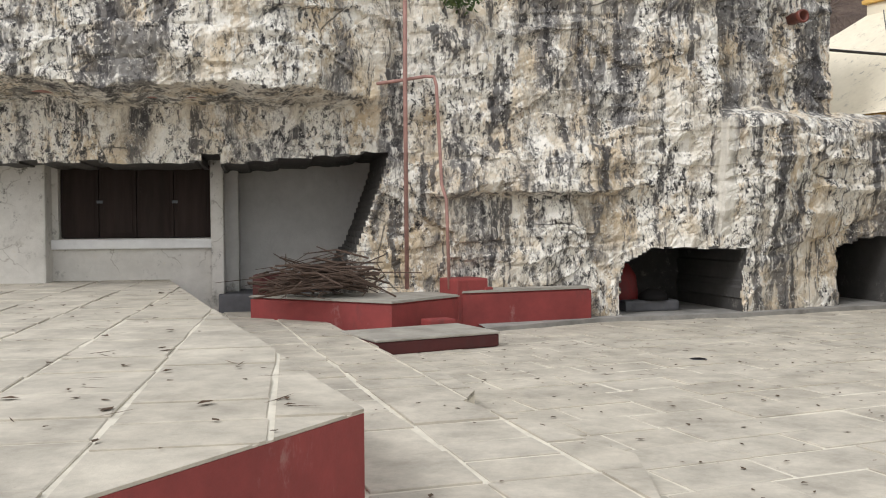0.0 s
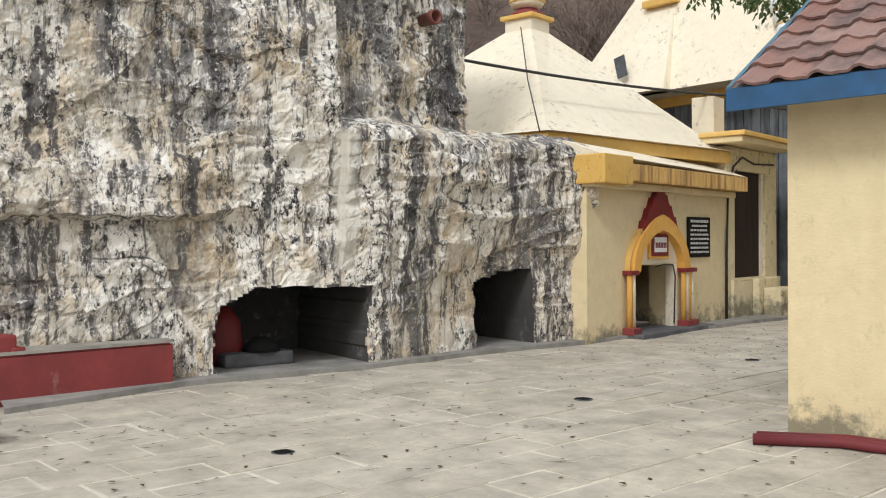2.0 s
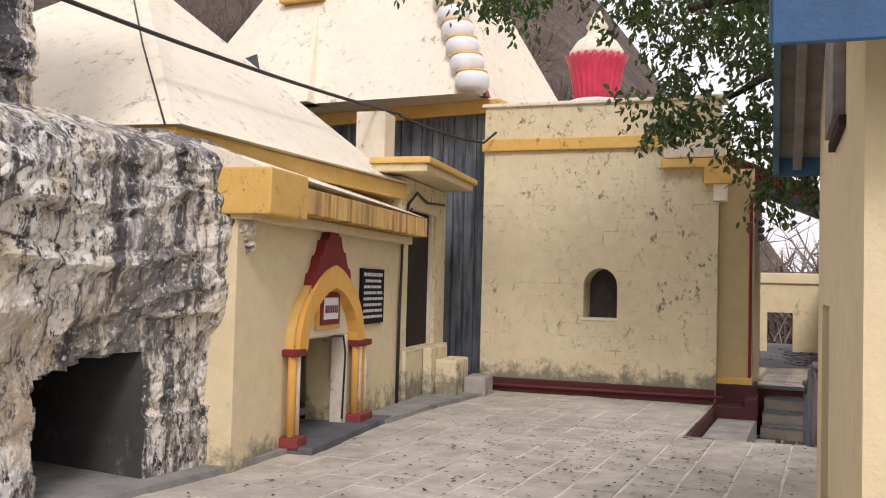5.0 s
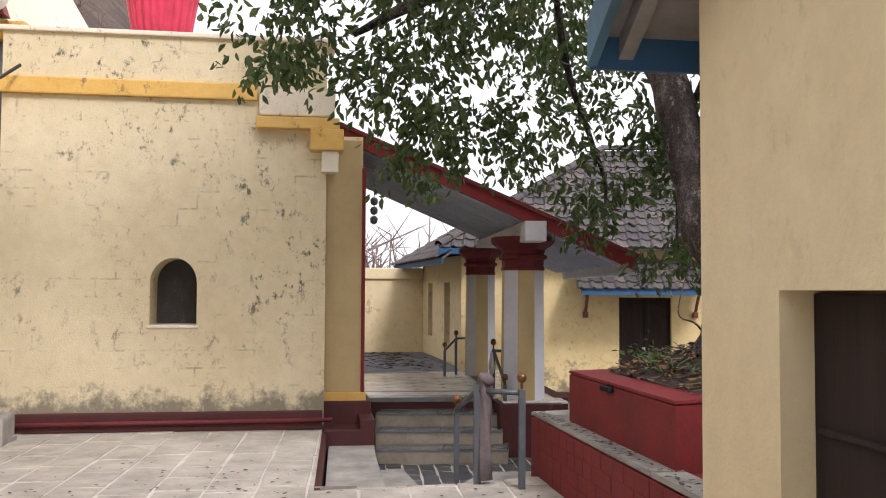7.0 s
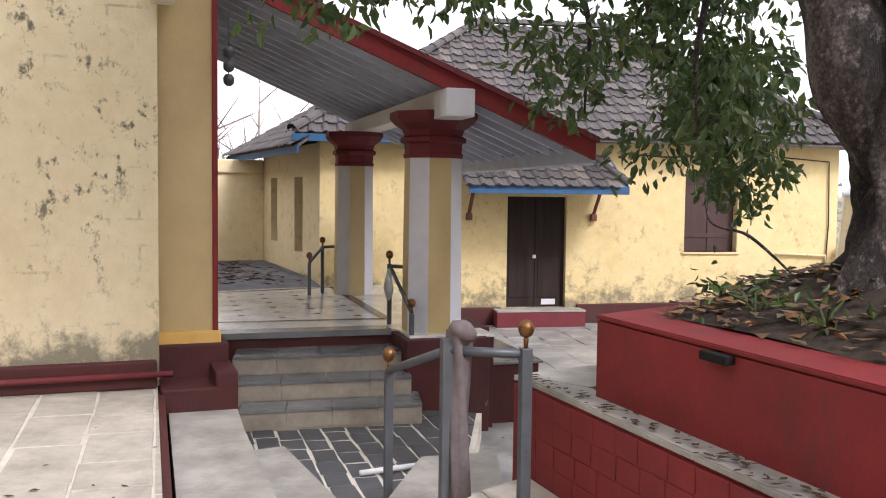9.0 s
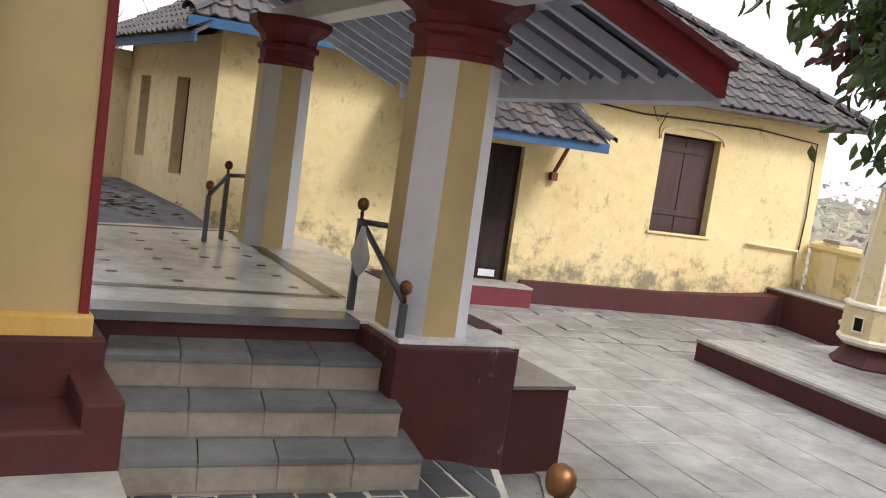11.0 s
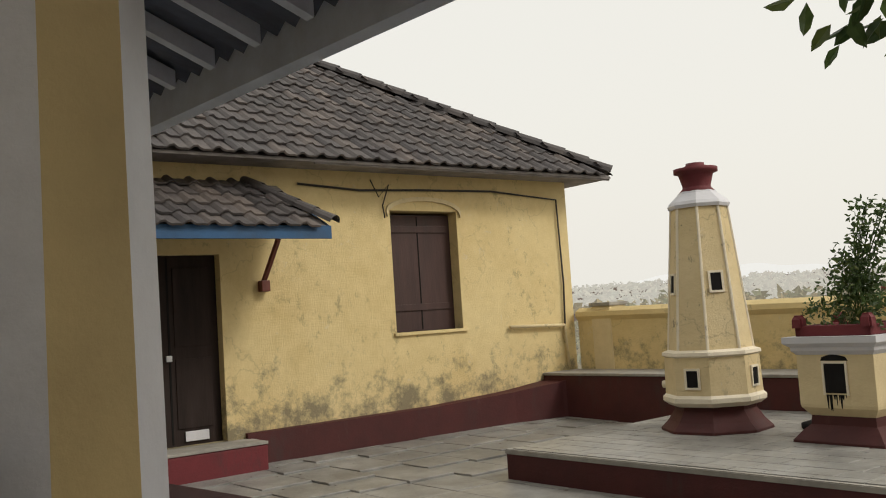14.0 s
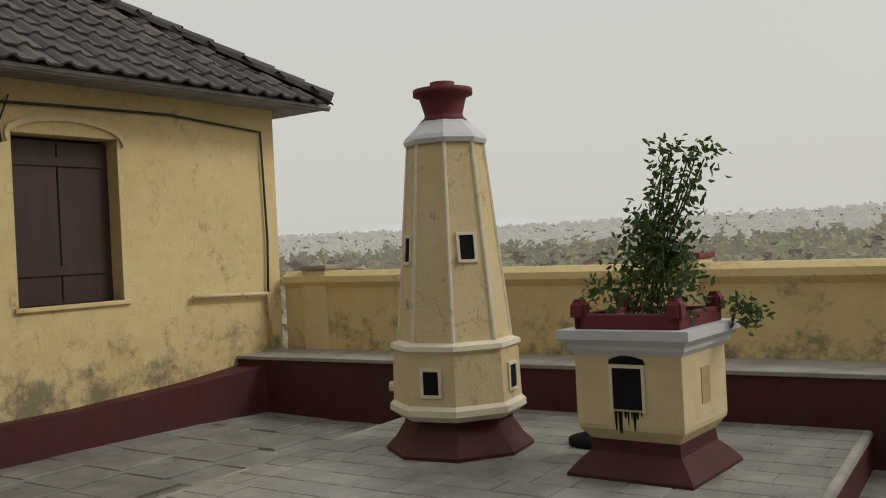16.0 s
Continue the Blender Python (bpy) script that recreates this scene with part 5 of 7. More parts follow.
# porch over the door
porch = thing("door_porch", HM @ pose(2.3, 0, 0), "small tiled porch roof with blue fascia on red brackets", "porch")
part("deck", slab([(0, -1.02, 1.60), (2.65, -1.02, 1.60), (2.65, 0, 2.16), (0, 0, 2.16)], (0, 0, 0.03)), OLDWOOD, porch)
ang = math.atan2(0.56, 1.02)
tile_plane(porch, (-0.05, -1.06, 1.62), (1, 0, 0), (0, math.cos(ang), math.sin(ang)), lambda v: (0, 2.75 - v * 0.38) if v < 1.12 else None, 0.235, 0.27, TILE, 80, 9)
ridge_caps(porch, (2.72, -1.06, 1.66), (2.28, 0.02, 2.22), TILE, 5, 0.07)
part("fascia", B(0.02, 2.68, -1.06, -1.03, 1.50, 1.63, 0.004), BLUE, porch, "blue painted fascia")
part("fascia_side", slab([(2.66, -1.04, 1.52), (2.69, -1.04, 1.52), (2.69, 0, 2.06), (2.66, 0, 2.06)], (0, 0, 0.1)), BLUE, porch)
for x in (0.22, 2.42):
    b = part("bracket", tube([(x, -0.02, 1.12), (x, -0.42, 1.56)], 0.032, 6), REDWOOD, porch, "red turned wooden bracket")
    part("bracket_foot", B(x - 0.05, x + 0.05, -0.10, 0.0, 1.04, 1.16, 0.012), REDWOOD, b)
# rear wing along the yard
wing = thing("house_wing", along((24.44, 15.2), (28.9, 17.56)), "long yellow rear wing with narrow shuttered windows", "house wing")
holes = [(1.12, 1.72, 0.4, 1.75), (3.1, 3.65, 0.5, 1.75)]
wb = wall_bm(4.4, -0.9, 2.3, 0.4, holes)
bmesh.ops.scale(wb, vec=(1, -1, 1), verts=wb.verts)
part("wall", wb, YELLOW, wing)
for h in holes:
    part("shutter", B(h[0], h[1], -0.22, -0.16, h[2], h[3], 0.004), WOOD, wing)
part("roof_deck", slab([(-0.6, 0.5, 2.2), (5.8, 0.5, 2.2), (4.0, -4.0, 4.9), (3.0, -4.0, 4.9)], (0, 0, 0.04)), TILE, wing)
tile_plane(wing, (5.8, 0.55, 2.24), (-1, 0, 0), (0, -math.cos(0.54), math.sin(0.54)), lambda v: (v * 0.45, 6.4 - v * 0.7) if v < 4.6 else None, 0.25, 0.33, TILE, 0, 12)
part("eave_board", B(-0.6, 5.8, 0.5, 0.53, 2.10, 2.22, 0.004), BLUE, wing)
yard = thing("yard_wall", along((25.35, 22.7), (28.3, 17.25)), "pale yellow yard wall with a doorway and coping", "wall", "", "structure")
part("wall", wall_bm(6.2, -0.6, 1.85, 0.35, [(4.1, 4.75, -0.6, 1.08)]), YELLOW, yard)
part("coping", B(0, 6.2, -0.06, 0.42, 1.85, 2.13, 0.03), YELLOW_CLEAN, yard)

# ---- lamp tower, basil altar and parapet ----
PF = [(23.22, 9.05), (19.9, 8.1), (20.93, 5.05), (24.25, 6.0)]
pf = thing("platform", pose(0, 0, 0), "low stone platform with maroon sides", "platform")
part("sides", prism(PF, -1.1, -0.585), MAROON, pf)
cx, cy = 22.08, 7.05
part("top_slab", prism([(cx + (x - cx) * 1.006, cy + (y - cy) * 1.006) for x, y in PF], -0.585, -0.545, 0.006), CONCRETE, pf, "grey stone paved top")

tower = thing("lamp_tower", pose(22.80, 7.07, -0.545, 0, 0, 25), "tapering octagonal lamp tower in chipped cream plaster", "lamp tower")


def o8(r, z):
    return ring(8, r / math.cos(math.pi / 8), z, radians(22.5))


part("base", loft([o8(0.465, 0), o8(0.465, 0.03), o8(0.40, 0.10), o8(0.34, 0.20), o8(0.34, 0.27)]), MAROON, tower, "dark maroon moulded octagonal base")
part("drum", loft([o8(0.39, 0.26), o8(0.405, 0.33), o8(0.395, 0.69), o8(0.39, 0.70)]), TOWERWASH, tower)
part("drum_ledge", loft([o8(0.38, 0.24), o8(0.43, 0.28), o8(0.43, 0.32), o8(0.40, 0.35)]), CREAM, tower, "white moulding")
part("shaft_ledge", loft([o8(0.39, 0.68), o8(0.415, 0.70), o8(0.41, 0.73), o8(0.355, 0.75)]), CREAM, tower, "white moulding")
part("shaft", loft([o8(0.355, 0.72), o8(0.235, 2.08)]), TOWERWASH, tower)
for i in range(8):
    a = radians(22.5 + 45 * i)
    c = 1 / math.cos(math.pi / 8)
    part("white_rib", tube([(0.352 * c * math.cos(a), 0.352 * c * math.sin(a), 0.75), (0.235 * c * math.cos(a), 0.235 * c * math.sin(a), 2.08)], 0.014, 6), CREAM, tower)
part("shoulder", loft([o8(0.255, 2.06), o8(0.265, 2.09), o8(0.25, 2.12), o8(0.17, 2.20), o8(0.16, 2.22)]), PALEGREY, tower, "grey-white shoulder")
part("pot", lathe([(0.145, 2.19), (0.165, 2.22), (0.135, 2.25), (0.13, 2.27), (0.155, 2.36), (0.165, 2.39), (0.205, 2.40), (0.205, 2.44), (0.11, 2.45), (0.11, 2.46), (0.085, 2.47), (0.085, 2.49)], 20), DEEPRED, tower, "dark red pot finial", True)
for i in range(8):
    a = radians(45 * i)
    for r, z, w, h in ((0.402, 0.42, 0.055, 0.15), (0.298, 1.28, 0.05, 0.16)):
        if (i % 2 == 0) == (z < 1):
            tilt = 0 if z < 1 else math.degrees(math.atan((0.355 - 0.235) / 1.36))
            m = pose(0, 0, 0, 0, 0, math.degrees(a)) @ pose(r, 0, z + h / 2, 0, -tilt, 0)
            # No hole is cut: a black block paints the shade of the niche.
            part("lamp_niche", B(-0.02, 0.006, -w, w, -h / 2, h / 2, 0, m), BLACK, tower, "square lamp niche, its shade a black block")
            bm = bmesh.new()
            for y0, y1, z0, z1 in ((-w - 0.02, -w, -h / 2 - 0.02, h / 2 + 0.02), (w, w + 0.02, -h / 2 - 0.02, h / 2 + 0.02), (-w, w, h / 2, h / 2 + 0.02), (-w, w, -h / 2 - 0.02, -h / 2)):
                box(bm, -0.01, 0.014, y0, y1, z0, z1, 0, m)
            part("niche_frame", bm, CREAM, tower)

altar = thing("basil_altar", pose(21.4, 6.76, -0.545, 0, 0, 193) @ Matrix.Diagonal((0.89, 0.89, 0.86, 1)), "square yellow basil altar with soot-stained lamp niche and red planter rim", "altar")


def sq4(r, z):
    return [(-r, -r, z), (r, -r, z), (r, r, z), (-r, r, z)]


part("base", loft([sq4(0.43, 0), sq4(0.43, 0.03), sq4(0.36, 0.12), sq4(0.31, 0.17), sq4(0.30, 0.27)]), MAROON, altar, "dark maroon moulded base")
part("body", loft([sq4(0.30, 0.25), sq4(0.36, 0.33), sq4(0.365, 0.36), sq4(0.365, 0.83)]), YELLOW, altar)
part("cornice", loft([sq4(0.365, 0.82), sq4(0.40, 0.86), sq4(0.40, 0.89), sq4(0.45, 0.93), sq4(0.45, 0.99)]), PALEGREY, altar, "white moulded cornice")
part("lamp_niche", B(-0.10, 0.10, -0.372, -0.2, 0.47, 0.74), BLACK, altar, "soot-black lamp niche")
bm = bmesh.new()
for x0, x1, z0, z1 in ((-0.12, -0.10, 0.45, 0.76), (0.10, 0.12, 0.45, 0.76), (-0.10, 0.10, 0.74, 0.76)):
    box(bm, x0, x1, -0.378, -0.36, z0, z1)
part("niche_frame", bm, CREAM, altar)
rs = random.Random(5)
bm = bmesh.new()
for k in range(9):
    x = -0.09 + 0.022 * k + rs.uniform(-0.006, 0.006)
    w, h = rs.uniform(0.006, 0.014), rs.uniform(0.03, 0.16)
    vs = [bm.verts.new((x + dx, -0.3665, z)) for dx, z in ((-w, 0.455), (w, 0.455), (w * 0.4, 0.455 - h), (-w * 0.4, 0.455 - h * 0.9))]
    bm.faces.new(vs)
part("soot_run", bm, BLACK, altar, "black soot runs below the niche")
bm = plate([(-0.13, 0.765), (0.13, 0.765), (0.11, 0.80), (0.05, 0.815), (-0.02, 0.825), (-0.08, 0.81), (-0.12, 0.795)], -0.3665, -0.364)
part("soot_patch", bm, BLACK, altar, "soot-blackened patch above the niche")
m = pose(0, 0, 0, 0, 0, 90)
part("side_niche", B(-0.07, 0.07, -0.370, -0.3, 0.48, 0.72, 0, m), OCHREPAINT, altar)
part("side_niche", B(-0.07, 0.07, -0.370, -0.3, 0.48, 0.72, 0, pose(0, 0, 0, 0, 0, -90)), OCHREPAINT, altar)
for k in range(4):
    m = pose(0, 0, 0, 0, 0, 90 * k)
    bm = bmesh.new()
    box(bm, -0.36, 0.36, -0.36, -0.30, 0.99, 1.09, 0.01)
    for x in (-0.33, 0.33):
        loft([[(x - 0.055, -0.365, 1.07), (x + 0.055, -0.365, 1.07), (x + 0.055, -0.295, 1.07), (x - 0.055, -0.295, 1.07)],
              [(x - 0.05, -0.365, 1.15), (x + 0.05, -0.365, 1.15), (x + 0.05, -0.295, 1.15), (x - 0.05, -0.295, 1.15)],
              [(x - 0.02, -0.36, 1.19), (x + 0.02, -0.36, 1.19), (x + 0.02, -0.30, 1.19), (x - 0.02, -0.30, 1.19)]], bm)
    bmesh.ops.transform(bm, matrix=m, verts=bm.verts)
    part("rim", bm, DEEPRED, altar, "red painted planter rim")
part("soil", B(-0.31, 0.31, -0.31, 0.31, 0.99, 1.05), DARKCON, altar)

parapet = thing("parapet", along((26.5, 6.7), (17.0, 3.87)), "yellow parapet wall with rounded top above a maroon ledge", "wall", "", "structure")
rt = []
for x in (0.0, 3.0, 6.0, 9.0, 14.0):
    zt = 0.60 - 0.012 * x
    sec = [(0.62, -1.0), (0.62, zt - 0.12), (0.60, zt - 0.1), (0.57, zt - 0.06), (0.58, zt), (0.66, zt + 0.05), (0.80, zt + 0.05), (0.88, zt), (0.9, -1.0)]
    rt.append([(x, y, z) for y, z in sec])
part("wall", loft(rt), YELLOW_DAMP, parapet)
part("ledge", B(-0.1, 14.0, -0.02, 0.62, -1.0, -0.20, 0.01), MAROON, parapet, "maroon ledge")
part("ledge_top", B(-0.1, 14.0, -0.04, 0.62, -0.20, -0.165, 0.008), CONCRETE, parapet, "grey stone ledge top")
for x, y0, top, cap, lab in ((0.42, 0.60, 0.66, CONCRETE, "worn grey post cap"), (4.35, 0.56, 0.63, RED, "red post cap")):
    part("post", B(x - 0.16, x + 0.16, y0, 0.94, -0.2, top, 0.015), YELLOW, parapet)
    part("post_cap", B(x - 0.18, x + 0.18, y0 - 0.02, 0.96, top, top + 0.05, 0.012), cap, parapet, lab)

# ---- yellow outbuilding with gable ----
RM = along((6.65, 8.92), (9.6, 10.30))
out = thing("outbuilding", RM, "clean yellow outbuilding with clay tile roof and blue fascia", "building")
OL = 3.257
gw = bmesh.new()
wall_bm(OL, -0.14, 2.76, 0.3, [(1.97, 2.72, -0.14, 1.56)], gw)
bmesh.ops.translate(gw, verts=gw.verts, vec=(0, -0.3, 0))
part("front_wall", gw, YELLOW_CLEAN, out)
gb = slab([(0, 0, 2.76), (OL, 0, 2.76), (OL / 2 + 0.05, 0, 3.70), (OL / 2 - 0.05, 0, 3.70)], (0, -0.3, 0))
part("gable", gb, YELLOW_CLEAN, out)
part("west_wall", B(0.0, 0.3, -6.0, -0.3, -0.14, 2.76), YELLOW_CLEAN, out)
part("east_wall", B(OL - 0.3, OL, -6.0, -0.3, -0.14, 2.76), YELLOW_CLEAN, out)
part("south_wall", B(0.3, OL - 0.3, -6.0, -5.7, -0.14, 2.76), YELLOW_CLEAN, out)
part("door", B(1.97, 2.72, -0.17, -0.11, -0.1, 1.55, 0.004), WOOD, out, "dark plank door with iron straps")
for z in (0.3, 1.15):
    part("iron_strap", tube([(2.0, -0.105, z), (2.3, -0.09, z), (2.68, -0.105, z)], 0.011, 6), WOOD, out)
part("loft_shutter", B(0.90, 1.56, 0.0, 0.05, 2.36, 3.0, 0.006), OLDWOOD, out, "weathered loft shutter")
part("loft_frame", B(0.84, 1.62, -0.02, 0.03, 2.31, 2.356, 0.004), WOOD, out)
EW, EH = 0.40, 0.72
rp = math.atan2(3.70 - 2.76, OL / 2)
for sgn, x0 in ((1, 0.0), (-1, OL)):
    e = Vector((x0 - sgn * EW, 0, 2.80 - EW * math.tan(rp) - (0.10 if sgn > 0 else 0.0)))
    rdg = Vector((OL / 2, 0, 3.77))
    part("roof_deck", slab([e + Vector((0, 0.25, 0)), rdg + Vector((0, 0.25, 0)), rdg + Vector((0, -6.4, 0)), e + Vector((0, -6.4, 0))], (0, 0, 0.035)), OLDWOOD, out)
    s = (rdg - e)
    lng = s.length
    if sgn > 0:
        tile_plane(out, e + Vector((0, -6.4, 0.05)) + Vector((0, 6.62, 0)), (0, -1, 0), (s.x, 0, s.z), lambda v, n=lng: (0, 6.62) if v < n - 0.05 else None, 0.285, 0.30, TILE_PINK, 210, 21)
    else:
        tile_plane(out, e + Vector((0, -6.4, 0.05)), (0, 1, 0), (s.x, 0, s.z), lambda v, n=lng: (0, 6.62) if v < n - 0.05 else None, 0.285, 0.30, TILE_PINK, 0, 22)
    part("eave_fascia", B(min(e.x, e.x - sgn * 0.03), max(e.x, e.x - sgn * 0.03), -6.4, 0.28, e.z - 0.13, e.z + 0.04, 0.004), BLUE, out, "blue fascia board")
    part("barge_board", slab([e + Vector((0, 0.25, -0.12)), rdg + Vector((0, 0.25, -0.12)), rdg + Vector((0, 0.29, -0.12)), e + Vector((0, 0.29, -0.12))], (0, 0, 0.18)), OLDBLUE, out, "faded blue barge board")
    for y in (0.1,):
        part("rafter", slab([e + Vector((0, y, -0.09)), rdg + Vector((0, y, -0.09)), rdg + Vector((0, y + 0.06, -0.09)), e + Vector((0, y + 0.06, -0.09))], (0, 0, 0.085)), OLDWOOD, out)
ridge_caps(out, (OL / 2, 0.28, 3.81), (OL / 2, -6.4, 3.81), TILE_PINK, 20)
pipe = tagged(mesh_ob("drain_pipe", tube([(6.12, 8.66, -0.06), (6.62, 8.34, -0.06), (7.5, 6.6, -0.06)], 0.04, 10), DEEPRED, True), "two dark red pipes lying along the wall", "pipe")
o = tagged(mesh_ob("drain_pipe", tube([(6.2, 8.72, -0.06), (6.72, 8.38, -0.06), (7.6, 6.7, -0.06)], 0.04, 10), DEEPRED, True), "dark red pipe lying at the wall foot", "pipe")


# ---- wall and window under the rock, bench, firewood ----
WM = along((-4.9, 12.9), (-1.0, 13.6))
recess = thing("recess_wall", WM, "whitewashed wall built under the rock with a wide shuttered window", "wall", "", "structure")
part("wall", wall_bm(2.25, -0.14, 2.5, 0.3, [(0.10, 2.09, 1.07, 2.08)]), WHITEWASH, recess)
bm = wall_bm(2.4, -0.14, 2.5, 0.3)
bmesh.ops.translate(bm, verts=bm.verts, vec=(2.25, 0.75, 0))
part("back_wall", bm, GREYPLASTER, recess)
part("left_wall", B(-3.0, 0.02, -0.35, 0.3, -0.14, 2.5, 0.03), WHITEWASH, recess)
part("return_wall", B(2.25, 2.45, 0.28, 0.8, -0.14, 2.5), GREYPLASTER, recess)
part("corner_pier", B(2.10, 2.27, -0.08, 0.25, -0.14, 2.4, 0.02), WHITEWASH, recess)
part("sill_beam", B(0.0, 2.2, -0.07, 0.1, 0.93, 1.06, 0.015), WHITE, recess, "white painted sill beam")
for k in range(4):
    sh = part("shutter_leaf", B(0.11 + k * 0.495, 0.11 + k * 0.495 + 0.485, 0.12, 0.16, 1.08, 2.07, 0.005), WOOD, recess, "dark wooden shutter leaf")
    part("shutter_panel", B(0.16 + k * 0.495, 0.16 + k * 0.495 + 0.385, 0.112, 0.12, 1.15, 2.0, 0.004), WOOD, sh)
    if k % 2:
        part("hasp", B(0.08 + k * 0.495, 0.16 + k * 0.495, 0.095, 0.112, 1.55, 1.59, 0.004), IRON, sh)
part("dark_base", B(2.2, 4.6, -0.25, 0.75, -0.14, 0.3, 0.02), DARKCON, recess)

BM_ = along((-0.22, 11.3), (0.66, 12.4))
bench = thing("masonry_bench", pose(0, 0, 0), "long worn red masonry bench at the foot of the rock", "bench")
FRONT = [(-0.22, 11.3), (0.62, 12.33), (-0.2, 13.3), (-2.1, 12.35)]
SIDE = [(0.62, 12.28), (2.36, 13.02), (2.1, 14.2), (0.0, 13.4)]


def grow(poly, k):
    cx, cy = sum(p[0] for p in poly) / len(poly), sum(p[1] for p in poly) / len(poly)
    return [(cx + (x - cx) * k, cy + (y - cy) * k) for x, y in poly]


part("front_block", prism(FRONT, -0.1, 0.315, 0.02), RED, bench)
part("front_top", prism(grow(FRONT, 1.015), 0.317, 0.345, 0.012), CONCRETE, bench, "pale worn stone top")
part("main_block", prism(SIDE, -0.1, 0.355, 0.02), RED, bench)
part("main_top", prism(grow(SIDE, 1.01), 0.357, 0.385, 0.012), CONCRETE, bench, "worn grey top")
part("end_pier", B(-0.1, 0.38, -0.10, 0.34, -0.1, 0.54, 0.03, along((0.58, 12.38), (1.4, 12.9))), RED, bench, "red masonry pier")
part("pier_step", B(0.32, 0.45, -0.12, 0.2, -0.1, 0.42, 0.02, along((0.58, 12.38), (1.4, 12.9))), RED, bench)
part("cross_wall", B(-0.05, 0.42, -0.1, 0.35, -0.1, 0.60, 0.06, along((-1.95, 12.4), (-1.4, 12.7))), MAROON, bench)
lowst = thing("low_step", along((-0.03, 10.06), (1.0, 10.64)), "low red sided step block with peeling paint", "step")
LS = math.dist((-0.03, 10.06), (1.0, 10.64))
part("block", B(-0.3, LS, 0.0, 0.95, -0.1, 0.04, 0.02), MAROON, lowst)
part("stone_top", B(-0.3, LS + 0.01, -0.01, 0.95, 0.04, 0.07, 0.012), CONCRETE, lowst)
part("red_end", B(LS - 0.35, LS, 0.95, 1.2, -0.1, 0.12, 0.02), RED, lowst)
twigwood = plain("dry_branch_bark", (0.10, 0.07, 0.055), 0.9, var=0.4, scale=12, dirt=0.3)
wood_pile = thing("firewood_pile", pose(-1.0, 12.15, 0.35, 0, 0, 25), "heap of dry thin branches lying on the bench", "firewood")
r = random.Random(11)
for k in range(170):
    a = r.gauss(0, 0.55) + (math.pi if r.random() < 0.5 else 0)
    ln = r.uniform(0.5, 1.25)
    c = Vector((r.gauss(-0.15, 0.30), r.gauss(0, 0.25), abs(r.gauss(0.10, 0.10)) + 0.03))
    c.z += 0.14 * max(0.0, 1 - abs(c.x) * 1.5)
    d = Vector((math.cos(a), math.sin(a) * 0.8, r.gauss(0, 0.16)))
    bend = Vector((r.gauss(0, 0.06), r.gauss(0, 0.06), r.gauss(0.02, 0.04)))
    p = [c - d * ln / 2, c + bend, c + d * ln / 2 + Vector((0, 0, -0.04))]
    for q in p:
        q.z = max(q.z, 0.01 if abs(q.x) < 1.0 else -0.3)
    rr = r.uniform(0.006, 0.016)
    part("branch", tube(p, rr, 5, taper=[rr, rr * 0.9, rr * 0.4]), twigwood, wood_pile)
for k in range(4):
    p = Vector((r.uniform(-0.5, 0.2), r.uniform(-0.1, 0.3), 0.2))
    part("branch", tube([p, p + Vector((-0.15, 0, 0.22)), p + Vector((-0.35 + 0.2 * k, 0, 0.34))], 0.006, 5), twigwood, wood_pile)

# red stone and slab in the rock hollow
pc, pn = rock_at(S_C1A + 0.35)
idol = thing("red_stone", pose(pc.x + pn.x * 0.75, pc.y + pn.y * 0.75, UP + 0.06), "upright vermilion painted stone in the rock hollow", "stone")
part("stone", loft([ring(14, 0.22, 0.0, 0, 1, 0.6), ring(14, 0.24, 0.25, 0, 1, 0.6), ring(14, 0.21, 0.5, 0, 1, 0.55), ring(14, 0.10, 0.68, 0, 1, 0.5)]), BRIGHTRED, idol, "", True)
pc, pn = rock_at(S_C1A + 0.75)
slabst = thing("stone_ledge", pose(pc.x + pn.x * 0.55, pc.y + pn.y * 0.55, UP + 0.055, 0, 0, 15), "low dark stone ledge with offerings in the hollow", "ledge")
part("ledge", B(-0.5, 0.35, -0.15, 0.4, 0, 0.16, 0.04), DARKCON, slabst)
part("offering_mound", loft([ring(12, 0.22, 0.16), ring(12, 0.2, 0.24, 0.2), ring(12, 0.08, 0.32, 0.1)]), BLACK, slabst, "dark heap of offerings", True)

# pipes and cables on the rock
def cable(name, pts, r, mat, label, cat="cable"):
    return tagged(mesh_ob(name, tube(pts, r, 8), mat, True), label, cat)


def sag(a, b, drop, n=14):
    a, b = Vector(a), Vector(b)
    return [a.lerp(b, i / n) - Vector((0, 0, drop * 4 * (i / n) * (1 - i / n))) for i in range(n + 1)]


cable("water_pipe", sag((-6.0, 11.25, 3.05), (-0.1, 12.50, 3.10), 0.25) + [Vector((0.16, 12.50, 3.14)), Vector((0.27, 12.48, 3.13)), Vector((0.30, 12.46, 3.02)), Vector((0.36, 12.50, 1.75)), Vector((0.42, 12.40, 1.55)), Vector((0.45, 12.42, 0.4))], 0.022, PIPEPINK, "faded pink water pipe sagging along the rock", "pipe")
cable("riser_pipe", [(-0.08, 12.45, 6.5), (-0.10, 12.45, 3.0), (-0.10, 12.5, 0.4)], 0.028, PIPEPINK, "faded pink riser pipe on the rock", "pipe")
cable("overhead_cable", sag((-3.5, 11.4, 4.65), (13.15, 18.3, 4.22), 0.42, 24), 0.024, CABLE, "thick black overhead cable", "cable")
cable("overhead_cable", sag((13.15, 18.3, 4.2), (14.75, 18.0, 3.95), 0.06, 8) + [Vector((15.0, 17.95, 4.15))], 0.02, CABLE, "black overhead cable over the annex roof", "cable")
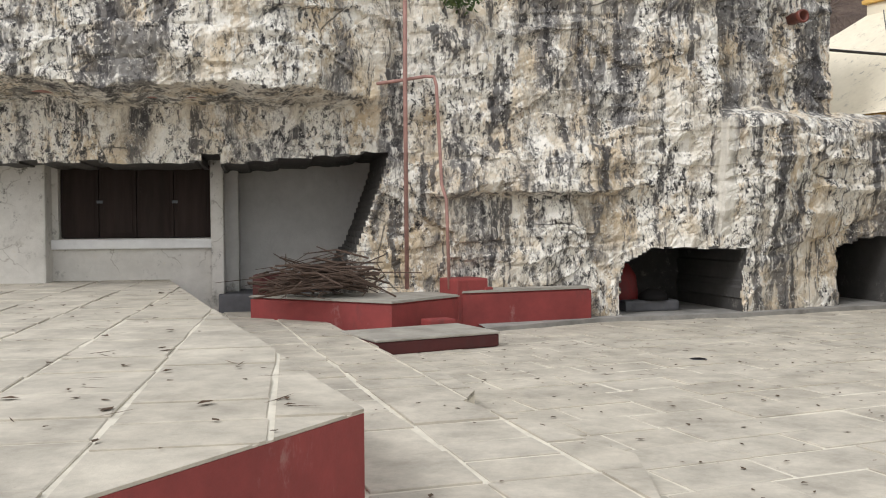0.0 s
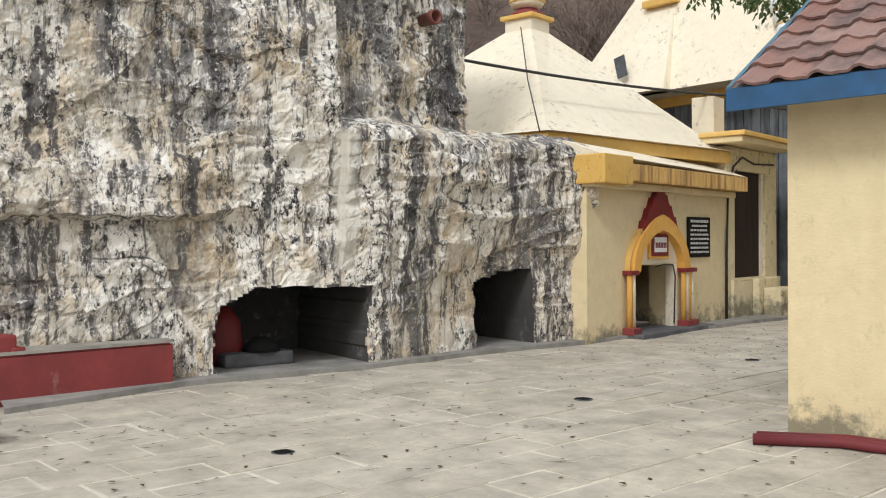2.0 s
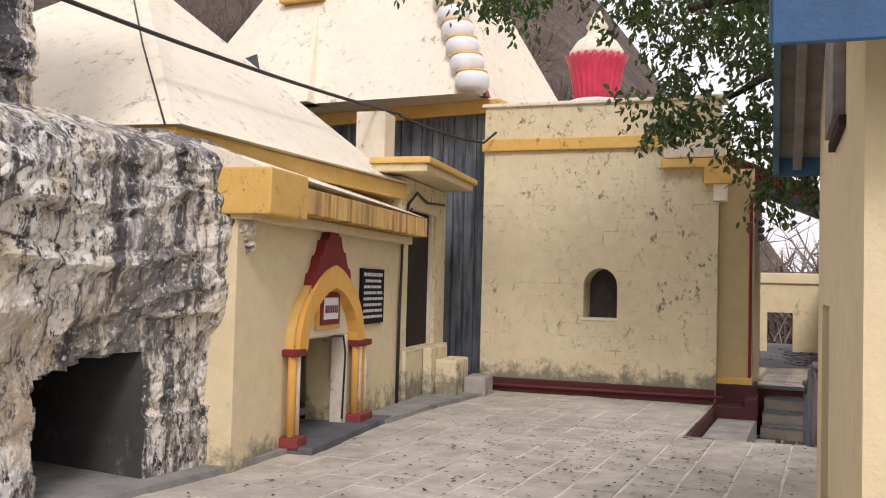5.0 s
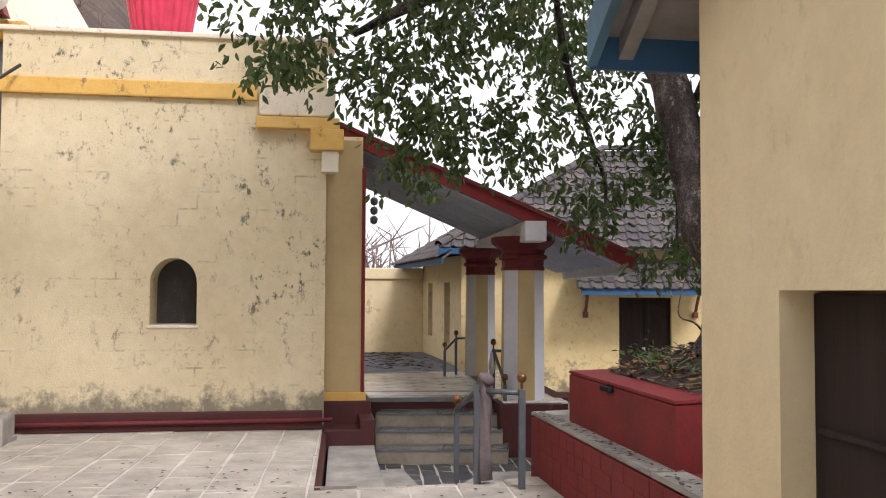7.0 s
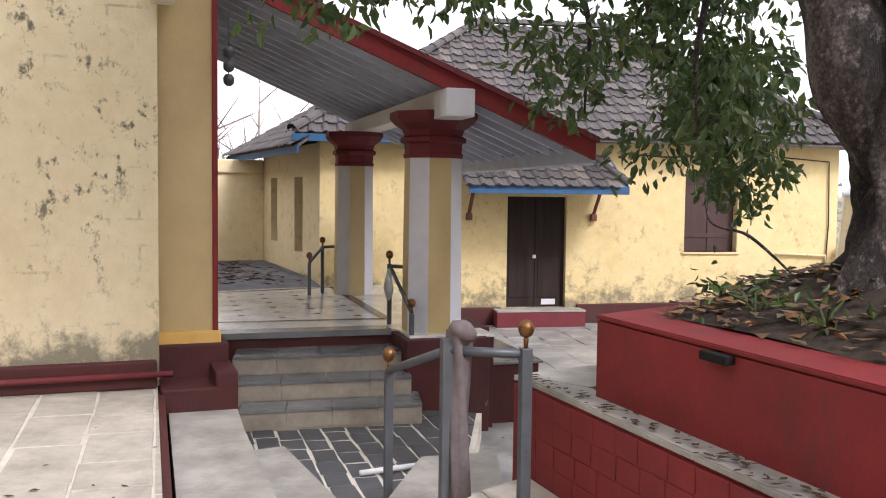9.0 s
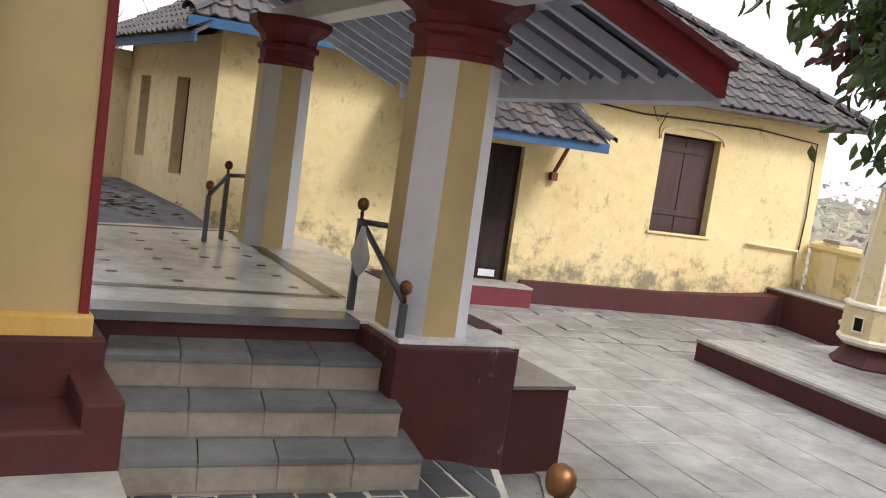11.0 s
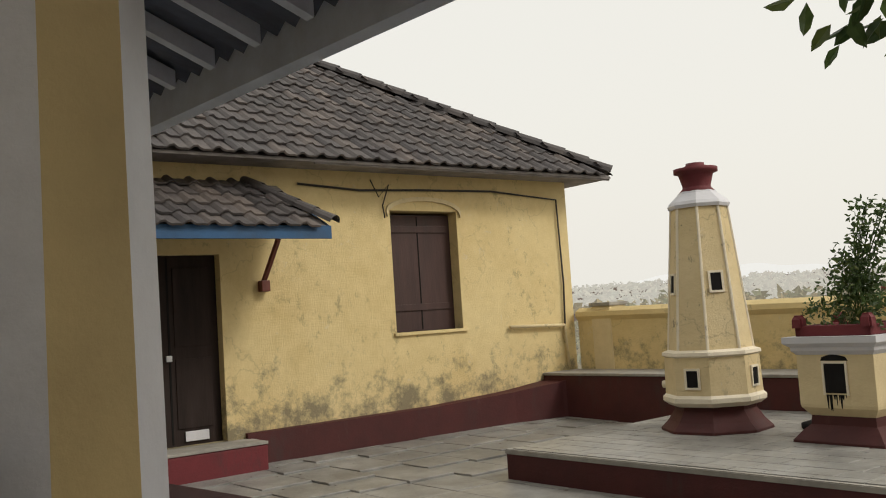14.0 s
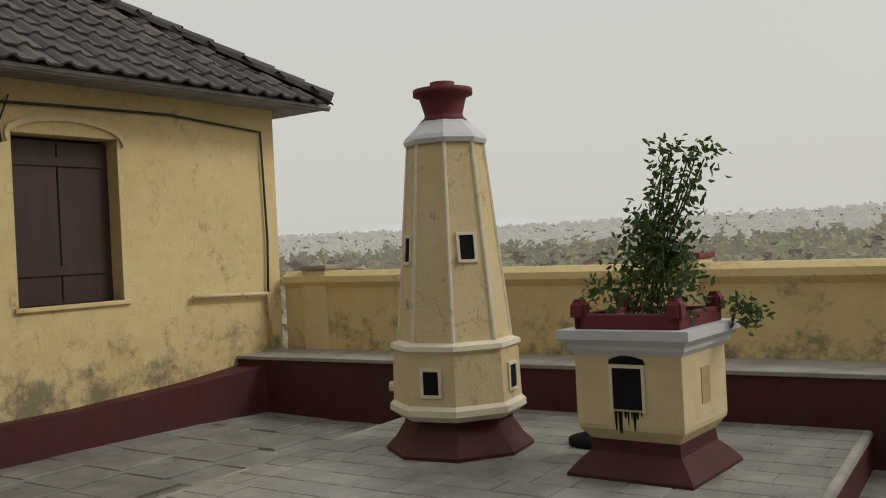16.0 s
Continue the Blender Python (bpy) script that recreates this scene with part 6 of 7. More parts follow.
cable("roof_cable", [(7.55, 15.15, 2.95), (7.9, 16.3, 3.9), (8.65, 18.2, 5.2)], 0.010, CABLE, "thin cable up the roof hip", "cable")
def on_shrine(*pts):
    return [SH @ Vector(p) for p in pts]
cable("wall_cable", on_shrine((4.66, -0.02, -0.05), (4.64, -0.03, 1.2), (4.70, -0.03, 2.3), (4.95, -0.03, 2.75), (5.35, -0.03, 2.95), (5.9, -0.03, 2.85), (6.9, -0.03, 2.9)), 0.018, CABLE, "black cables clipped to the annex wall")
cable("wall_cable", on_shrine((4.60, -0.02, -0.05), (4.60, -0.03, 1.3), (4.74, -0.03, 2.35), (5.1, -0.03, 2.7)), 0.012, CABLE, "thin black cable on the annex wall")
cable("door_cable", on_shrine((2.55, -0.02, 0.02), (2.58, -0.03, 0.8), (2.5, -0.03, 0.99), (2.2, -0.03, 1.0), (1.9, -0.03, 0.97)), 0.012, CABLE, "black cable round the low door")
sp = thing("spout_pipe", pose(5.72, 14.72, 4.32, 90, 0, 20), "rusty clay spout pipe in the rock", "pipe")
part("pipe", loft([ring(14, 0.085, -0.3), ring(14, 0.085, 0.10), ring(14, 0.10, 0.10), ring(14, 0.10, 0.18), ring(14, 0.075, 0.18), ring(14, 0.075, 0.0)]), REDWOOD, sp, "", True)
cable("house_cable", [HM @ Vector(p) for p in ((5.2, -0.02, 2.22), (6.0, -0.03, 2.17), (6.9, -0.03, 2.2), (8.0, -0.03, 2.22), (9.15, -0.03, 2.14), (9.18, -0.03, 1.0), (9.14, -0.03, 0.2))], 0.013, CABLE, "black cable along the house wall")
cable("cable_loop", [HM @ Vector(p) for p in ((6.15, -0.03, 2.3), (6.25, -0.04, 2.1), (6.4, -0.04, 2.25), (6.3, -0.04, 2.0), (6.32, -0.04, 1.85))], 0.008, CABLE, "loose loop of black cable on the house wall")
cable("drain_pipe", [HM @ Vector(p) for p in ((8.15, -0.05, 0.47), (9.12, -0.05, 0.44), (9.16, -0.05, -0.1))], 0.022, YELLOW, "yellow painted drain pipe on the house wall", "pipe")

# cloth on the handrail, plastic bag
cloth_m = plain("grey_brown_cloth", (0.16, 0.13, 0.13), 0.95, var=0.3, scale=9, dirt=0.3)
cl = thing("cloth", pose(13.98, 12.22, 0), "grey brown cloth draped over the middle handrail post", "cloth")
rows = []
for z, w, t in ((0.82, 0.03, 0.03), (0.80, 0.055, 0.06), (0.70, 0.06, 0.055), (0.45, 0.045, 0.05), (0.15, 0.055, 0.05), (-0.06, 0.075, 0.06)):
    rows.append([(0.02 + (w + 0.014 * math.sin(5 * a + z * 6)) * math.cos(a), -0.06 + (t + 0.015 * math.cos(4 * a + z * 9)) * math.sin(a), z) for a in [2 * math.pi * k / 20 for k in range(20)]])
part("fold", loft(rows), cloth_m, cl, "", True)
part("top_fold", loft([ring(12, 0.03, 0.0), ring(12, 0.075, 0.03), ring(12, 0.07, 0.07), ring(12, 0.02, 0.10)]), cloth_m, cl, "", True).matrix_local = pose(0.0, -0.06, 0.76, 25, 0, 0)
bag_m, nt, b, pos = begin("milky_plastic")
b.inputs["Base Color"].default_value = (0.6, 0.6, 0.62, 1)
b.inputs["Roughness"].default_value = 0.35
b.inputs["Transmission Weight"].default_value = 0.45
bag = thing("plastic_bag", pose(18.66, 13.20, 0.40, 0, 0, 20), "milky plastic bag hanging from the handrail", "bag")
part("bag", loft([ring(16, 0.015, 0.32), ring(16, 0.06, 0.25, 0, 1, 0.4), ring(16, 0.15, 0.13, 0.2, 1, 0.3), ring(16, 0.13, 0.08, 0.1, 1, 0.3), ring(16, 0.05, 0.01, 0, 1, 0.35), ring(16, 0.02, -0.01, 0, 1, 0.4)]), bag_m, bag, "", True)
loose = tagged(mesh_ob("plastic_pipe", tube([(15.9, 13.0, SLATE_Z + 0.025), (16.15, 12.6, SLATE_Z + 0.025)], 0.022), WHITE, True), "short white plastic pipe lying on the slate", "pipe")

# ---- planter and tree ----
planter = thing("tree_planter", pose(0, 0, 0), "bright red masonry tree planter with a stone ledge", "planter")
PT = [(12.14, 10.49), (14.15, 11.45), (16.6, 9.0), (14.6, 8.0)]
part("outer_ledge", prism([(10.9, 10.08), (14.66, 11.88), (15.07, 11.36), (17.4, 8.9), (15.0, 7.4), (12.6, 8.6)], -0.9, 0.42, 0.02), BRIGHTRED, planter)
for k, (a, b) in enumerate(((0.0, 0.30), (0.305, 0.58), (0.585, 0.80), (0.805, 1.0))):
    o0, o1, i0, i1 = (10.92, 10.10), (14.70, 11.88), (11.2, 9.98), (14.35, 11.45)
    f = lambda p, q, t: (p[0] + (q[0] - p[0]) * t, p[1] + (q[1] - p[1]) * t)
    part("ledge_slab", prism([f(o0, o1, a), f(o0, o1, b), f(i0, i1, b), f(i0, i1, a)], 0.42, 0.45, 0.008), CONCRETE, planter, "worn concrete ledge slab")
bk = along((10.9, 10.08), (14.66, 11.88))
rb = random.Random(52)
for row in range(4):
    x = 0.10 + 0.12 * (row % 2)
    while x < 3.95:
        w = rb.uniform(0.19, 0.24)
        part("brick", B(x, x + w - 0.006, -0.004, rb.uniform(0.001, 0.006), -0.085 + row * 0.124, 0.032 + row * 0.124, 0.004, bk), BRIGHTRED, planter)
        x += w
part("end_slab", prism([(14.35, 11.47), (14.66, 11.88), (15.07, 11.36), (14.75, 10.95)], 0.42, 0.452, 0.008), CONCRETE, planter)
part("upper_wall", prism(PT, 0.30, 0.86, 0.012), BRIGHTRED, planter)
cx, cy = 14.37, 9.73
part("broken_edge", B(1.12, 1.30, -0.006, 0.05, 0.47, 0.51, 0.01, along((12.14, 10.49), (14.15, 11.45), 0.34)), BLACK, planter, "dark broken patch in the red wall")
part("rim_top", prism([(cx + (x - cx) * 1.004, cy + (y - cy) * 1.004) for x, y in PT], 0.86, 0.88, 0.006), BRIGHTRED, planter)
soil_m = plain("dark_leafy_soil", (0.06, 0.045, 0.035), 0.95, var=0.5, scale=14, dirt=0.4, bumpy=0.6)
bm = bmesh.new()
n = 22
grid = [[None] * (n + 1) for _ in range(n + 1)]
for i in range(n + 1):
    for k in range(n + 1):
        u, v = 0.07 + 0.86 * i / n, 0.09 + 0.84 * k / n
        x = (PT[0][0] * (1 - u) + PT[1][0] * u) * (1 - v) + (PT[3][0] * (1 - u) + PT[2][0] * u) * v
        y = (PT[0][1] * (1 - u) + PT[1][1] * u) * (1 - v) + (PT[3][1] * (1 - u) + PT[2][1] * u) * v
        e = min(u - 0.07, 0.93 - u, v - 0.09, 0.93 - v)
        d = math.dist((x, y), (14.0, 9.85))
        z = 0.87 + min(0.12, e * 0.9) + 0.22 * math.exp(-d * d / 0.5) + 0.03 * noise.noise(Vector((x * 5, y * 5, 0))) * (1 if e > 0.01 else 0)
        grid[i][k] = bm.verts.new((x, y, z))
for i in range(n):
    for k in range(n):
        bm.faces.new((grid[i][k], grid[i + 1][k], grid[i + 1][k + 1], grid[i][k + 1]))
part("soil", bm, soil_m, planter, "dark soil with dead leaves", True)

bark, nt, b, pos = begin("rough_dark_bark")
c = ramp(nt, noise_tex(nt, pos, 3.0, 10, 0.7, (1, 1, 0.45)), [(0.37, (0.016, 0.012, 0.010)), (0.51, (0.062, 0.047, 0.040)), (0.65, (0.22, 0.18, 0.155))])
c = mix(nt, ramp(nt, noise_tex(nt, pos, 11, 12, 0.82, (1, 1, 0.6)), [(0.54, (0, 0, 0)), (0.60, (0.6,) * 3)]), c, (0.36, 0.31, 0.275))
vb = nt.nodes.new("ShaderNodeTexVoronoi")
vb.inputs["Scale"].default_value = 55
nt.links.new(pos, vb.inputs["Vector"])
c = mix(nt, ramp(nt, vb.outputs["Distance"], [(0.40, (0, 0, 0)), (0.70, (0.55,) * 3)]), c, (0.006, 0.005, 0.004))
nt.links.new(c, b.inputs["Base Color"])
b.inputs["Roughness"].default_value = 0.9
bump(nt, b, mix(nt, 0.5, noise_tex(nt, pos, 16, 10, 0.75, (1.4, 1.4, 0.5)), noise_tex(nt, pos, 5, 8, 0.7)), 1.0, 0.10)

TC = Vector((13.81, 9.93, 0.95))
tree = thing("tree", Matrix.Translation(TC), "old broad-leaved tree with thick hollow trunk and drooping leafy branches", "tree")
rings_ = []
NR, NZ = 170, 130
hollow = radians(157)
for k in range(NZ + 1):
    z = -0.05 + 3.0 * k / NZ
    flare = 0.385 + 0.25 * math.exp(-z / 0.20) + 0.05 * sstep(0.9, 1.7, z)
    row = []
    for i in range(NR):
        a = 2 * math.pi * i / NR
        rr = flare * (1 + 0.10 * math.sin(3 * a + 0.6) + 0.10 * math.exp(-z / 0.3) * math.sin(7 * a + 1) + 0.07 * math.sin(5 * a + 2 + z * 0.5))
        rr += 0.06 * noise.fractal(Vector((math.cos(a) * 2.2, math.sin(a) * 2.2, z * 1.1)), 0.9, 2.2, 3)
        rr += 0.035 * abs(noise.noise(Vector((math.cos(a) * 3.2, math.sin(a) * 3.2, z * 1.6 + 4)))) * 2 - 0.03
        rr += 0.030 * noise.fractal(Vector((math.cos(a) * 7, math.sin(a) * 7, z * 4.0)), 0.8, 2.1, 3) + 0.045 * math.sin(4.2 * a + 0.9 * z + 1.5 * noise.noise(Vector((math.cos(a), math.sin(a), z * 0.8)))) ** 3
        burl = noise.voronoi(Vector((math.cos(a) * 1.9, math.sin(a) * 1.9, z * 1.25)))[0]
        rr += 0.10 * (0.42 - burl[0]) - 0.04 * max(0.0, 0.16 - (burl[1] - burl[0])) / 0.16
        da = (a - hollow + math.pi) % (2 * math.pi) - math.pi
        zz = (z - 0.45)
        g = math.exp(-(da / (0.52 - 0.32 * sstep(0.5, 1.0, z))) ** 4) * sstep(0.0, 0.14, z) * (1 - sstep(1.05, 1.25, z))
        rr = rr * (1 - g) + 0.06 * g
        lip = math.exp(-((abs(da) - 0.60) / 0.14) ** 2) * (1 - sstep(0.9, 1.3, z))
        rr += 0.10 * lip * (0.7 + 0.5 * noise.noise(Vector((a * 2, z * 2.5, 1.0))))
        lean = Vector((0.03 * z, -0.04 * z, 0))
        row.append((rr * math.cos(a) + lean.x, rr * math.sin(a) + lean.y, z))
    rings_.append(row)
tk = part("trunk", loft(rings_), bark, tree, "thick dark trunk with a deep hollow", True)
# Innermost faces of the hollow are coloured black to paint its shade.
tk.data.materials.append(BLACK)
for p in tk.data.polygons:
    c = p.center
    if math.hypot(c.x - 0.03 * c.z, c.y + 0.04 * c.z) < 0.17 and 0.05 < c.z < 1.3:
        p.material_index = 1


def limb(pts, r0, r1, name="limb"):
    m = len(pts)
    smooth = []
    for i in range(m - 1):
        p = [Vector(pts[max(0, min(m - 1, j))]) for j in (i - 1, i, i + 1, i + 2)]
        for t in [q / 6 for q in range(6)]:
            smooth.append(0.5 * (2 * p[1] + (p[2] - p[0]) * t + (2 * p[0] - 5 * p[1] + 4 * p[2] - p[3]) * t * t + (3 * p[1] - p[0] - 3 * p[2] + p[3]) * t ** 3))
    smooth.append(Vector(pts[-1]))
    n_ = len(smooth)
    jit = [s - TC + Vector((noise.noise(s * 2) * 0.03, noise.noise(s * 2 + Vector((5, 0, 0))) * 0.03, 0)) for s in smooth]
    part(name, tube(jit, r0, 12, taper=[(r0 + (r1 - r0) * i / (n_ - 1)) * min(1.0, 0.45 + i / 9) * (1 + 0.16 * noise.noise(smooth[i] * 3.1)) for i in range(n_)]), bark, tree, "", True)


limb([(13.80, 10.12, 1.6), (13.82, 10.28, 2.1), (13.86, 10.40, 2.5), (13.91, 10.53, 3.0), (13.95, 10.68, 3.45), (13.8, 11.3, 4.3), (13.6, 12.6, 5.0), (14.0, 13.8, 5.2)], 0.235, 0.06)
limb([(14.2, 9.7, 3.6), (14.9, 10.6, 4.6), (15.3, 11.8, 4.9), (15.4, 13.0, 4.7), (15.0, 13.8, 4.2)], 0.26, 0.03)
limb([(14.4, 9.5, 3.6), (15.4, 9.9, 4.4), (16.6, 10.6, 4.4), (17.6, 10.8, 3.6), (18.3, 10.6, 2.7)], 0.24, 0.015)
limb([(14.4, 9.6, 3.5), (14.3, 9.2, 5.0), (14.0, 8.6, 7.0)], 0.5, 0.12)
limb([(13.9, 9.8, 3.4), (13.0, 10.3, 5.0), (12.2, 10.8, 6.0)], 0.26, 0.05)
limb([(15.4, 9.9, 4.3), (15.9, 10.4, 3.6), (16.2, 10.6, 2.6), (16.1, 10.6, 1.9)], 0.05, 0.008, "twig")
limb([(15.3, 11.8, 4.8), (15.9, 11.7, 3.8), (16.3, 11.4, 2.8), (16.3, 11.4, 2.1)], 0.05, 0.008, "twig")
limb([(14.9, 10.2, 1.0), (15.3, 10.4, 1.25), (15.7, 10.6, 1.35), (16.2, 10.5, 1.8)], 0.012, 0.005, "twig")


def leaf_mesh(name, centres, mat, seed, size=(0.09, 0.14), droop=0.7, per=8, reach=0.34):
    """Twigs with hanging leaves. centres: (x, y, z, rx, ry, rz, twigs)."""
    g = np.random.default_rng(seed)
    V, F = [], []
    base = 0
    for x, y, z, rx, ry, rz, cnt in centres:
        d = g.normal(size=(cnt, 3))
        d /= np.linalg.norm(d, axis=1)[:, None]
        rad = g.random(cnt) ** 0.45
        p0 = np.array([x, y, z]) + d * rad[:, None] * np.array([rx, ry, rz])
        td = d * np.array([1, 1, 0.4]) + g.normal(size=(cnt, 3)) * 0.5 + np.array([0, 0, -droop])
        td /= np.linalg.norm(td, axis=1)[:, None]
        for j in range(per):
            p = p0 + td * (reach * j / per) + g.normal(size=(cnt, 3)) * 0.035
            ld = td * 0.4 + g.normal(size=(cnt, 3)) * 0.55 + np.array([0, 0, -0.75 * droop])
            ld /= np.linalg.norm(ld, axis=1)[:, None]
            sd = np.cross(ld, g.normal(size=(cnt, 3)))
            sd /= np.linalg.norm(sd, axis=1)[:, None] + 1e-9
            nm = np.cross(ld, sd)
            ln = g.uniform(size[0], size[1], cnt)[:, None]
            w = ln * g.uniform(0.20, 0.27, cnt)[:, None]
            pts = [p, p + ld * ln * 0.38 + sd * w + nm * w * 0.45, p + ld * ln * 0.75 + sd * w * 0.7 + nm * w * 0.25, p + ld * ln - nm * w * 0.3, p + ld * ln * 0.75 - sd * w * 0.7 + nm * w * 0.25, p + ld * ln * 0.38 - sd * w + nm * w * 0.45, p + ld * ln * 0.55]
            A = np.stack(pts, axis=1).reshape(-1, 3)
            V.append(A)
            idx = base + np.arange(cnt)[:, None] * 7
            for q in ((0, 1, 6), (1, 2, 6), (2, 3, 6), (3, 4, 6), (4, 5, 6), (5, 0, 6)):
                F.append(idx + np.array(q))
            base += cnt * 7
    V = np.concatenate(V)
    F = np.concatenate(F)
    me = bpy.data.meshes.new(name)
    me.from_pydata(V.tolist(), [], F.tolist())
    me.materials.append(mat)
    return me


def leaf_material(name, cols, trans=0.25):
    m, nt, b, pos = begin(name)
    geo = nt.nodes.new("ShaderNodeNewGeometry")
    c = ramp(nt, geo.outputs["Random Per Island"], [(i / (len(cols) - 1), v) for i, v in enumerate(cols)])
    c = mix(nt, 0.3, c, ramp(nt, noise_tex(nt, pos, 30, 4, 0.6), [(0.3, cols[0]), (0.7, cols[-1])]))
    nt.links.new(c, b.inputs["Base Color"])
    b.inputs["Roughness"].default_value = 0.42
    tr = nt.nodes.new("ShaderNodeBsdfTranslucent")
    nt.links.new(c, tr.inputs[0])
    mx = nt.nodes.new("ShaderNodeMixShader")
    mx.inputs[0].default_value = trans
    nt.links.new(b.outputs[0], mx.inputs[1])
    nt.links.new(tr.outputs[0], mx.inputs[2])
    nt.links.new(mx.outputs[0], nt.nodes["Material Output"].inputs[0])
    return m


LEAF = leaf_material("glossy_green_leaf", [(0.03, 0.06, 0.02), (0.05, 0.10, 0.03), (0.08, 0.14, 0.04), (0.15, 0.18, 0.05)], 0.38)
LEAF_BROWN = leaf_material("withered_brown_leaf", [(0.10, 0.045, 0.035), (0.15, 0.07, 0.05), (0.12, 0.05, 0.04)], 0.15)
LITTER = leaf_material("dead_leaf_litter", [(0.10, 0.055, 0.03), (0.20, 0.10, 0.035), (0.08, 0.05, 0.035), (0.05, 0.055, 0.025), (0.34, 0.17, 0.05)], 0.1)
CROWN = [
    (15.60, 8.35, 3.75, 0.80, 0.70, 0.60, 330), (15.80, 8.29, 2.69, 0.65, 0.55, 0.60, 300), (15.60, 8.34, 1.75, 0.55, 0.45, 0.50, 220), (14.9, 8.2, 4.6, 0.9, 0.8, 0.7, 300),
    (18.00, 10.07, 2.50, 0.40, 0.40, 0.30, 60), (17.80, 9.90, 1.77, 0.30, 0.30, 0.30, 50),
    (11.60, 16.48, 5.80, 0.50, 0.50, 0.30, 60), (12.20, 15.85, 5.53, 0.50, 0.50, 0.30, 70), (12.60, 15.55, 5.32, 0.40, 0.40, 0.30, 50),
    (14.15, 14.25, 4.05, 0.55, 0.55, 0.5, 120), (13.9, 13.5, 4.9, 0.9, 0.9, 0.6, 190), (14.9, 13.3, 3.75, 0.7, 0.6, 0.6, 150), (15.4, 12.8, 3.3, 0.6, 0.55, 0.45, 120),
    (15.5, 13.2, 4.5, 0.9, 0.8, 0.6, 170), (14.8, 12.2, 4.5, 1.0, 0.9, 0.7, 190), (15.6, 12.0, 3.2, 0.55, 0.5, 0.45, 110), (16.25, 11.5, 2.65, 0.40, 0.40, 0.5, 72),
    (16.7, 11.1, 3.6, 0.8, 0.7, 0.5, 110), (15.0, 13.15, 2.9, 0.22, 0.22, 0.35, 34), (17.3, 10.5, 3.2, 0.6, 0.5, 0.6, 110), (18.0, 10.2, 2.75, 0.45, 0.42, 0.5, 80),
    (17.2, 10.1, 2.35, 0.45, 0.45, 0.6, 85), (16.2, 10.35, 2.2, 0.42, 0.42, 0.5, 62), (16.75, 10.7, 1.85, 0.28, 0.28, 0.35, 26), (17.4, 9.7, 3.8, 1.0, 0.9, 0.8, 170), (16.0, 9.5, 4.5, 1.1, 1.0, 0.8, 190),
    (13.0, 11.6, 4.9, 0.9, 0.9, 0.6, 150), (12.4, 12.4, 5.3, 0.8, 0.8, 0.5, 130), (12.6, 10.9, 5.9, 1.0, 1.0, 0.7, 150), (14.0, 10.0, 6.4, 1.4, 1.4, 0.8, 200),
    # Some high clusters here are added above view to shade trunk and court.
    (15.9, 13.9, 5.7, 1.2, 1.1, 0.6, 300), (12.6, 13.2, 6.2, 1.4, 1.3, 0.6, 330), (14.4, 12.2, 6.2, 1.4, 1.3, 0.6, 330), (13.2, 9.6, 5.6, 1.3, 1.2, 0.7, 330), (13.2, 14.2, 5.4, 0.8, 0.8, 0.5, 120), (17.4, 12.0, 4.7, 0.9, 0.9, 0.6, 140), (16.4, 11.4, 4.7, 0.9, 0.9, 0.6, 120)]
me = leaf_mesh("leaves", [(*c[:6], int(c[6] * (0.86 if c[0] > 16.8 else 0.60))) for c in CROWN], LEAF, 5)
cr = tagged(new("crown", me), "dark green glossy leaves", kind="")
cr.parent = tree
cr.matrix_parent_inverse = tree.matrix_world.inverted()
me = leaf_mesh("leaves", [(18.25, 10.12, 2.50, 0.15, 0.15, 0.20, 20), (17.9, 10.1, 2.42, 0.12, 0.12, 0.15, 6)], LEAF_BROWN, 6, (0.13, 0.19), 1.0)
cr = tagged(new("withered_leaves", me), "withered brown leaf cluster")
cr.parent = tree
cr.matrix_parent_inverse = tree.matrix_world.inverted()


def scatter_plants(name, label, spots, mat, seed, size, cat="plant"):
    r = random.Random(seed)
    for x, y, z, h, n_ in spots:
        t = thing(name, pose(x, y, z), label, cat)
        for k in range(3):
            a = r.uniform(0, 6.28)
            part("stem", tube([(0, 0, -0.03), (0.05 * math.cos(a), 0.05 * math.sin(a), h * 0.5), (0.14 * math.cos(a), 0.14 * math.sin(a), h)], 0.006, 5), LEAF, t)
        me = leaf_mesh("leaves", [(0, 0, h * 0.65, 0.16, 0.16, h * 0.35, n_)], mat, seed + int(x * 10), size, 0.15, 5, 0.16)
        o = new("leaves", me)
        o.parent = t


scatter_plants("ground_plant", "low leafy green plant in the planter soil", [(13.35, 10.55, 0.97, 0.08, 9), (13.75, 10.75, 0.97, 0.08, 9), (14.3, 10.75, 0.97, 0.09, 9), (13.1, 10.2, 0.97, 0.08, 10), (13.0, 9.8, 0.97, 0.10, 12)], LEAF, 40, (0.035, 0.07))
scatter_plants("sapling", "thin leafy sapling beside the trunk", [(13.3, 9.0, 0.95, 1.3, 46)], LEAF, 60, (0.10, 0.16))
scatter_plants("rock_plant", "small green plant growing from the rock", [(0.62, 12.55, 4.02, 0.22, 34), (1.9, 12.95, 4.55, 0.2, 26)], LEAF, 64, (0.06, 0.11))
r = random.Random(4)
V, Fc = [], []
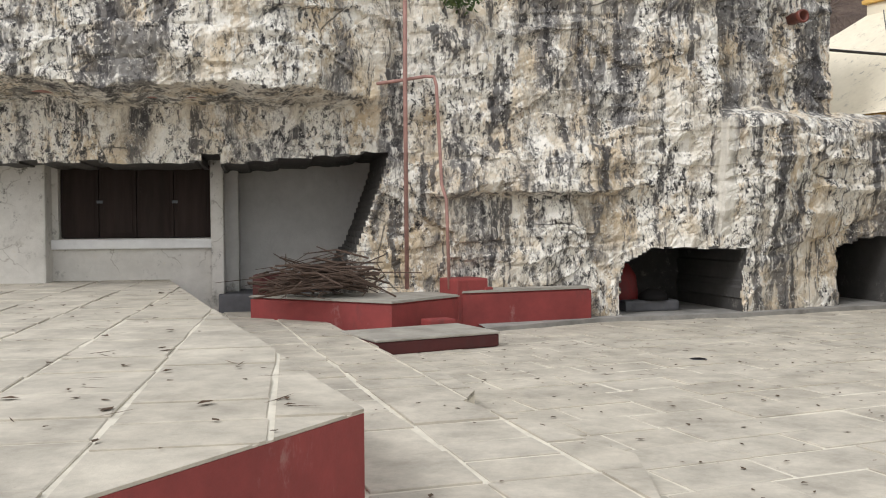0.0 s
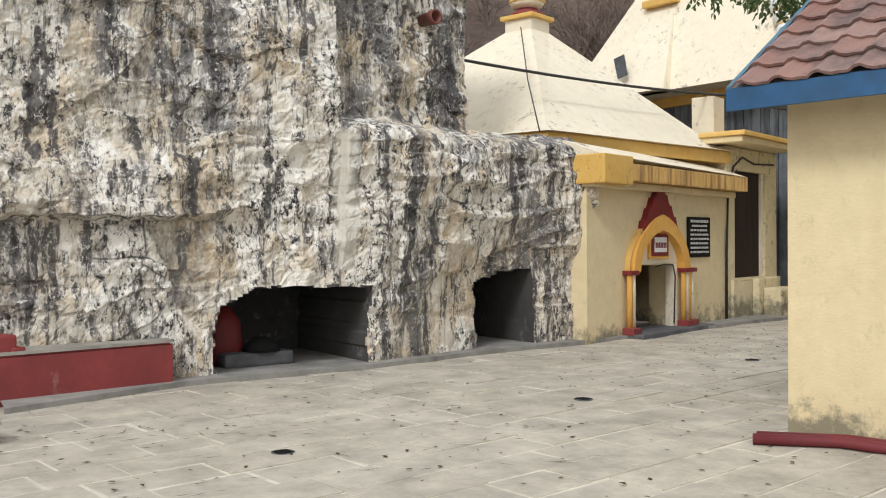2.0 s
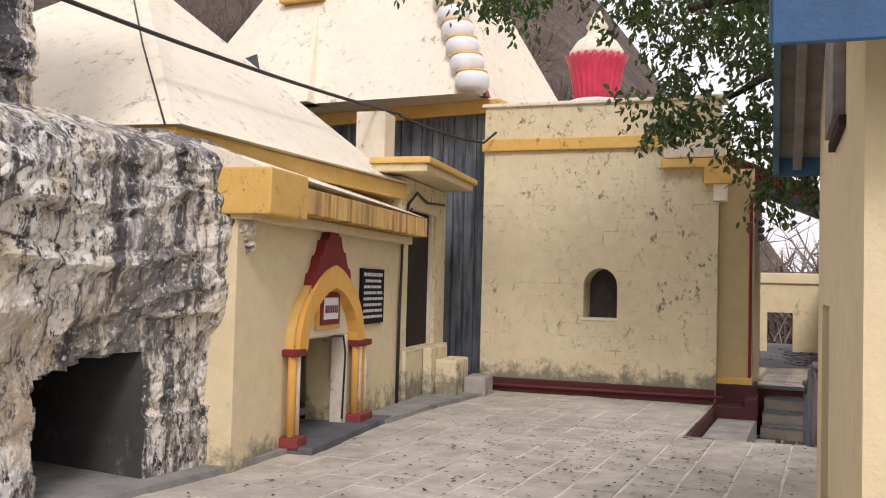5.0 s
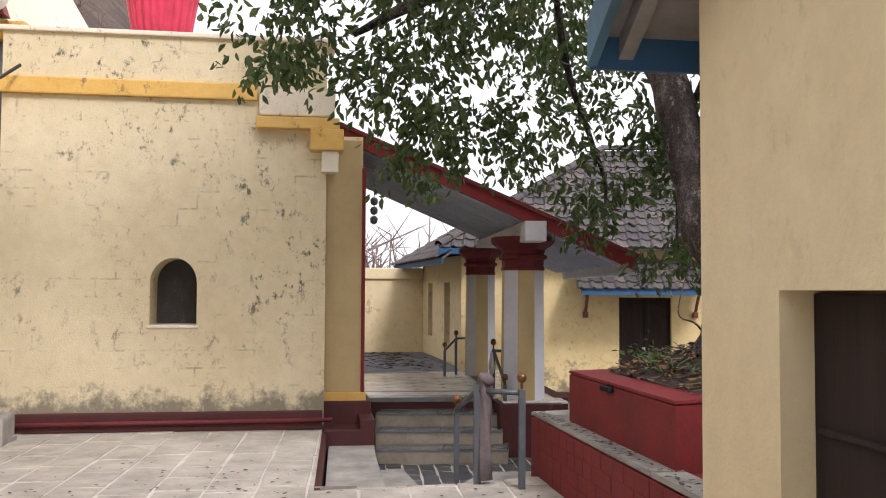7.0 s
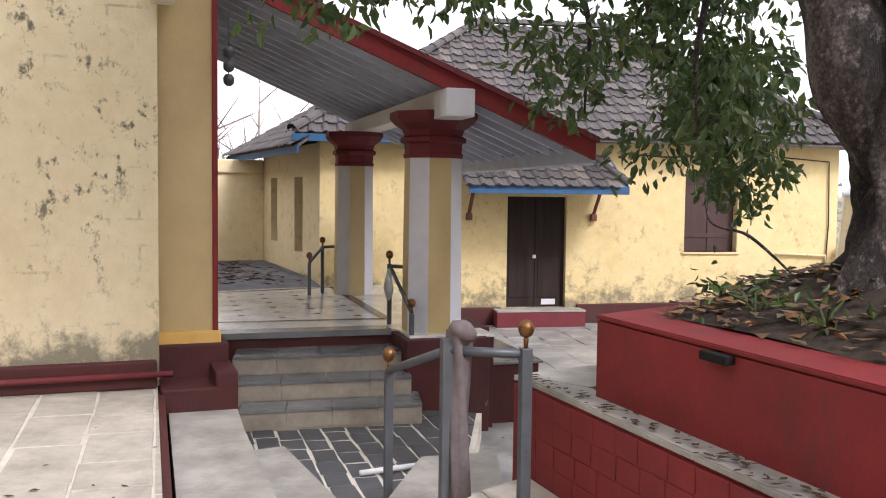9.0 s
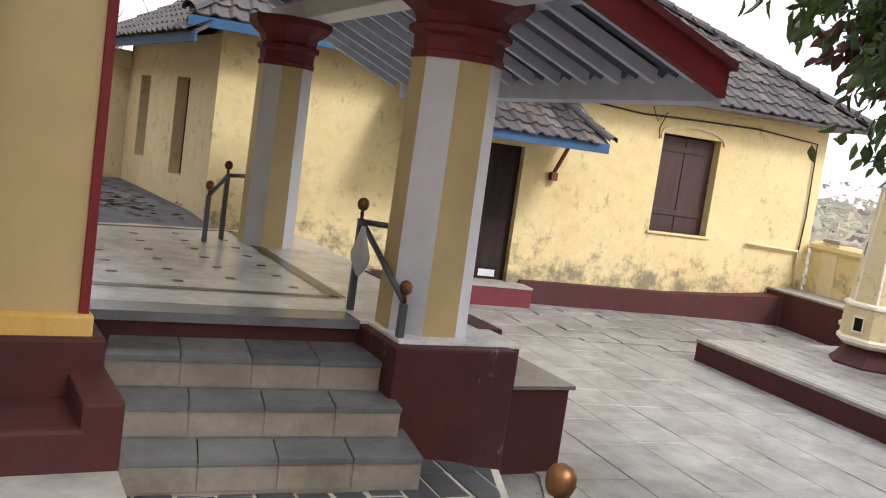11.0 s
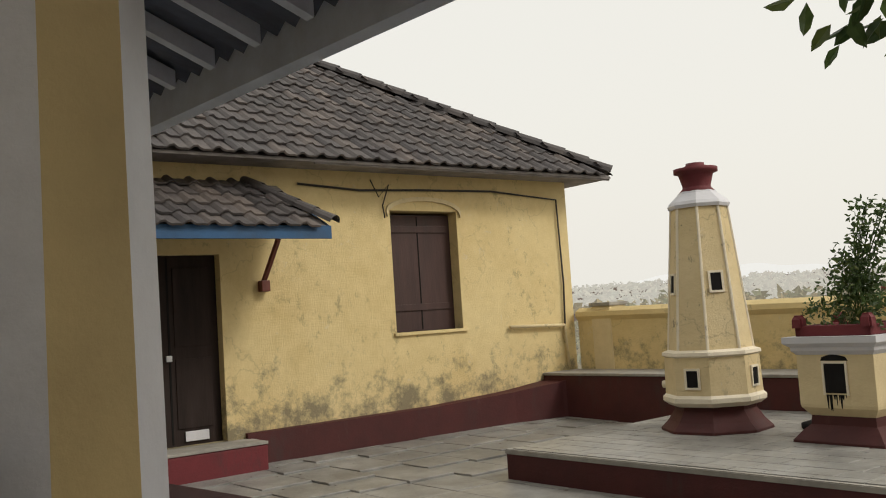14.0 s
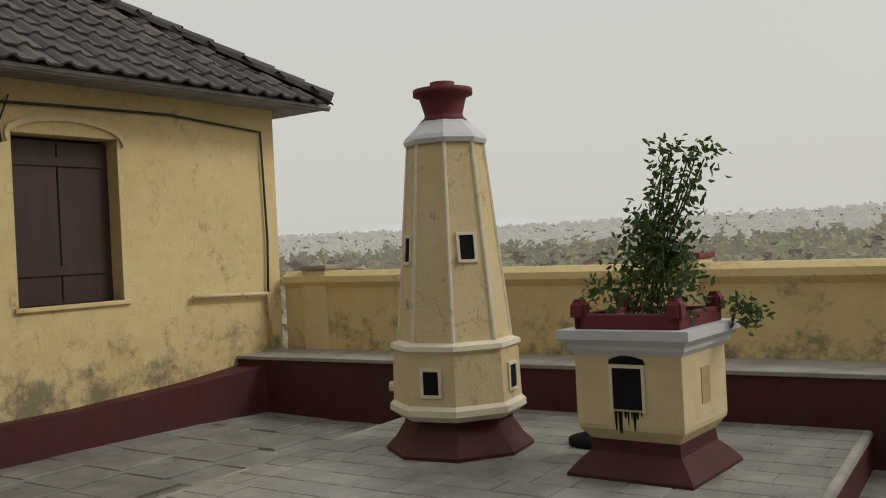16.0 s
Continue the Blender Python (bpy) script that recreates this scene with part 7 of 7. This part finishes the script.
for k in range(900):
    u, v = r.uniform(0.08, 0.9), r.uniform(0.08, 0.9)
    x = (PT[0][0] * (1 - u) + PT[1][0] * u) * (1 - v) + (PT[3][0] * (1 - u) + PT[2][0] * u) * v
    y = (PT[0][1] * (1 - u) + PT[1][1] * u) * (1 - v) + (PT[3][1] * (1 - u) + PT[2][1] * u) * v
    e = min(u - 0.07, 0.93 - u, v - 0.09, 0.93 - v)
    d = math.dist((x, y), (14.0, 9.85))
    z = 0.885 + min(0.12, max(0, e) * 0.9) + 0.22 * math.exp(-d * d / 0.5) + r.uniform(0, 0.03)
    a, s, t = r.uniform(0, 6.28), r.uniform(0.03, 0.06), r.uniform(-0.02, 0.025)
    ca, sa = math.cos(a), math.sin(a)
    b0 = len(V)
    for px, py, pz in ((-s, 0, 0), (0, -s * 0.5, t), (s, 0, 0.01), (0, s * 0.5, t)):
        V.append((x + px * ca - py * sa, y + px * sa + py * ca, z + pz))
    Fc += [(b0, b0 + 1, b0 + 2), (b0, b0 + 2, b0 + 3)]
me = bpy.data.meshes.new("litter")
me.from_pydata(V, [], Fc)
me.materials.append(LITTER)
tagged(new("leaf_litter", me), "brown and orange dead leaves on the planter soil", "leaf litter", "", "stuff")
sheet_t = thing("paper_sheet", pose(13.15, 9.35, 0.97, 40, 0, 40), "crumpled white sheet propped by the trunk", "paper")
part("sheet", slab([(-0.16, -0.1, 0), (0.16, -0.1, 0.0), (0.14, 0.16, 0.05), (0.0, 0.12, 0.09), (-0.14, 0.2, 0.0)], (0, 0, 0.004)), WHITE, sheet_t)

# altar plant
shrub = thing("basil_shrub", pose(21.4, 6.76, 0.36), "bushy green basil shrub with seed heads in the altar", "plant")
r = random.Random(8)
heads = []
for k in range(16):
    a = r.uniform(0, 6.28)
    lean = r.uniform(0.05, 0.22)
    h = r.uniform(0.35, 0.95) if k > 3 else r.uniform(0.85, 1.05)
    tip = (lean * math.cos(a) - 0.20 * h, lean * math.sin(a) * 0.6 - 0.16 * h, h)
    part("stem", tube([(0.02 * k - 0.16, 0.02 * (k % 5) - 0.04, 0), (tip[0] * 0.4, tip[1] * 0.4, h * 0.5), tip], 0.005, 5), LEAF, shrub)
    heads.append(tip)
me = leaf_mesh("leaves", [(0, 0, 0.22, 0.28, 0.22, 0.20, 90), (-0.06, -0.05, 0.45, 0.17, 0.15, 0.18, 56), (-0.12, -0.10, 0.66, 0.11, 0.10, 0.16, 20), (0.27, 0.1, 0.12, 0.08, 0.08, 0.1, 14), (-0.3, 0.05, 0.16, 0.09, 0.09, 0.12, 14)] + [(t[0], t[1], t[2], 0.025, 0.025, 0.02, 4) for t in heads], LEAF, 77, (0.035, 0.07), 0.1, 6, 0.10)
o = new("leaves", me)
o.parent = shrub
side = thing("wall_weed", pose(21.0, 6.35, 0.33), "small weed growing over the altar rim", "plant")
o = new("leaves", leaf_mesh("leaves", [(0, 0, 0.02, 0.07, 0.07, 0.07, 26)], LEAF, 78, (0.035, 0.06), 0.1, 5, 0.08))
o.parent = side
stone = thing("stone_lingam", pose(22.1, 6.45, -0.545, 0, 0, 20), "small dark stone emblem on a round base", "stone carving")
part("emblem", loft([ring(16, 0.20, 0.0), ring(16, 0.20, 0.05), ring(16, 0.13, 0.07), ring(16, 0.08, 0.09), ring(16, 0.075, 0.2), ring(16, 0.04, 0.25)]), BLACK, stone, "", True)
spout = thing("tower_spout", pose(23.1, 7.32, -0.12, 0, -90, 30), "small plastered spout on the lamp tower", "spout")
part("spout", lathe([(0.035, -0.08), (0.035, 0.08), (0.05, 0.08), (0.05, 0.13)], 12), CREAM, spout, "", True)

# temple bells under the hall eave, conduit lamp
bell = thing("hanging_bells", TW @ pose(L + 0.62, 0.5, 2.55), "small dark bells hanging by the hall entrance", "bell")
for k in range(3):
    bm = lathe([(0.03, 0.0), (0.05, -0.03), (0.045, -0.08), (0.02, -0.1)], 12)
    bmesh.ops.translate(bm, verts=bm.verts, vec=(0, 0, 0.2 - k * 0.12))
    part("bell", bm, IRON, bell, "", True)
part("chain", tube([(0, 0, 0.5), (0, 0, -0.1)], 0.006, 6), IRON, bell)

# litter along the parapet and drain covers
r = random.Random(21)
bits = (DARKCON, WHITE, BLUE, CONCRETE, PALEGREY)
for k in range(22):
    x = 20.4 - abs(r.gauss(0, 0.9)) + r.uniform(-0.2, 0.2)
    y = 4.95 - (20.2 - x) * 0.25 + r.uniform(0.05, 0.5)
    t = thing("litter", pose(x, y, LOW + 0.01, r.uniform(-20, 20), r.uniform(-20, 20), r.uniform(0, 360)), "crumpled scrap of litter on the court floor", "litter", "litter along the parapet")
    s = r.uniform(0.02, 0.05)
    part("scrap", loft([[(-s, -s * 0.6, 0), (s, -s * 0.5, 0.01), (s * 0.9, s * 0.6, 0), (-s, s * 0.5, 0.01)], [(-s * 0.6, -s * 0.5, s * 0.6), (s * 0.7, -s * 0.3, s * 0.4), (s * 0.5, s * 0.5, s * 0.7), (-s * 0.7, s * 0.3, s * 0.3)]]), bits[k % 5], t)
for x, y in ((5.9, 10.8), (2.9, 9.6), (9.2, 12.6)):
    dr = thing("drain_cover", pose(x, y, UP + 0.002, 0, 0, 20), "small dark drain cover in the paving", "drain cover", "drain covers")
    part("cover", lathe([(0.085, -0.02), (0.085, 0.006), (0.078, 0.008), (0.078, 0.004)], 20), DARKCON, dr)
    for k in range(4):
        part("slot", B(-0.06, 0.06, -0.055 + k * 0.032, -0.04 + k * 0.032, 0.004, 0.0085), BLACK, dr)
roll = tagged(mesh_ob("rolled_mat", tube([(18.9, 8.1, LOW + 0.07), (19.25, 7.9, LOW + 0.07)], 0.07, 12), cloth_m, True), "dark rolled mat lying by the platform", "mat")

# debris on the court: dry leaves and twigs
r = random.Random(33)
V, Fc = [], []


def fleck(x, y, z, s, slim):
    a = r.uniform(0, 6.28)
    ca, sa = math.cos(a), math.sin(a)
    b0 = len(V)
    t = r.uniform(0.0, s * slim * 0.6)
    for px, py, pz in ((-s, 0, 0.002), (0, -s * slim, t), (s, 0, 0.004), (0, s * slim, t)):
        V.append((x + px * ca - py * sa, y + px * sa + py * ca, z + pz))
    Fc.extend([(b0, b0 + 1, b0 + 2), (b0, b0 + 2, b0 + 3)])


for k in range(1500):
    x, y = r.uniform(-1, 14), r.uniform(3, 17)
    if not inside(COURT, x, y) or inside(LOWT, x, y):
        continue
    fleck(x, y, UP + 0.006, r.uniform(0.012, 0.035), 0.5)
for k in range(500):
    x, y = 11.5 + r.gauss(0, 1.6), 13.5 + r.gauss(0, 1.2)
    if inside(COURT, x, y):
        fleck(x, y, UP + 0.006, r.uniform(0.012, 0.035), 0.5)
for k in range(260):
    x, y = r.uniform(-5, 1.2), r.uniform(3, 12.5)
    if inside(slab_up, x, y):
        fleck(x, y, 0.505, r.uniform(0.012, 0.03), 0.5)
    elif inside(LOWT, x, y):
        fleck(x, y, 0.062, r.uniform(0.012, 0.03), 0.5)
for k in range(70):
    x, y = r.uniform(-4, 0), r.uniform(4, 11)
    if inside(slab_up, x, y):
        fleck(x, y, 0.506, r.uniform(0.04, 0.13), 0.05)
        fleck(x + 0.3, y + 0.2, 0.506, r.uniform(0.03, 0.055), 0.5) if inside(slab_up, x + 0.3, y + 0.2) else None
for k in range(90):
    x, y = r.uniform(1.0, 5.0), r.uniform(8.5, 12.0)
    fleck(x, y, UP + 0.007, r.uniform(0.04, 0.11), 0.05)
for k in range(500):
    x, y = r.uniform(17, 26), r.uniform(4.5, 12)
    fleck(x, y, max(LOW, LOW + (x - 23.3) * 0.03) + 0.008, r.uniform(0.01, 0.025), 0.5)
for k in range(500):
    u = r.random()
    fleck(24.0 + 4.5 * u + r.gauss(-0.4, 0.4), 15.6 + 2.4 * u + r.gauss(0.4, 0.4), 0.045, r.uniform(0.04, 0.09), 0.5)
for k in range(120):
    u = r.random()
    fleck(11.1 + 3.5 * u, 10.1 + 1.65 * u + r.uniform(-0.05, 0.1), 0.462, r.uniform(0.015, 0.035), 0.5)
me = bpy.data.meshes.new("debris")
me.from_pydata(V, [], Fc)
me.materials.append(plain("dry_debris", (0.09, 0.06, 0.04), 0.9, var=0.5, scale=20, dirt=0.2))
tagged(new("dry_debris", me), "scattered dry leaf and twig debris on the paving", "debris", "", "stuff")

# ---- land around ----
def land_height(az, d):
    """Height of the land at a bearing (degrees) and a distance from the court."""
    n_ = noise.fractal(Vector((d * 0.02 * math.cos(radians(az)), d * 0.02 * math.sin(radians(az)), 0)), 0.9, 2.0, 4)
    north = sstep(15, 45, az) * (1 - sstep(150, 185, az))
    hill = -1.4 + sstep(24, 34, d) * 3 + max(0.0, d - 27) * 0.62 + n_ * 2.0 * sstep(26, 40, d)
    far = -1.4 - 9 * sstep(14, 60, d) + max(0.0, d - 60) * 0.028 + n_ * 1.2 * sstep(30, 120, d)
    flat = -1.4 + 0.3 * n_
    if az > 185 or az < -150:
        far = flat
    return min(hill, 42) * north + far * (1 - north)


LC = (16.0, 12.0)
ds = [0.0, 12, 20, 24, 28, 32, 37, 43, 50, 60, 75, 95, 120, 160, 220, 300, 420, 600, 850, 1200, 1700]
verts, faces = [], []
NA = 144
for d in ds:
    for i in range(NA):
        az = -180 + 360 * i / NA
        verts.append((LC[0] + d * math.cos(radians(az)), LC[1] + d * math.sin(radians(az)), land_height(az, d)))
for j in range(len(ds) - 1):
    for i in range(NA):
        a, b = j * NA + i, j * NA + (i + 1) % NA
        faces.append((a, b, b + NA, a + NA))
me = bpy.data.meshes.new("land")
me.from_pydata(verts, [], faces)
me.polygons.foreach_set("use_smooth", [True] * len(me.polygons))
earth, nt, b, pos = begin("dry_hillside_earth")
c = ramp(nt, noise_tex(nt, pos, 0.35, 10, 0.75), [(0.3, (0.045, 0.032, 0.028)), (0.5, (0.11, 0.075, 0.058)), (0.7, (0.20, 0.15, 0.11))])
nt.links.new(c, b.inputs["Base Color"])
b.inputs["Roughness"].default_value = 0.95
bump(nt, b, noise_tex(nt, pos, 1.2, 10, 0.75), 1.0, 0.4)
me.materials.append(earth)
tagged(new("ground", me), "dry brown hillside and wooded valley floor", "ground", "", "structure")

# dry scrub on the hill and beyond the yard
r = random.Random(91)
V, Fc = [], []


def twig(p, d, ln, w):
    s = d.orthogonal().normalized() * w
    t = d.cross(s).normalized() * w
    b0 = len(V)
    e = p + d * ln
    for q in (p + s, p - s * 0.5 + t, p - s * 0.5 - t, e):
        V.append(q[:])
    Fc.extend([(b0, b0 + 1, b0 + 3), (b0 + 1, b0 + 2, b0 + 3), (b0 + 2, b0, b0 + 3)])


def bush(x, y, z, h):
    p = Vector((x, y, z - 0.2))
    for k in range(9):
        d = Vector((r.gauss(0, 0.45), r.gauss(0, 0.45), 1)).normalized()
        ln = h * r.uniform(0.6, 1.1)
        twig(p, d, ln, 0.035 * h / 2)
        for q in range(8):
            m_ = p + d * ln * r.uniform(0.25, 0.95)
            e = (d + Vector((r.gauss(0, 0.7), r.gauss(0, 0.7), r.gauss(0.1, 0.4)))).normalized()
            l2 = h * r.uniform(0.2, 0.5)
            twig(m_, e, l2, 0.010 * h)
            for s in range(3):
                twig(m_ + e * l2 * r.uniform(0.3, 0.95), (e + Vector((r.gauss(0, 0.8), r.gauss(0, 0.8), r.gauss(0, 0.5)))).normalized(), l2 * r.uniform(0.4, 0.8), 0.005 * h)


for k in range(260):
    az = r.uniform(8, 125)
    d = r.uniform(25, 50)
    if az < 40:
        d = r.uniform(26, 46)
    bush(LC[0] + d * math.cos(radians(az)), LC[1] + d * math.sin(radians(az)), land_height(az, d), r.uniform(1.6, 4.2))
for k in range(26):
    az = r.uniform(2, 28)
    d = r.uniform(27, 36)
    bush(LC[0] + d * math.cos(radians(az)), LC[1] + d * math.sin(radians(az)), land_height(az, d), r.uniform(4.5, 7.5))
me = bpy.data.meshes.new("scrub")
me.from_pydata(V, [], Fc)
me.materials.append(plain("dry_scrub_twigs", (0.20, 0.155, 0.13), 0.95, var=0.45, scale=0.8, dirt=0.2))
tagged(new("dry_scrub", me), "bare grey-brown scrub on the hillside", "scrub", "", "stuff")

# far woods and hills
def distance_material(name, cols, haze_glow, amount, scale):
    """Woods and hills with miles of haze painted in as an even emission."""
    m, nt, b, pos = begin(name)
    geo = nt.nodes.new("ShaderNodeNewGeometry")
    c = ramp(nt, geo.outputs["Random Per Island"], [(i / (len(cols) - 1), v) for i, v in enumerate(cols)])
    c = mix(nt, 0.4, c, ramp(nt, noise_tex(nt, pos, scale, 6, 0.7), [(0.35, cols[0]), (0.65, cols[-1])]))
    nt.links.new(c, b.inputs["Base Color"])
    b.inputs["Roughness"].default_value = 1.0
    b.inputs["Emission Color"].default_value = (*haze_glow, 1)
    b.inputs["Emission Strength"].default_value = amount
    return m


# The emission colour and strength of each stand for haze.
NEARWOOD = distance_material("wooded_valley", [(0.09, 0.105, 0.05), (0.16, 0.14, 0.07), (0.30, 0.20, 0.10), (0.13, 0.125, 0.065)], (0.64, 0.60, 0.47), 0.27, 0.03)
FARWOOD = distance_material("haze_painted_woods", [(0.10, 0.12, 0.09), (0.13, 0.14, 0.10), (0.16, 0.14, 0.10)], (0.73, 0.69, 0.62), 0.60, 0.01)
HILLS = distance_material("haze_painted_hills", [(0.3, 0.3, 0.3), (0.32, 0.32, 0.32)], (0.66, 0.65, 0.62), 0.86, 0.002)
g = np.random.default_rng(17)
for nm, mat, cnt, d0, d1, s0, s1 in (("valley_woods", NEARWOOD, 5200, 45, 420, 1.2, 3.0), ("haze_painted_woods", FARWOOD, 5200, 380, 1650, 3.0, 5.5)):
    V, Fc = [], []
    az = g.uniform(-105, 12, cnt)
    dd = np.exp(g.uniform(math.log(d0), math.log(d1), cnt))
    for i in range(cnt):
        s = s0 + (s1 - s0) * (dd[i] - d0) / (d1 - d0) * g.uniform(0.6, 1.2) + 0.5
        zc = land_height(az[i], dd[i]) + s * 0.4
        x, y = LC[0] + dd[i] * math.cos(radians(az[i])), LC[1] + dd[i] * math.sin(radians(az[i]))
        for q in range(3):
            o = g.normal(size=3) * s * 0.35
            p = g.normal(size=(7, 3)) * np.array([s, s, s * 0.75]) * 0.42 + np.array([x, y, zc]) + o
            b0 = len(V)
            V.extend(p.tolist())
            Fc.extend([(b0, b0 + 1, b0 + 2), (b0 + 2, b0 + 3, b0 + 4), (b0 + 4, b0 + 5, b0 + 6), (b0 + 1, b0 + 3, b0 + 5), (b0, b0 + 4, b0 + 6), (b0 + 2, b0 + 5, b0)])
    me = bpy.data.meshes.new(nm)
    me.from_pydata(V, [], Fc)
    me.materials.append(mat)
    tagged(new(nm, me), "green and ochre valley woods with haze painted in", "woods", "", "stuff")
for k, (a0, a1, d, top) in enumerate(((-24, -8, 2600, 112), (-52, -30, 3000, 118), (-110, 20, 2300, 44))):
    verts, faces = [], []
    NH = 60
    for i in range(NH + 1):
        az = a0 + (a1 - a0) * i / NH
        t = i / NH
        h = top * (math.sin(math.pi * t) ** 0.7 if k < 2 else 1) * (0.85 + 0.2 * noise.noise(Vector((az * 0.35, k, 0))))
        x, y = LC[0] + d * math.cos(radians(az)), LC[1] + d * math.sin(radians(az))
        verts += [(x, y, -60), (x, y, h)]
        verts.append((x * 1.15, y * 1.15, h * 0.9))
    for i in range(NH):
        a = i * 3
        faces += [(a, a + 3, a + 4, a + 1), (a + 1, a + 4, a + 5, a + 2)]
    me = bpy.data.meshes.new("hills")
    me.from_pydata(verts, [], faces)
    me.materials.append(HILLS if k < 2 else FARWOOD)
    tagged(new("hills", me), "pale horizon hills with haze painted in", "hills", "", "structure")


# ---- paving pieces ----
stones("paving_court", COURT, 22, lambda x, y: UP, PAVE, (0.52, 0.66, 0.8), 0.42, 0.022, lambda x, y: 2.5 < x < 14 and 9.2 < y < 14.5, "pale sandstone paving laid in courses", limit=295)
stones("paving_terrace", slab_up, 100, 0.50, PAVE, (0.42, 0.52, 0.64), 0.62, 0.026, lambda x, y: x > -3.4 and y < 9, "pale sandstone slabs on the raised terrace", thick=0.012, limit=120)
stones("paving_step_terrace", LOWT, 108, 0.055, PAVE, (0.40, 0.5, 0.62), 0.58, 0.032, lambda x, y: y > 2, "pale stone slabs on the low terrace", limit=110)
SL_POLY = [(14.5, 12.25), (18.0, 12.25), (18.15, 14.3), (16.3, 14.4), (14.4, 13.5)]
stones("paving_slate", SL_POLY, 21, SLATE_Z, SLATE, (0.30, 0.36), 0.20, 0.022, lambda x, y: True, "dark slate blocks with pale joints", limit=250)
LOWP = [(15.2, -2), (23.2, -2), (26.2, 5.0), (26.3, 8.0), (25.0, 13.3), (22.6, 13.2), (18.6, 11.8), (15.6, 12.1)]
stones("paving_lower", LOWP, 16, lambda x, y: LOW + 0.012 + (max(0.0, x - 23.3) * 0.0299), GREYPAVE, (0.50, 0.64, 0.8), 0.52, 0.008, lambda x, y: 17.5 < x < 26 and 6.5 < y < 12.5 and not inside(PF, x, y), "grey worn stone paving of the lower court", limit=295, jitter=0.0015, bevel=0.003)
stones("paving_platform", [(PF[0][0] - 0.05, PF[0][1] - 0.04), (PF[1][0] + 0.04, PF[1][1] - 0.03), (PF[2][0] + 0.03, PF[2][1] + 0.05), (PF[3][0] - 0.05, PF[3][1] + 0.04)], 16, -0.538, GREYPAVE, (0.26, 0.36), 0.24, 0.009, lambda x, y: True, "grey stone slabs on the platform", limit=150, jitter=0.001, bevel=0.003)
